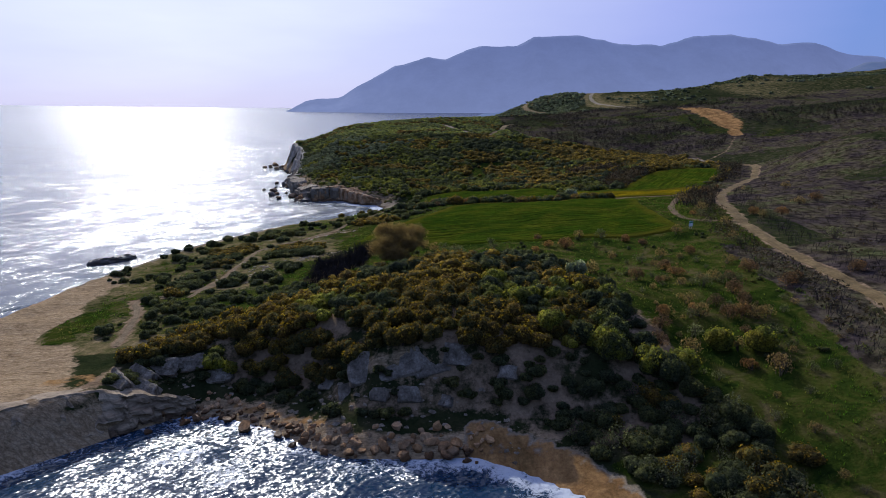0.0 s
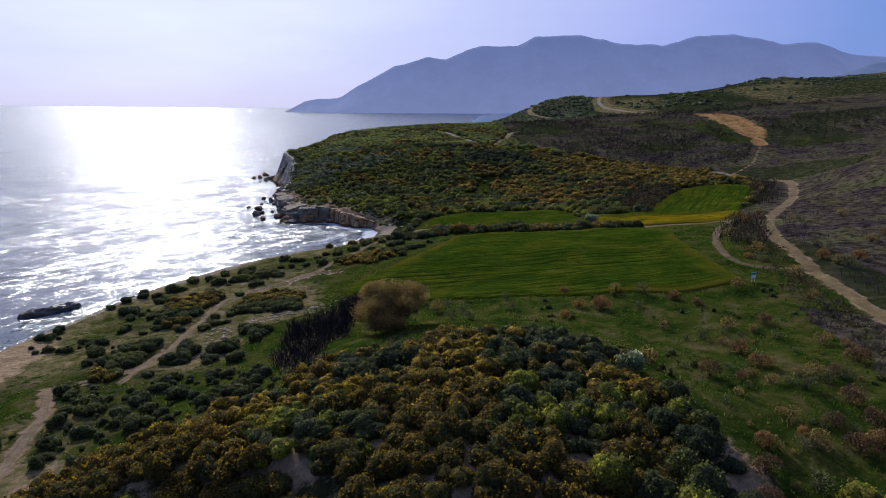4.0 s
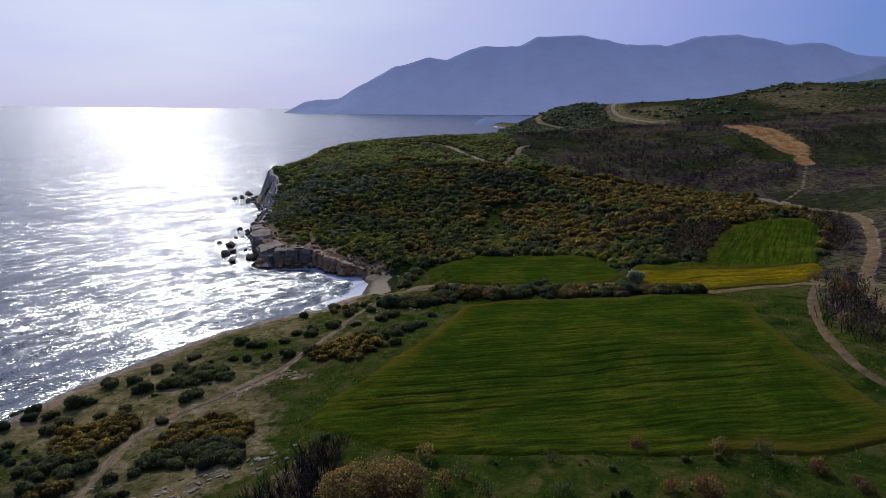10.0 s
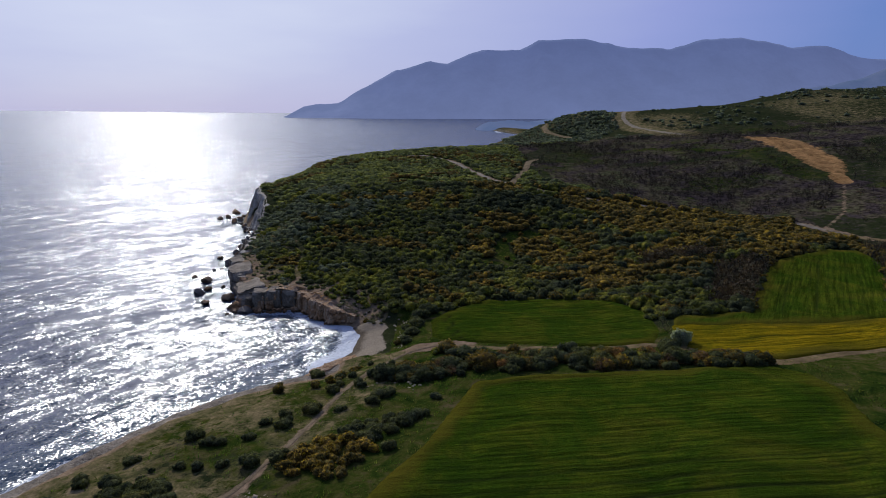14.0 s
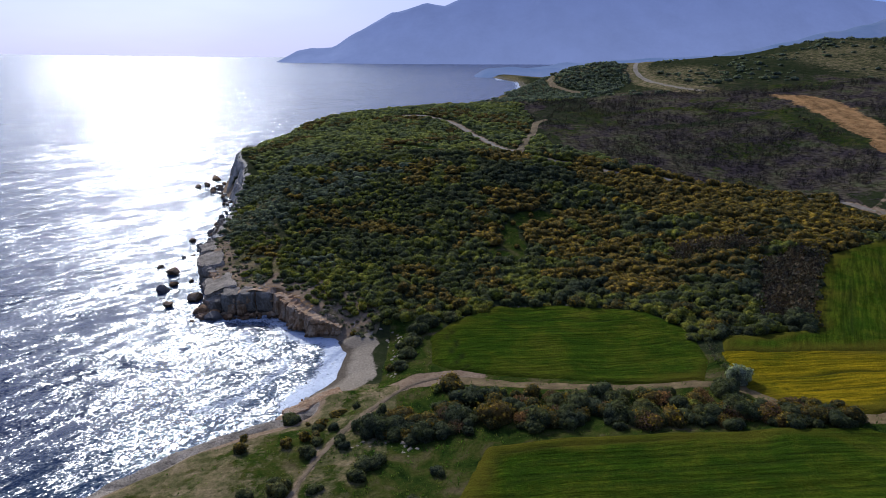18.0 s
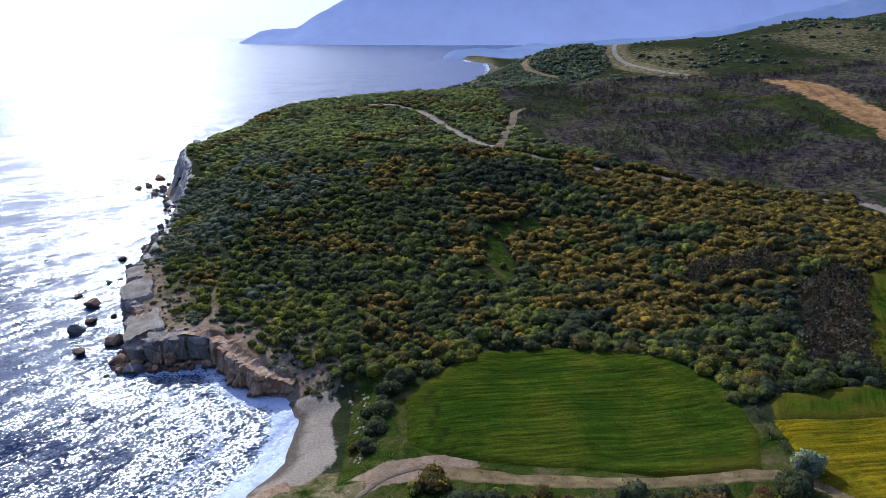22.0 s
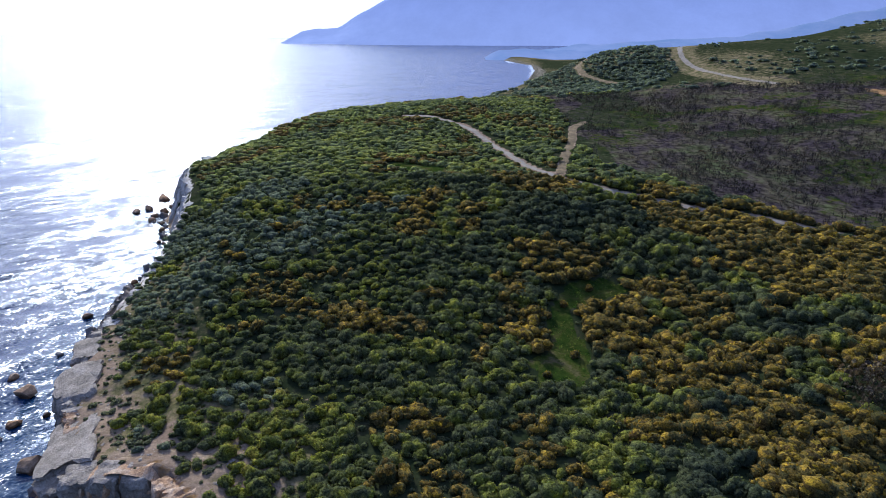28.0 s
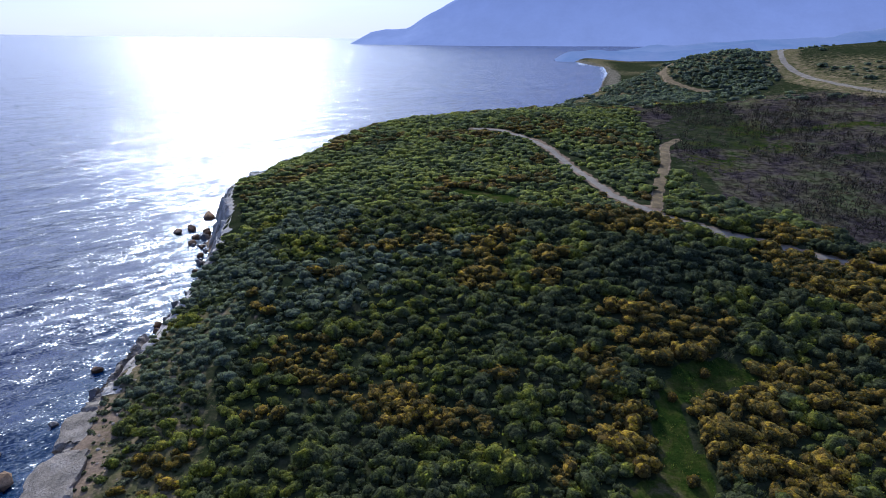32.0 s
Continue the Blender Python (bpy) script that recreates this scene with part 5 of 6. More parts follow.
def crown(seed, blobs, leaves, leaf, flat=0.8, seg=6):
    """A plant's crown of radius about 1: dark twiggy cores, and leaf sprays over them. Returns core and spray corners, four to a face, and each spray's height."""
    rng = np.random.default_rng(seed)
    r = rng.uniform(0.3, 0.56, blobs)
    a, q = rng.uniform(0, 6.28, blobs), np.sqrt(rng.uniform(0.1, 1, blobs)) * 0.62
    c = np.stack([q * np.cos(a), q * np.sin(a), flat * (0.34 + 0.45 * rng.uniform(0, 1, blobs) * (1 - q * 0.8))], 1)
    c[0], r[0] = (0.05, 0, flat * 0.46), 0.66
    core = []
    for (cx, cy, cz), rr in zip(c, r * 0.93):
        ring = []
        for p, low in ((0.12, 0), (0.6, 0), (1.15, 0), (1.75, 1)) if seg < 6 else ((0.12, 0), (0.5, 0), (0.95, 0), (1.4, 0), (1.85, 1)):
            d = rng.uniform(0.86, 1.1, seg) * rr
            ring.append([(cx + d[i] * math.sin(p) * math.cos(t), cy + d[i] * math.sin(p) * math.sin(t), max(-0.08, cz + d[i] * flat * math.cos(p) - low * rr * 0.3)) for i, t in enumerate(np.arange(seg) * 6.2832 / seg + rng.uniform(0, 1))])
        for lo, hi in zip(ring[1:], ring[:-1]):
            core += [[lo[i], lo[(i + 1) % seg], hi[(i + 1) % seg], hi[i]] for i in range(seg)]
    i = rng.choice(blobs, leaves, p=r ** 2 / (r ** 2).sum())
    n = rng.normal(size=(leaves, 3))
    n[:, 2] = np.abs(n[:, 2]) * 1.1 - 0.35
    n /= np.linalg.norm(n, axis=1)[:, None]
    at = c[i] + n * r[i][:, None] * rng.uniform(0.86, 1.14, (leaves, 1)) * np.array([1, 1, flat])
    at[:, 2] = np.maximum(at[:, 2], 0.02)
    face = n + rng.normal(size=(leaves, 3)) * 0.75
    face /= np.linalg.norm(face, axis=1)[:, None]
    e = np.cross(face, rng.normal(size=(leaves, 3)))
    e /= np.linalg.norm(e, axis=1)[:, None]
    g = np.cross(face, e)
    size = leaf * rng.uniform(0.55, 1.35, leaves)
    spray = at[:, None, :] + size[:, None, None] * (QUAD[None, :, :1] * e[:, None] + QUAD[None, :, 1:2] * g[:, None] + QUAD[None, :, 2:] * face[:, None])
    return np.array(core), spray, at[:, 2] / flat


def stems(seed, count, high, thick):
    """Bare stems that fork once, as thin three-sided spikes, four corners to a face."""
    rng = np.random.default_rng(seed)
    out = []

    def spike(a, b, w0, w1):
        for t in (0, 2.09, 4.19):
            p, q = np.array([math.cos(t), math.sin(t), 0]), np.array([math.cos(t + 2.09), math.sin(t + 2.09), 0])
            out.append([a + p * w0, a + q * w0, b + q * w1, b + p * w1])
    for _ in range(count):
        t, lean = rng.uniform(0, 6.28), rng.uniform(0.05, 0.5)
        a = np.array([rng.normal() * 0.15, rng.normal() * 0.15, -0.1])
        b = a + high * rng.uniform(0.35, 0.6) * np.array([math.cos(t) * lean, math.sin(t) * lean, 1])
        spike(a, b, thick, thick * 0.6)
        for _ in range(2):
            t2 = t + rng.normal() * 0.9
            spike(b, b + high * rng.uniform(0.25, 0.5) * np.array([math.cos(t2) * 0.5, math.sin(t2) * 0.5, 1]), thick * 0.6, thick * 0.2)
    return np.array(out)


def weld(quads):
    """Quads with their shared corners joined: points, and the four indices of each face."""
    points, faces = np.unique(np.round(np.asarray(quads, float).reshape(-1, 3), 5), axis=0, return_inverse=True)
    return points, faces.reshape(-1, 4)


def sheets(name, quads, mats, slots=None):
    return mesh(name, *weld(quads), mats, slots, True)


def shrub_kind(name, variants, leafmat, seed, blobs=6, leaves=190, leaf=0.15, flat=0.8, bloom=None, bloom_share=0.5, bare=False):
    """Some variants of one kind of shrub: twigs, with foliage and blossom as parts."""
    made = []
    for i in range(variants):
        core, spray, high = crown(seed + i, blobs, leaves, leaf, flat)
        rng = np.random.default_rng(seed + 50 + i)
        flower = (rng.uniform(0, 1, len(high)) < bloom_share * step(high, 0.45, 0.85)) if bloom else np.zeros(len(high), bool)
        base = stems(seed + i, 9, 1.1, 0.035) if bare else np.concatenate([core, stems(seed + i, 3, 0.5, 0.06)])
        made.append((name, sheets(name, base, [BARK] if bare else [leafmat, BARK], None if bare else np.r_[np.zeros(len(core), int), np.ones(len(base) - len(core), int)]), sheets("foliage", spray[~flower], [leafmat]), sheets("blossom", spray[flower], [bloom]) if flower.any() else None))
    return made


def plant(kind, x, y, size, label, category, group, tall=1.0):
    name, twigs, foliage, blossom = random.choice(kind)
    ob = new(name, twigs)
    ob.matrix_basis = Matrix.LocRotScale((x, y, float(ground(x, y)) - 0.05), Euler((0, 0, random.uniform(0, 6.28))), (size, size * random.uniform(0.85, 1.15), size * tall))
    part("foliage", foliage, ob)
    if blossom:
        part("blossom", blossom, ob, "yellow blossom on the sunlit tips")
    return tagged(ob, label, category, group)


LENTISK_KIND = shrub_kind("evergreen_shrub", 5, LENTISK, 100, 5, 240, 0.056)
GORSE_KIND = shrub_kind("gorse_bush", 5, GORSE, 120, 5, 260, 0.056, 0.9, YELLOW, 0.9)
SCRUB_KIND = shrub_kind("scrub_bush", 5, SCRUB, 140, 5, 240, 0.056, 0.9)
TALL_KIND = shrub_kind("tall_shrub", 4, SCRUB, 240, 9, 700, 0.05, 1.0)
TALL_DARK_KIND = shrub_kind("tall_shrub", 3, LENTISK, 260, 9, 700, 0.05, 1.0)
RUST_KIND = shrub_kind("russet_shrub", 4, RUST, 160, 6, 620, 0.052, 1.0, bare=True)
GREY_KIND = shrub_kind("grey_shrub", 4, GREY, 180, 5, 240, 0.055, 1.1, bare=True)
BUD_KIND = shrub_kind("budding_shrub", 3, BUDS, 200, 6, 320, 0.055, 1.1, bare=True)
PALE_KIND = shrub_kind("blossom_tree", 2, PALE, 220, 6, 300, 0.08, 1.0)

COAST_SHRUBS = [(-77, 180), (-80, 188), (-74, 183), (-71, 184), (-68, 178), (-67, 181), (-69, 188), (-67, 189), (-62, 183), (-67, 197), (-63, 198), (-58, 184), (-72, 170), (-69, 166), (-72, 174), (-70, 170), (-78, 175), (-66, 158), (-66, 156),
                (-61, 154), (-59, 156), (-60, 160), (-61, 166), (-64, 165), (-56, 163), (-53, 153), (-54, 164), (-49, 161), (-48.5, 153), (-47, 156), (-45, 157), (-46, 162), (-49, 178), (-48, 187), (-47, 189), (-55, 194), (-55, 202), (-50, 199), (-47, 200), (-44, 196),
                (-59, 193), (-61, 204), (-56, 210), (-46, 206), (-43, 205), (-48, 216), (-44, 213), (-39, 205), (-34, 204), (-30, 205), (-37, 214), (-33, 223), (-29, 225), (-23, 223), (-26, 241), (-21, 236), (-16, 228), (-44, 165), (-32, 164), (-34, 165)]
COAST_SHRUBS_TWO = [(-37, 150), (-39, 151), (-35, 148), (-36, 146), (-71, 151), (-67, 149), (-59, 145), (-57, 145), (-55, 146), (-55, 139), (-60, 138), (-63, 137), (-57, 134), (-64, 142), (-48, 138), (-47, 136), (-46, 140), (-48, 144), (-41, 136), (-36, 135), (-41, 142),
                    (-39, 142), (-49, 130), (-45, 128), (-44, 129), (-55, 132), (-59, 125), (-52, 108), (-51, 117), (-46, 115), (-42, 111), (-32, 247), (-25, 236), (-20, 234), (-14, 229), (-14, 237), (-9, 234), (-12, 205), (-13, 212), (-8, 217), (-5, 225), (-47, 216), (-42, 213),
                    (-36, 220), (-32, 218), (-28, 223), (-26, 233), (-17, 225)]
GORSE_PATCHES = [[(-61.5, 168), (-65, 177), (-60, 181.5), (-53, 180), (-52.5, 172), (-54.5, 166)], [(-58.5, 157.5), (-57, 162), (-53, 159), (-54.5, 154)], [(-45.5, 167), (-47, 173), (-43, 179), (-34, 177.5), (-33, 171), (-40, 169)],
                 [(-28, 200), (-25.8, 209), (-21.6, 211), (-14, 205), (-19.9, 197)], [(-62, 142), (-60, 142), (-60, 140), (-62, 140)], [(-59, 132), (-54, 131), (-55, 128), (-58, 128)], [(-15, 238), (-6, 238), (-6, 234), (-14, 235)]]
DARK_PATCHES = [[(-46, 163), (-46, 167), (-40, 169), (-33, 171), (-31.5, 166), (-37, 162.5)], [(-64, 163), (-62, 168), (-54, 166), (-54.5, 162.5)], [(-61, 143), (-58, 147), (-53.5, 147), (-55, 137), (-60, 137)], [(-49, 137), (-49, 144), (-45, 141), (-45, 135)], [(-41, 150), (-38, 153), (-34, 150), (-34, 145.5), (-38, 146.5)],
                [(-43, 140), (-40, 144), (-37.5, 143), (-39, 139.5)], [(-57, 192), (-52, 201), (-46, 201), (-43, 196), (-50, 193)], [(-22, 209), (-20, 215), (-8, 219), (-7, 215), (-14, 209)]]
HEDGE = [(-3, 253), (1, 246), (5, 247), (12, 247), (5, 238), (11, 236), (16, 236), (24, 245), (25, 238), (30, 239), (36, 241), (40, 237), (46, 245), (52, 235), (55, 234), (58, 233), (49, 238), (61, 234), (-16, 238), (-12, 239), (-2, 240), (8, 242), (20, 241),
         (33, 236), (44, 238), (-12, 270), (-11, 275), (-13, 266), (-10, 280), (-8, 284)]
RUST_SPOTS = [(24, 160), (25, 149), (29, 148), (44, 152), (47, 149), (21, 142), (46.7, 147.2), (44.0, 151.9), (28.8, 147.4), (43.7, 123.5), (44.2, 117.8), (39.4, 113.0), (35.4, 113.6), (53.5, 135.7), (34.8, 97.4), (40.2, 99.1), (33.4, 93.6), (49.8, 105.7), (44.7, 101.0), (49.3, 101.0), (45.1, 96.3), (47.4, 96.9), (45.5, 91.5), (31.7, 89.2), (42.3, 82.8), (45.9, 82.1), (59.7, 106.7)]
GREY_SPOTS = [(34, 157), (39, 156), (57, 154), (0, 155), (12, 157), (12, 149), (-5, 161), (3, 151), (-2, 153), (1, 146), (36, 148), (4, 142), (58, 157), (36.8, 136.7), (41.4, 130.9), (46.5, 134.1), (46.2, 110.5), (49.5, 113.6), (52.3, 111.6), (56.7, 124.6), (53.3, 96.0), (37.7, 91.3), (48.5, 89.6), (50.5, 95.1), (41.2, 103.4), (28.7, 95.7), (25.8, 91.9), (39.3, 97.0), (35.7, 96.9)]
GOLD_SPOTS = [(28.0, 117.1), (40.6, 97.0), (42.6, 87.6), (48.6, 95.6), (35.9, 86.9), (45.3, 80.3)]
DARK_SPOTS = [(40.3, 88.3), (45.6, 86.5), (30.4, 81.3), (33.0, 82.3), (28.9, 82.4), (24.4, 84.8), (22.9, 86.2), (26.8, 101.3), (28.4, 98.9)]
jitter = lambda a=0.8: random.uniform(-a, a)
for x, y in COAST_SHRUBS + COAST_SHRUBS_TWO:
    plant(LENTISK_KIND, x, y, random.triangular(1.0, 2.5, 1.5), "dark evergreen shrub on the shore meadow", "shrub", "shrubs on the shore meadow", random.uniform(0.75, 1.05))
gorse_clumps = []
for ring in GORSE_PATCHES + DARK_PATCHES:
    for gx in np.arange(min(p[0] for p in ring), max(p[0] for p in ring), 1.9):
        for gy in np.arange(min(p[1] for p in ring), max(p[1] for p in ring), 1.9):
            x, y, size = gx + jitter(0.7), gy + jitter(0.7), random.triangular(1.1, 2.2, 1.5)
            if within(np.array([x]), np.array([y]), ring)[0] and to_line(np.array([x]), np.array([y]), SHORE_PATH)[0][0] > 1.6:
                if ring in GORSE_PATCHES:
                    gorse_clumps.append((x, y, size, random.uniform(0.75, 1.0), random.randrange(8)))
                else:
                    plant(random.choice((LENTISK_KIND, LENTISK_KIND, TALL_DARK_KIND)), x, y, size, "dark evergreen shrub in a clump on the shore meadow", "shrub", "shrubs on the shore meadow", random.uniform(0.75, 1.0))
for x, y in HEDGE:
    plant(random.choice((LENTISK_KIND, LENTISK_KIND, TALL_DARK_KIND, GORSE_KIND)), x, y, random.uniform(2.4, 3.5), "tall dense shrub in the hedge between the fields", "shrub", "hedge between the fields", random.uniform(0.8, 1.0))
    plant(random.choice((LENTISK_KIND, GORSE_KIND, SCRUB_KIND)), x + jitter(3), y + jitter(2), random.uniform(1.3, 2.2), "shrub in the hedge between the fields", "shrub", "hedge between the fields", 0.85)
for i in range(125):
    x = random.uniform(-15, 62)
    plant(random.choice((LENTISK_KIND, TALL_DARK_KIND, GORSE_KIND, GORSE_KIND, RUST_KIND)), x, random.uniform(234, 246) if x < 42 else random.uniform(232.5, 239), random.uniform(1.3, 2.7), "shrub in the hedge between the fields", "shrub", "hedge between the fields", 0.85)
for x, y in RUST_SPOTS:
    plant(RUST_KIND, x, y, random.uniform(1.1, 2.1), "russet shrub with reddish brown leaves on the meadow", "shrub", "russet shrubs", random.uniform(0.9, 1.2))
for x, y in GREY_SPOTS:
    plant(random.choice((GREY_KIND, GREY_KIND, BUD_KIND)), x, y, random.uniform(1.0, 1.8), "thin grey half-bare shrub on the meadow", "shrub", "grey shrubs", random.uniform(1.0, 1.3))
for x, y in GOLD_SPOTS:
    plant(BUD_KIND, x, y, random.uniform(1.3, 2.0), "shrub in yellow-green bud on the grassy slope", "shrub", "budding shrubs", random.uniform(1.0, 1.2))
for x, y in DARK_SPOTS:
    plant(random.choice((TALL_DARK_KIND, TALL_KIND)), x, y, random.uniform(2.2, 3.0), "tall dark shrub standing in the grass behind the beach", "shrub", "tall shrubs on the slope", 1.15)
for x, y, s in [(50, 249, 2.6), (24, 113, 2.2)]:
    plant(PALE_KIND, x, y, s, "small tree in pale blossom beside darker shrubs", "tree", "", 1.2)
for x, y, s in [(53, 273, 1.7), (52, 269, 1.5), (51, 264, 1.4), (50, 259, 1.5), (50, 255, 1.2), (47, 247, 1.5), (32, 368, 1.5), (13, 352, 1.2)]:
    plant(GREY_KIND, x, y, s, "silvery grey shrub at the field's edge", "shrub", "silver shrubs")

for x, y, s in [(19.5, 338, 1.3), (14.5, 350, 1.2), (20, 356, 1.4), (27, 363, 1.5), (13, 331, 1.2), (24, 367, 1.1), (82, 314, 1.2), (71, 312, 1.3)]:
    plant(random.choice((LENTISK_KIND, GORSE_KIND)), x, y, s, "rounded bush standing in the green glade", "bush", "bushes in the glade")
for i in range(46):
    y = random.uniform(105, 250)
    x = float(np.interp(y, [89, 123, 160, 195, 224, 266], [64, 67, 74, 84, 97, 125])) + random.choice((-1, 1, 1)) * random.uniform(4.5, 30) * (0.35 if i % 3 else 1)
    if to_line(np.array([x]), np.array([y]), ROAD)[0][0] > 4 and to_line(np.array([x]), np.array([y]), SIDE_TRACK)[0][0] > 3 and not within(np.array([x]), np.array([y]), FIELD_SOUTH)[0] and not within(np.array([x]), np.array([y]), FIELD_YELLOW)[0]:
        plant(random.choice((RUST_KIND, BUD_KIND, GREY_KIND)), x, y, random.uniform(1.2, 2.3), "scorched shrub with brown leaves beside the dirt road", "shrub", "shrubs along the road", random.uniform(0.9, 1.2))
# the gorse over the cove, and dark shrubs on the slope under it
count = 0
gorse_rest, dark_rest = [], []
for gy in np.arange(78, 128, 2.1):
    for gx in np.arange(-54, 42, 2.1):
        x, y = gx + jitter(1.0), gy + jitter(1.0)
        px, py = np.array([x]), np.array([y])
        off = float(land(px, py)[1][0])
        if off < 5 or (x > 3 and off < 7) or to_line(px, py, SPUR_PATH)[0][0] < 2.5:
            continue
        top = bool(within(px, py, MOUND)[0])
        w = float(waver(px, py, 9, 51)[0])
        if top and random.random() < 0.93:
            k = GORSE_KIND if w + random.uniform(-0.5, 0.5) > -0.22 else random.choice((LENTISK_KIND, SCRUB_KIND, SCRUB_KIND))
            if x > 28 and random.random() < 0.4:
                k = random.choice((GREY_KIND, BUD_KIND, SCRUB_KIND))
            size, tall = random.uniform(1.4, 2.5), random.uniform(0.85, 1.15)
            if y > 106 and k in (GORSE_KIND, LENTISK_KIND, SCRUB_KIND):
                (gorse_rest if k is GORSE_KIND else dark_rest).append((x, y, size, tall, random.randrange(8)))
            else:
                plant(k, x, y, size, "bush in the flowering scrub over the cove" if k is GORSE_KIND else "dark bush in the scrub over the cove", "bush", "scrub over the cove", tall)
        elif not top and y < 100 and -48 < x < 30 and random.random() < (0.97 if w < 0.1 else 0.75) * (0.5 if -14 < x < 4 else 1):
            plant(random.choice((LENTISK_KIND, LENTISK_KIND, TALL_DARK_KIND)), x, y, random.uniform(0.8, 1.8), "dark shrub on the steep slope over the beach", "shrub", "shrubs on the slope", 0.9)
THICKET_BEACH = [(14, 78), (20, 82), (28, 80), (36, 77), (42, 70), (40, 60), (46, 44), (36, 52), (26, 63), (19, 71)]
for i in range(260):
    x, y = random.uniform(13, 47), random.uniform(44, 83)
    if within(np.array([x]), np.array([y]), THICKET_BEACH)[0] and float(land(np.array([x]), np.array([y]))[1][0]) > 6.5:
        plant(random.choice((LENTISK_KIND, LENTISK_KIND, TALL_DARK_KIND, GORSE_KIND, GREY_KIND)), x, y, random.uniform(1.3, 2.3), "dark bush in the thicket behind the beach", "bush", "thicket behind the beach", random.uniform(0.8, 1.1))
for i in range(90):
    x, y = random.uniform(30, 62), random.uniform(58, 132)
    if to_line(np.array([x]), np.array([y]), ROAD)[0][0] > 9 and not within(np.array([x]), np.array([y]), THICKET_BEACH)[0]:
        plant(random.choice((BUD_KIND, GREY_KIND, GREY_KIND)), x, y, random.uniform(0.5, 1.1), "small half-bare shrub on the grassy slope", "shrub", "shrubs behind the beach", 1.1)
for x, y, s in [(27, 101, 2.3), (27, 96, 2.6), (25, 90, 2.8), (29, 87, 2.4), (24, 92, 2.5), (20, 88, 2.4), (28, 106, 1.9), (16, 90, 2.5), (24, 99, 2.2)]:
    plant(random.choice((TALL_KIND, TALL_DARK_KIND, TALL_DARK_KIND)), x, y, s, "tall dark shrub where the scrub meets the grass", "shrub", "tall shrubs by the scrub", 1.15)


# ---- the oak ----
def tree(x, y, high, wide, leaves, leafmat, label, seed):
    rng = np.random.default_rng(seed)
    root = new("oak_tree", None)
    root.matrix_basis = pose(x, y, float(ground(x, y)) - 0.1)
    tips, limbs = [], []

    def limb(a, way, length, w, level):
        b = a + way * length
        limbs.append((a, b, w, w * 0.62))
        if level == 0:
            tips.append(b)
            return
        for i in range(4 if level > 2 else 3):
            t = (way * 0.8 + Vector(rng.normal(size=3)) * 0.75 + Vector((0, 0, 0.12))).normalized()
            limb(a + way * length * rng.uniform(0.7, 1.0), t, length * rng.uniform(0.62, 0.8), w * 0.6, level - 1)
    limb(Vector((0, 0, 0)), Vector((0.04, 0, 1)), high * 0.28, 0.48, 4)
    quads = []
    for a, b, w0, w1 in limbs:
        n = (b - a).normalized()
        e = n.orthogonal().normalized()
        g = n.cross(e)
        for i in range(6):
            t0, t1 = i * 1.0472, (i + 1) * 1.0472
            p, q = e * math.cos(t0) + g * math.sin(t0), e * math.cos(t1) + g * math.sin(t1)
            quads.append([a + p * w0, a + q * w0, b + q * w1, b + p * w1])
    part("trunk", sheets("trunk", quads, [BARK]), root)
    at = np.array([tips[i] for i in rng.integers(0, len(tips), leaves)]) + rng.normal(size=(leaves, 3)) * 0.42
    span = np.abs(at[:, :2]).max()
    at *= np.array([wide / span, wide / span, high / at[:, 2].max()])
    q = (at - np.array([0, 0, 0.5 * high])) / np.array([wide, wide, 0.5 * high]) * np.array([1.35, 1.35, 1.15])
    far = np.linalg.norm(q, axis=1)
    q *= (np.minimum(far, 0.93 + 0.09 * np.sin(q[:, 0] * 9) * np.sin(q[:, 1] * 9 + 1) + rng.uniform(-0.06, 0.04, leaves)) / far)[:, None]
    at = q * np.array([wide, wide, 0.5 * high]) + np.array([0, 0, 0.5 * high])
    at[:, 2] = np.maximum(at[:, 2], high * 0.14)
    face = rng.normal(size=(leaves, 3))
    face /= np.linalg.norm(face, axis=1)[:, None]
    e = np.cross(face, rng.normal(size=(leaves, 3)))
    e /= np.linalg.norm(e, axis=1)[:, None]
    g = np.cross(face, e)
    size = rng.uniform(0.055, 0.12, leaves)
    spray = at[:, None, :] + size[:, None, None] * (QUAD[None, :, :1] * e[:, None] + QUAD[None, :, 1:2] * g[:, None])
    twigs, tip = [], at[rng.choice(leaves, 2600, replace=False)]
    for b in tip:
        a = b * np.array([0.72, 0.72, 0.8]) + rng.normal(size=3) * 0.25 + np.array([0, 0, 0.5])
        w = np.cross(b - a, rng.normal(size=3))
        w *= 0.022 / (np.linalg.norm(w) + 1e-6)
        twigs.append([a - w, a + w, b + 0.3 * w, b - 0.3 * w])
    part("twigs", sheets("twigs", twigs, [BARK]), root)
    part("crown", sheets("crown", spray, [leafmat]), root, "crown of olive-brown spring buds")
    return tagged(root, label, "tree")


tree(-9.5, 141, 9.2, 8.4, 52000, BUDS, "round spreading oak with olive-brown budding crown on the meadow", 5)

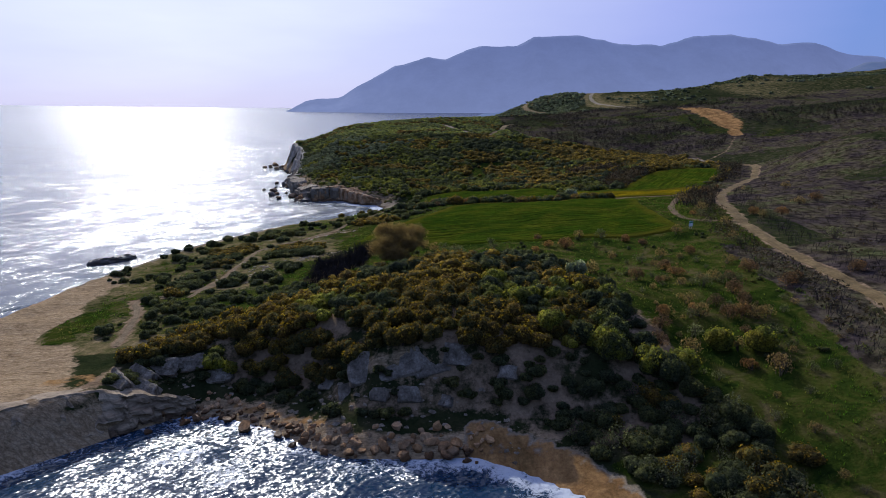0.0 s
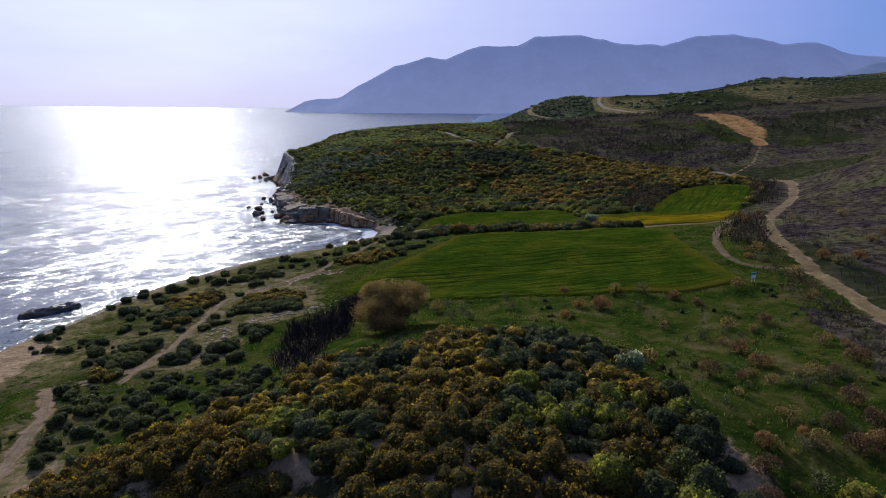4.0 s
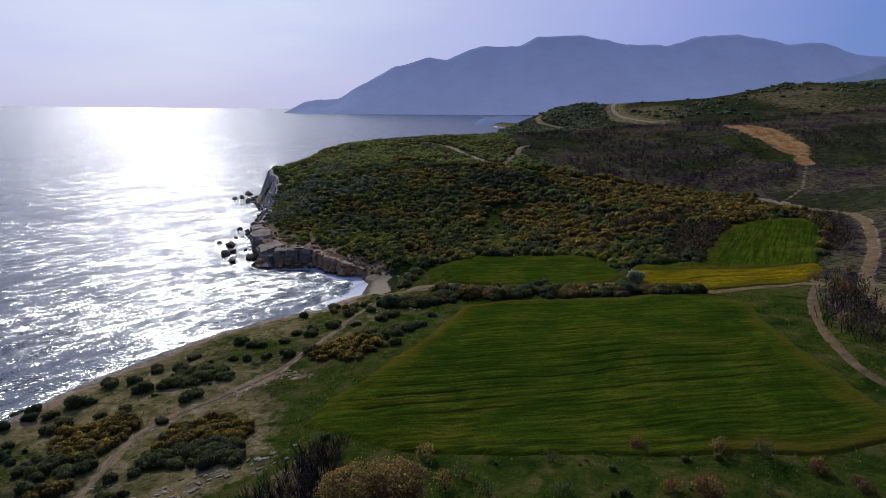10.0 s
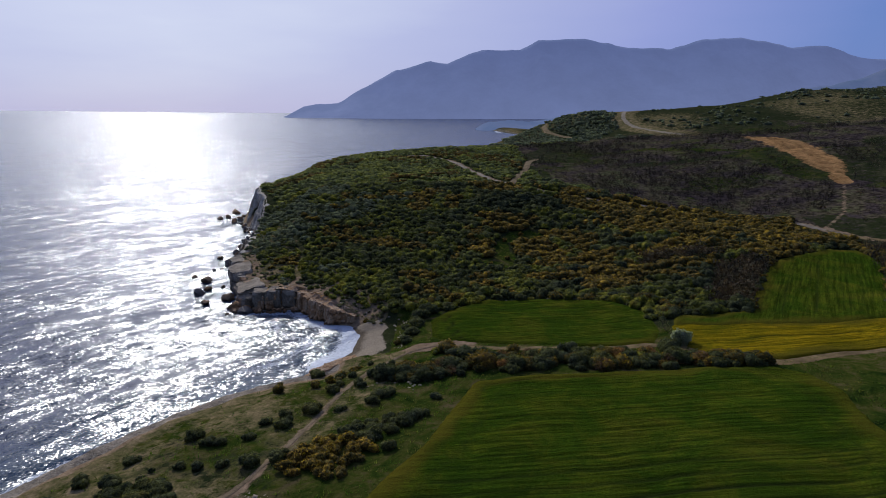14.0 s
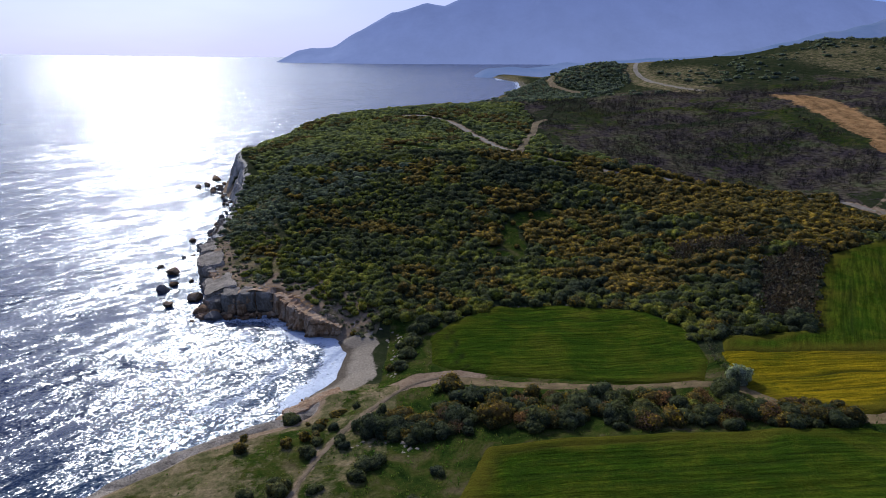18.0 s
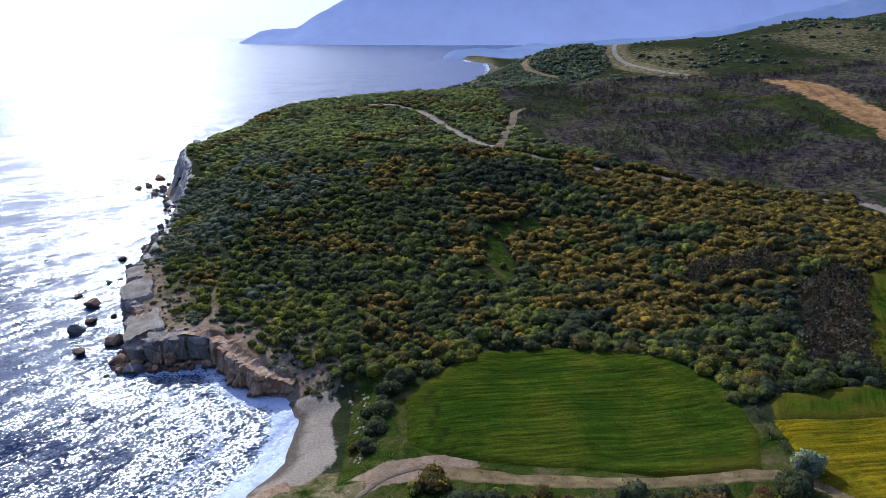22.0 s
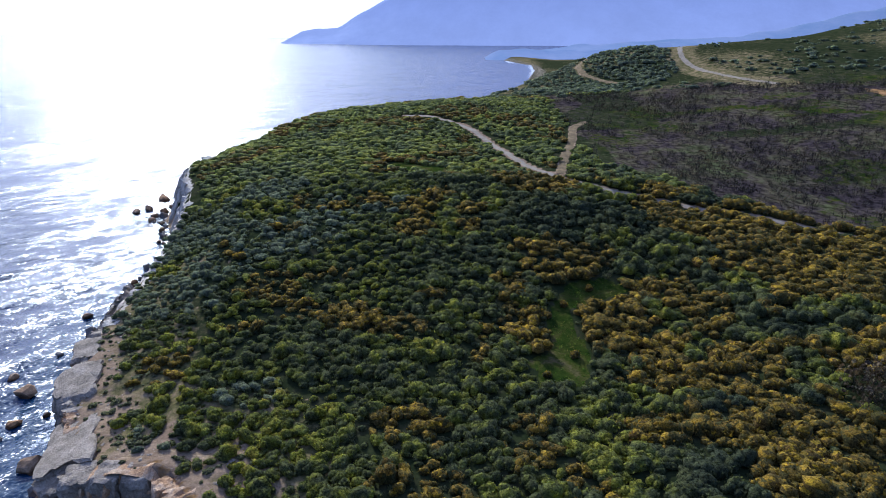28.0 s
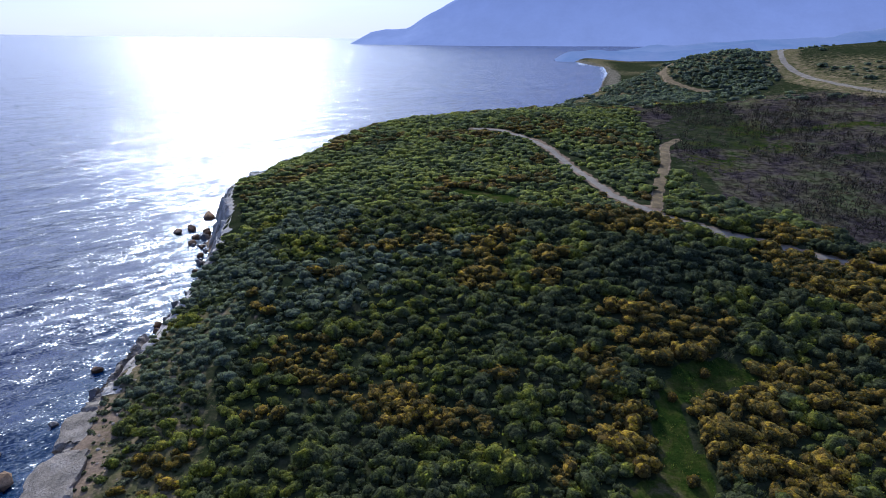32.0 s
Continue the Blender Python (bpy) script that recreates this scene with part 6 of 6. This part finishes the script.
# ---- scrub in masses ----
def mass(name, kinds, spots, mats, label, category):
    """Many plants as one body: each spot is x, y, size, height and which kind."""
    spots = np.array(spots)
    points, quads, slots, count = [], [], [], 0
    for i, (faces, slot) in enumerate(kinds):
        s = spots[spots[:, 4] == i]
        if not len(s):
            continue
        p, q = weld(faces)
        t = np.random.default_rng(7).uniform(0, 6.28, len(s))
        c, n = np.cos(t)[:, None] * s[:, 2, None], np.sin(t)[:, None] * s[:, 2, None]
        long = np.random.default_rng(8).uniform(0.75, 1.3, len(s))[:, None]
        x = (p[None, :, 0] * c * long - p[None, :, 1] * n / long) + s[:, 0, None]
        y = (p[None, :, 0] * n * long + p[None, :, 1] * c / long) + s[:, 1, None]
        z = p[None, :, 2] * (s[:, 2] * s[:, 3])[:, None] + ground(s[:, 0], s[:, 1])[:, None] - 0.06
        points.append(np.stack([x, y, z], -1).reshape(-1, 3))
        quads.append((q[None] + count + len(p) * np.arange(len(s))[:, None, None]).reshape(-1, 4))
        slots.append(np.tile(slot, len(s)))
        count += len(p) * len(s)
    return tagged(new(name, mesh(name, np.concatenate(points), np.concatenate(quads), mats, np.concatenate(slots), True)), label, category, kind="stuff")


def mass_kinds(n, seed, blobs, leaves, leaf, flat=0.8, bloom=0.0, seg=6):
    out = []
    for i in range(n):
        core, spray, high = crown(seed + i, blobs, leaves, leaf, flat, seg)
        rng = np.random.default_rng(seed + i)
        slot = np.where(rng.uniform(0, 1, len(high)) < bloom * step(high, 0.35, 0.8), 2, 1)
        body = np.where(rng.uniform(0, 1, len(core)) < 0.7 * bloom * step(core.mean(1)[:, 2], 0.4, 0.8), 2, 0)
        out.append((np.concatenate([core, spray]), np.r_[body, slot]))
    return out


def scatter(box, pace, keep, seed, small, large, kinds, tall=(0.8, 1.05)):
    rng = np.random.default_rng(seed)
    X, Y = np.meshgrid(np.arange(box[0], box[2], pace), np.arange(box[1], box[3], pace))
    x, y = (X + rng.uniform(-0.45, 0.45, X.shape) * pace).ravel(), (Y + rng.uniform(-0.45, 0.45, Y.shape) * pace).ravel()
    ok = rng.uniform(0, 1, len(x)) < keep(x, y)
    x, y = x[ok], y[ok]
    size = small + (large - small) * rng.uniform(0, 1, len(x)) ** 1.6
    return np.stack([x, y, size, rng.uniform(*tall, len(x)), rng.integers(0, kinds, len(x))], 1)


def open_scrub(x, y):
    """How thickly scrub covers the headland."""
    shore = land(x, y)[1]
    m = cover(x, y, shore)
    k = 0.96 * ((shore > 2.5) & (m["burnt"] < 0.3) & ((y > 286) | (x > 44) & (y > 268)))
    k *= np.where((y < 420) & (x < -20), 0.03 + 0.97 * step(shore + 5 * (x > -50) + 7 * waver(x, y, 9, 66) + 0.25 * np.clip(y - 325, 0, 80), 7, 18), 1)
    for ring in (FIELD_NORTH, FIELD_EAST, FIELD_YELLOW):
        k *= ~within(x, y, ring)
    for line, half in ((HEAD_TRACK, 2.9), (HEAD_TRACK[:7], 3.6), (HEAD_SPUR, 2.8), (GLADE_TWO, 3.2), (CLIFF_PATH[:-1], 0.8), (CLIFF_PATH_TWO, 0.8), (GLADE_EAST, 2.2), (ROAD, 8)):
        k *= to_line(x, y, line)[0] > half
    k *= ~within(x, y, THICKET) & ~within(x, y, DARK_BAND) & ~within(x, y, GLADE_RING) & ~(to_line(x, y, GLADE_RING, True)[0] < 0.9)
    k *= ~((x < -13) & (y < 284)) & (x < 152)
    k *= ~((y > 428) & (y < 500) & (x < -70) & (shore < 11 + 1.5 * waver(x, y, 6, 65)))
    return k


def patchy(x, y):
    return waver(x, y, 26, 61) + 0.6 * waver(x, y, 9, 62)


NEAR_N, FAR_N = 8, 6
near_spots = scatter((-115, 268, 152, 425), 2.2, open_scrub, 71, 1.1, 2.6, NEAR_N, (0.6, 1.05))
near_spots[:, 2] *= (1 + 0.35 * np.clip(waver(near_spots[:, 0], near_spots[:, 1], 7, 76), 0, 1)) * (0.82 + 0.30 * step(near_spots[:, 0] + 25 * waver(near_spots[:, 0], near_spots[:, 1], 21, 69), -60, 30))
far_spots = scatter((-130, 425, 152, 600), 2.9, open_scrub, 72, 1.5, 3.1, FAR_N, (0.55, 0.85))
# the bushes nearest to the way stand by themselves
first = (near_spots[:, 1] < 310) & (np.abs(near_spots[:, 0] - 8) < 62)
for x, y, s, tall, _ in near_spots[first][:190]:
    w = float(patchy(np.array([x]), np.array([y]))[0])
    k = GORSE_KIND if random.random() < 0.26 + 0.42 * w + 0.004 * x else (LENTISK_KIND if random.random() < 0.15 else SCRUB_KIND)
    plant(k, x, y, s, {"gorse_bush": "gorse bush flecked with yellow in dense scrub", "evergreen_shrub": "dark evergreen shrub in dense scrub", "scrub_bush": "olive green bush in dense scrub"}[k[0][0]], "bush", "bushes on the headland", tall)
rest = np.vstack([near_spots[~first], near_spots[first][190:]])
w = patchy(rest[:, 0], rest[:, 1])
dice = np.random.default_rng(73).uniform(0, 1, (2, len(rest)))
clump = waver(rest[:, 0], rest[:, 1], 15, 63) + 0.55 * waver(rest[:, 0], rest[:, 1], 7, 67)
gorse = clump + 0.3 * w + 0.007 * rest[:, 0] + 0.22 * dice[0] > 0.44
# darker kinds eastward, paler westward: partly the backlight's falloff put into leaf colour
shade = waver(rest[:, 0], rest[:, 1], 18, 70) + 0.5 * waver(rest[:, 0], rest[:, 1], 8, 71) + 0.009 * rest[:, 0] + 0.3 * dice[1]
dark = (shade > 0.78) & ~gorse
grey = ~gorse & ~dark & (0.9 * waver(rest[:, 0], rest[:, 1], 19, 64) + 0.4 * dice[0] - 0.015 * rest[:, 0] > 1.0)
mass("gorse_scrub", mass_kinds(NEAR_N, 300, 4, 66, 0.07, 0.9, 0.75, 5), np.vstack([rest[gorse], gorse_rest]), [GORSE, GORSE, YELLOW], "dense low scrub of gorse in yellow blossom", "scrub")
mass("dark_scrub", mass_kinds(NEAR_N, 320, 4, 80, 0.064, 0.9, 0, 5), np.vstack([rest[dark], dark_rest]), [LENTISK, LENTISK], "dense dark green evergreen scrub", "scrub")
mass("olive_scrub", mass_kinds(NEAR_N, 340, 4, 76, 0.066, 0.9, 0, 5), rest[~gorse & ~dark & ~grey], [SCRUB, SCRUB], "dense olive green scrub on the headland", "scrub")
mass("grey_scrub", mass_kinds(NEAR_N, 350, 4, 90, 0.06, 0.75, 0, 5), rest[grey], [HAZED_GREY, HAZED_GREY], "low grey-green scrub towards the cliff", "scrub")
# low growth that closes the gaps between the bushes, dark-leaved for the shadow there
low = scatter((-110, 286, 140, 440), 2.1, lambda x, y: 0.8 * open_scrub(x, y), 75, 0.7, 1.4, NEAR_N, (0.5, 0.9))
mass("undergrowth", mass_kinds(NEAR_N, 370, 1, 10, 0.15, 0.8, 0, 5), low, [LENTISK, LENTISK], "low green undergrowth between the bushes", "scrub")
w = patchy(far_spots[:, 0], far_spots[:, 1])
far_pick = np.random.default_rng(74).uniform(0, 1, len(far_spots)) < 0.6
mass("far_gorse_scrub", mass_kinds(FAR_N, 360, 3, 20, 0.10, 0.7, 0.3, 4), far_spots[(w > 0.3) & far_pick], [GORSE, GORSE, YELLOW], "gorse scrub on the crown of the headland", "scrub")
mass("far_olive_scrub", mass_kinds(FAR_N, 380, 3, 20, 0.10, 0.7, 0, 4), far_spots[~((w > 0.3) & far_pick)], [HAZED_SCRUB, HAZED_SCRUB], "low green scrub on the crown of the headland", "scrub")


def shore_meadow(x, y):
    shore = land(x, y)[1]
    k = (shore > 4) * (to_line(x, y, SHORE_PATH)[0] > 1.8) * (to_line(x, y, SPUR_PATH)[0] > 2) * ~within(x, y, FIELD_SOUTH) * ~within(x, y, MOUND) * (x < -14)
    k = k * ~((x < -60) & (y < 145))
    thin = (y > 128) & (y < 236)
    return k * step(waver(x, y, 13, 87) + 0.5 * waver(x, y, 5, 88) + 0.35 * (y < 128) - 0.5 * thin, -0.15, 0.35) * ~within(x, y, STONY) * ~within(x, y, GROVE) * np.where(thin & (x > -50), 0.25, 1)


spots = scatter((-85, 104, -10, 250), 2.4, shore_meadow, 89, 0.5, 1.8, NEAR_N, (0.8, 1.2))
w = waver(spots[:, 0], spots[:, 1], 15, 90)
mass("shore_scrub", mass_kinds(NEAR_N, 460, 4, 130, 0.06, 0.85, 0, 5), spots[w <= 0.12], [LENTISK, LENTISK], "low dark scrub in clumps on the shore meadow", "scrub")
mass("shore_gorse", mass_kinds(NEAR_N, 480, 4, 130, 0.06, 0.85, 0.7, 5), np.vstack([spots[w > 0.12], gorse_clumps]), [GORSE, GORSE, YELLOW], "low gorse in clumps on the shore meadow", "scrub")


def burnt_ground(x, y):
    shore = land(x, y)[1]
    k = cover(x, y, shore)["burnt"] * (shore > 8)
    for line, half in ((ROAD, 4.2), (HEAD_TRACK, 3), (HEAD_SPUR, 3), (SIDE_TRACK, 2.5), (FARM_TRACK, 2), (QUARRY_TRACK, 4)):
        k = k * (to_line(x, y, line)[0] > half)
    for ring in (FIELD_SOUTH, FIELD_EAST, FIELD_YELLOW, QUARRY):
        k = k * ~within(x, y, ring)
    return k * (0.35 + 0.65 * step(waver(x, y, 22, 81) + 0.5 * waver(x, y, 8, 82), -0.5, 0.5))


EMBER = leafy("scorched_leaves", ((0.38, (0.024, 0.018, 0.018)), (0.5, (0.042, 0.031, 0.026)), (0.62, (0.10, 0.062, 0.036))), 0.4, 0.15, 0.02)
burnt_n = 5
spots = scatter((62, 40, 260, 600), 4.8, lambda x, y: 0.75 * burnt_ground(x, y), 91, 0.7, 2.0, burnt_n, (0.6, 1.1))
thicket = scatter((58, 274, 104, 330), 1.7, lambda x, y: (within(x, y, THICKET) | within(x, y, DARK_BAND)) * 1.0, 92, 1.6, 3.0, burnt_n, (0.9, 1.3))
verge = scatter((44, 40, 110, 240), 2.4, lambda x, y: (np.abs(to_line(x, y, ROAD)[0] - 6.5) < 3.2) * (x < to_line(x, y, ROAD)[1][0]) * (to_line(x, y, SIDE_TRACK)[0] > 2.4) * (y < 235) * 0.95, 93, 0.9, 2.3, burnt_n, (0.6, 1.0))
grove = scatter((-34, 112, -10, 170), 0.78, lambda x, y: within(x, y, GROVE) * np.where(y > 137, 0.95, 0.6) * step(waver(x, y, 6, 68), -0.9, -0.1), 96, 1.6, 3.4, 5)
litter = scatter((-34, 112, -10, 170), 1.1, lambda x, y: 0.9 * within(x, y, GROVE), 106, 0.5, 1.1, burnt_n, (0.4, 0.8))
dead = scatter((-22, 112, 4, 130), 1.2, lambda x, y: within(x, y, [(-19, 117), (-17, 123), (-4, 127), (2, 126), (-4, 121)]) * 0.7, 107, 1.2, 2.4, 5)
mass("burnt_scrub", [(np.concatenate([crown(400 + i, 3, 27, 0.11, 1.0, 4)[1], stems(410 + i, 1, 0.9, 0.03)]), np.zeros(36, int)) for i in range(burnt_n)], np.vstack([spots, thicket, verge, litter]), [EMBER, EMBER], "scorched brown and black scrub after a fire", "scrub")
stick = [(stems(500 + i, 2, 1.0, 0.024), np.zeros(18, int)) for i in range(5)]
spots = scatter((62, 40, 260, 620), 4.0, lambda x, y: 0.8 * burnt_ground(x, y), 94, 1.2, 2.6, 5)
verge = scatter((44, 40, 110, 245), 2.0, lambda x, y: (np.abs(to_line(x, y, ROAD)[0] - 7) < 4) * (to_line(x, y, SIDE_TRACK)[0] > 2) * 0.8, 95, 1.2, 2.6, 5)
spinney = scatter((70, 180, 160, 335), 1.9, lambda x, y: (within(x, y, [(113, 266), (133, 288), (150, 322), (154, 345), (146, 340), (128, 300)]) | within(x, y, [(72, 184), (79, 186), (95, 222), (100, 230), (92, 234), (80, 216), (72, 198)])) * 0.6, 105, 2.6, 4.8, 5)
mass("burnt_trees", [(np.concatenate([stick[i][0], crown(430 + i, 3, 16, 0.10, 0.9, 5)[1] * np.array([0.42, 0.42, 0.75]) + np.array([0, 0, 0.35])]), np.r_[np.zeros(18, int), np.ones(16, int)]) for i in range(5)], spinney, [CHAR, EMBER], "black burnt trees with scorched twigs beside the road", "trees")
twig = [(stems(540 + i, 6, 1.0, 0.02), np.zeros(54, int)) for i in range(5)]
mass("burnt_grove", twig, np.vstack([grove, dead]), [CHAR], "thicket of thin burnt black stems beside the oak", "stems")
mass("charred_stems", stick, np.vstack([spots, verge]), [CHAR], "bare black stems of burnt shrubs", "stems")

BURNT_CORE = [(92, 488), (118, 500), (146, 535), (182, 534), (184, 490), (186, 455), (183, 414), (160, 390), (120, 398), (98, 425), (88, 452)]
CREST = [(52, 512), (72, 516), (104, 540), (130, 582), (160, 566), (188, 548), (232, 552), (276, 560), (318, 580)]


def black_thicket(x, y):
    k = within(x, y, BURNT_CORE) * step(waver(x, y, 19, 111) + 0.6 * waver(x, y, 7, 112), -0.45, 0.25)
    k = np.maximum(k, (to_line(x, y, CREST)[0] < 9 + 5 * waver(x, y, 14, 113)) * 0.8)
    k = np.maximum(k, ((y > 425) & (y < 590) & (x > 48) & (x < 130)) * step(waver(x, y * 2.2, 26, 114) + 0.5 * waver(x, y, 8, 115), 0.15, 0.5))
    k = np.maximum(k, ((x > 215) & (x < 330) & (y > 400) & (y < 560)) * 0.7 * step(waver(x, y, 30, 116), -0.4, 0.3))
    return k * burnt_ground(x, y) ** 0.3 * (land(x, y)[1] > 30)


spots = scatter((46, 385, 330, 600), 2.7, black_thicket, 117, 1.4, 3.0, 5, (0.8, 1.3))
mass("burnt_thicket", [(np.concatenate([stems(550 + i, 3, 1.0, 0.028), crown(560 + i, 3, 22, 0.11, 1.1, 4)[1] * np.array([0.7, 0.7, 0.85])]), np.r_[np.zeros(27, int), np.ones(22, int)]) for i in range(5)], spots, [CHAR, EMBER], "dense thickets of black burnt shrubs on the slope", "scrub")
spike = [(stems(520 + i, 1, 1.0, 0.035)[:6], np.zeros(6, int)) for i in range(5)]
spots = scatter((50, 395, 240, 640), 3.4, lambda x, y: 0.85 * burnt_ground(x, y), 106, 1.3, 3.0, 5)
mass("burnt_stems", spike, spots, [CHAR], "thin black stems standing on the burnt slope", "stems")

# far slopes, the bluish haze put into their leaf colour
spots = scatter((-60, 590, 560, 1100), 7.5, lambda x, y: 0.9 * step(waver(x, y, 70, 83) + 0.6 * waver(x, y, 25, 84), -0.5, 0.7) * (land(x, y)[1] > 30) * (to_line(x, y, FAR_TRACK)[0] > 8), 97, 2.0, 4.6, FAR_N, (0.45, 0.8))
knoll = scatter((30, 615, 160, 765), 3.6, lambda x, y: within(x, y, KNOLL) * (to_line(x, y, FAR_TRACK)[0] > 7) * (to_line(x, y, FAR_TRACK_TWO)[0] > 4) * 0.9, 107, 1.8, 3.6, FAR_N, (0.6, 0.9))
spots = np.vstack([spots[~within(spots[:, 0], spots[:, 1], KNOLL) & (to_line(spots[:, 0], spots[:, 1], FAR_TRACK)[0] > 12)], knoll])
mass("far_scrub", mass_kinds(FAR_N, 420, 3, 12, 0.16, 0.7, 0, 5), spots, [HAZED_GREY, HAZED_GREY], "dark scrub dotted over the far slopes", "scrub")
spots = scatter((-90, 284, -20, 372), 1.5, lambda x, y: (land(x, y)[1] > 2.5) * (land(x, y)[1] < 18) * (to_line(x, y, CLIFF_PATH)[0] > 1.2) * 0.6, 98, 0.3, 1.1, NEAR_N, (0.6, 0.9))
mass("cliff_top_scrub", mass_kinds(NEAR_N, 440, 4, 46, 0.2, 0.7, 0, 5), spots, [GREY, GREY], "small grey cushion plants on the bare cliff top", "scrub")


# ---- grass and stones ----
def tuft(seed):
    rng = np.random.default_rng(seed)
    out = []
    for _ in range(5):
        t, b = rng.uniform(0, 6.28), rng.uniform(0, 6.28)
        d, e = np.array([math.cos(t), math.sin(t), 0]), np.array([math.cos(b), math.sin(b), 0])
        a = e * rng.uniform(0, 0.7)
        tip = a + e * rng.uniform(0.1, 0.5) + np.array([0, 0, rng.uniform(0.5, 1.0)])
        out.append([a - d * 0.16, a + d * 0.16, tip + d * 0.03, tip - d * 0.03])
    return np.array(out), np.zeros(5, int)


def turf(x, y):
    shore = land(x, y)[1]
    m = cover(x, y, shore)
    k = m["grass"] * (m["dirt"] < 0.4) * (m["sand"] < 0.3) * (m["rock"] < 0.25) * (shore > 5)
    for ring in (FIELD_SOUTH, FIELD_NORTH, FIELD_EAST, FIELD_YELLOW):
        k = k * ~within(x, y, ring)
    return k * (0.3 + 0.7 * step(waver(x, y, 6, 85), -0.4, 0.5))


tufts = [tuft(600 + i) for i in range(6)]
spots = np.vstack([scatter((-80, 60, 75, 262), 0.85, turf, 99, 0.22, 0.6, 6), scatter((-20, 258, 60, 380), 1.0, turf, 100, 0.22, 0.5, 6)])
mass("grass", tufts, spots, [TURF], "rough spring grass in tufts", "grass")
pebble = []
for i in range(4):
    rng = np.random.default_rng(700 + i)
    p = np.array([[-1, -1, 0], [1, -1, 0], [1, 1, 0], [-1, 1, 0], [-0.7, -0.7, 0.7], [0.7, -0.6, 0.8], [0.6, 0.7, 0.6], [-0.7, 0.6, 0.75]]) * rng.uniform(0.6, 1.1, (8, 3))
    pebble.append((p[[[0, 1, 5, 4], [1, 2, 6, 5], [2, 3, 7, 6], [3, 0, 4, 7], [4, 5, 6, 7]]], np.zeros(5, int)))
rubble = lambda x, y: (land(x, y)[1] > 0.5) * np.clip(1.0 * within(x, y, STONY) * step(waver(x, y, 4, 74), -0.4, 0.5) + 0.8 * trail(x, y, [(-40, 190), (-33, 195), (-27, 193)], 1.5) + 0.25 * trail(x, y, SHORE_PATH[2:9], 3) + 0.6 * trail(x, y, [(-14, 240), (-18, 236), (-10, 232)], 2) + 0.7 * trail(x, y, FIELD_NORTH[2:7], 1.0) + 0.8 * (1 - step(land(x, y)[1], 8, 11)) * (y < 90) * (x > -44) * (x < 10)
                                                            + 0.35 * (1 - step(land(x, y)[1], 6, 16)) * (y > 288) * (y < 372) + 0.8 * trail(x, y, [(-15, 262), (-15, 282), (-22, 288)], 1.5), 0, 1)
spots = np.vstack([scatter((-90, 70, 62, 380), 0.9, lambda x, y: 0.55 * rubble(x, y), 101, 0.1, 0.5, 4, (0.5, 1.0))])
mass("stones", pebble, spots, [ROCK], "pale broken stones lying on the ground", "stones")

def weedy(x, y):
    return turf(x, y) * (x > -14) * (y < 170) * step(waver(x, y, 10, 86), -0.1, 0.8)


spots = scatter((-14, 84, 66, 168), 1.6, lambda x, y: 0.6 * weedy(x, y), 103, 0.22, 0.85, NEAR_N, (0.7, 1.3))
mass("meadow_weeds", mass_kinds(NEAR_N, 500, 2, 22, 0.2, 0.9, 0, 4), spots, [LENTISK, LENTISK], "small weeds and seedlings dotted over the meadow", "weeds")

# ---- the sign at the field's corner ----
post = bmesh.new()
for dx in (-0.35, 0.35):
    bmesh.ops.create_cone(post, cap_ends=True, segments=10, radius1=0.04, radius2=0.04, depth=2.2, matrix=Matrix.Translation((dx, 0, 1.1)))
me = bpy.data.meshes.new("signboard")
post.to_mesh(me), post.free()
STEEL = two_scales("galvanised_steel", 2.0, 12.0, ((0.3, (0.35, 0.36, 0.37)), (0.7, (0.5, 0.5, 0.5))), 0.15, 0.5, 0.5, 0.1, 0.01)
WHITE = two_scales("white_sign_paint", 2.0, 9.0, ((0.3, (0.66, 0.68, 0.68)), (0.7, (0.8, 0.8, 0.79))), 0.08, 0.5, 0.4, 0.05, 0.01)
GREEN = two_scales("green_sign_paint", 2.0, 9.0, ((0.3, (0.02, 0.16, 0.08)), (0.7, (0.03, 0.22, 0.11))), 0.08, 0.5, 0.4, 0.05, 0.01)
me.materials.append(STEEL)
sign = new("signboard", me)
sign.matrix_basis = pose(61.5, 157, float(ground(61.5, 157)) - 0.2, 0, 0, 15)
for name, w, h, z, mat, y in (("panel", 1.1, 1.3, 1.6, WHITE, -0.06), ("panel", 1.0, 0.45, 1.95, GREEN, -0.10)):
    bm = bmesh.new()
    bmesh.ops.create_cube(bm, size=1, matrix=Matrix.LocRotScale((0, y, z), None, (w, 0.03, h)))
    bmesh.ops.bevel(bm, geom=bm.edges[:], offset=0.01, segments=1, affect="EDGES")
    me = bpy.data.meshes.new(name)
    bm.to_mesh(me), bm.free()
    me.materials.append(mat)
    part(name, me, sign)
tagged(sign, "white and green notice board on two posts at the field's corner", "sign")
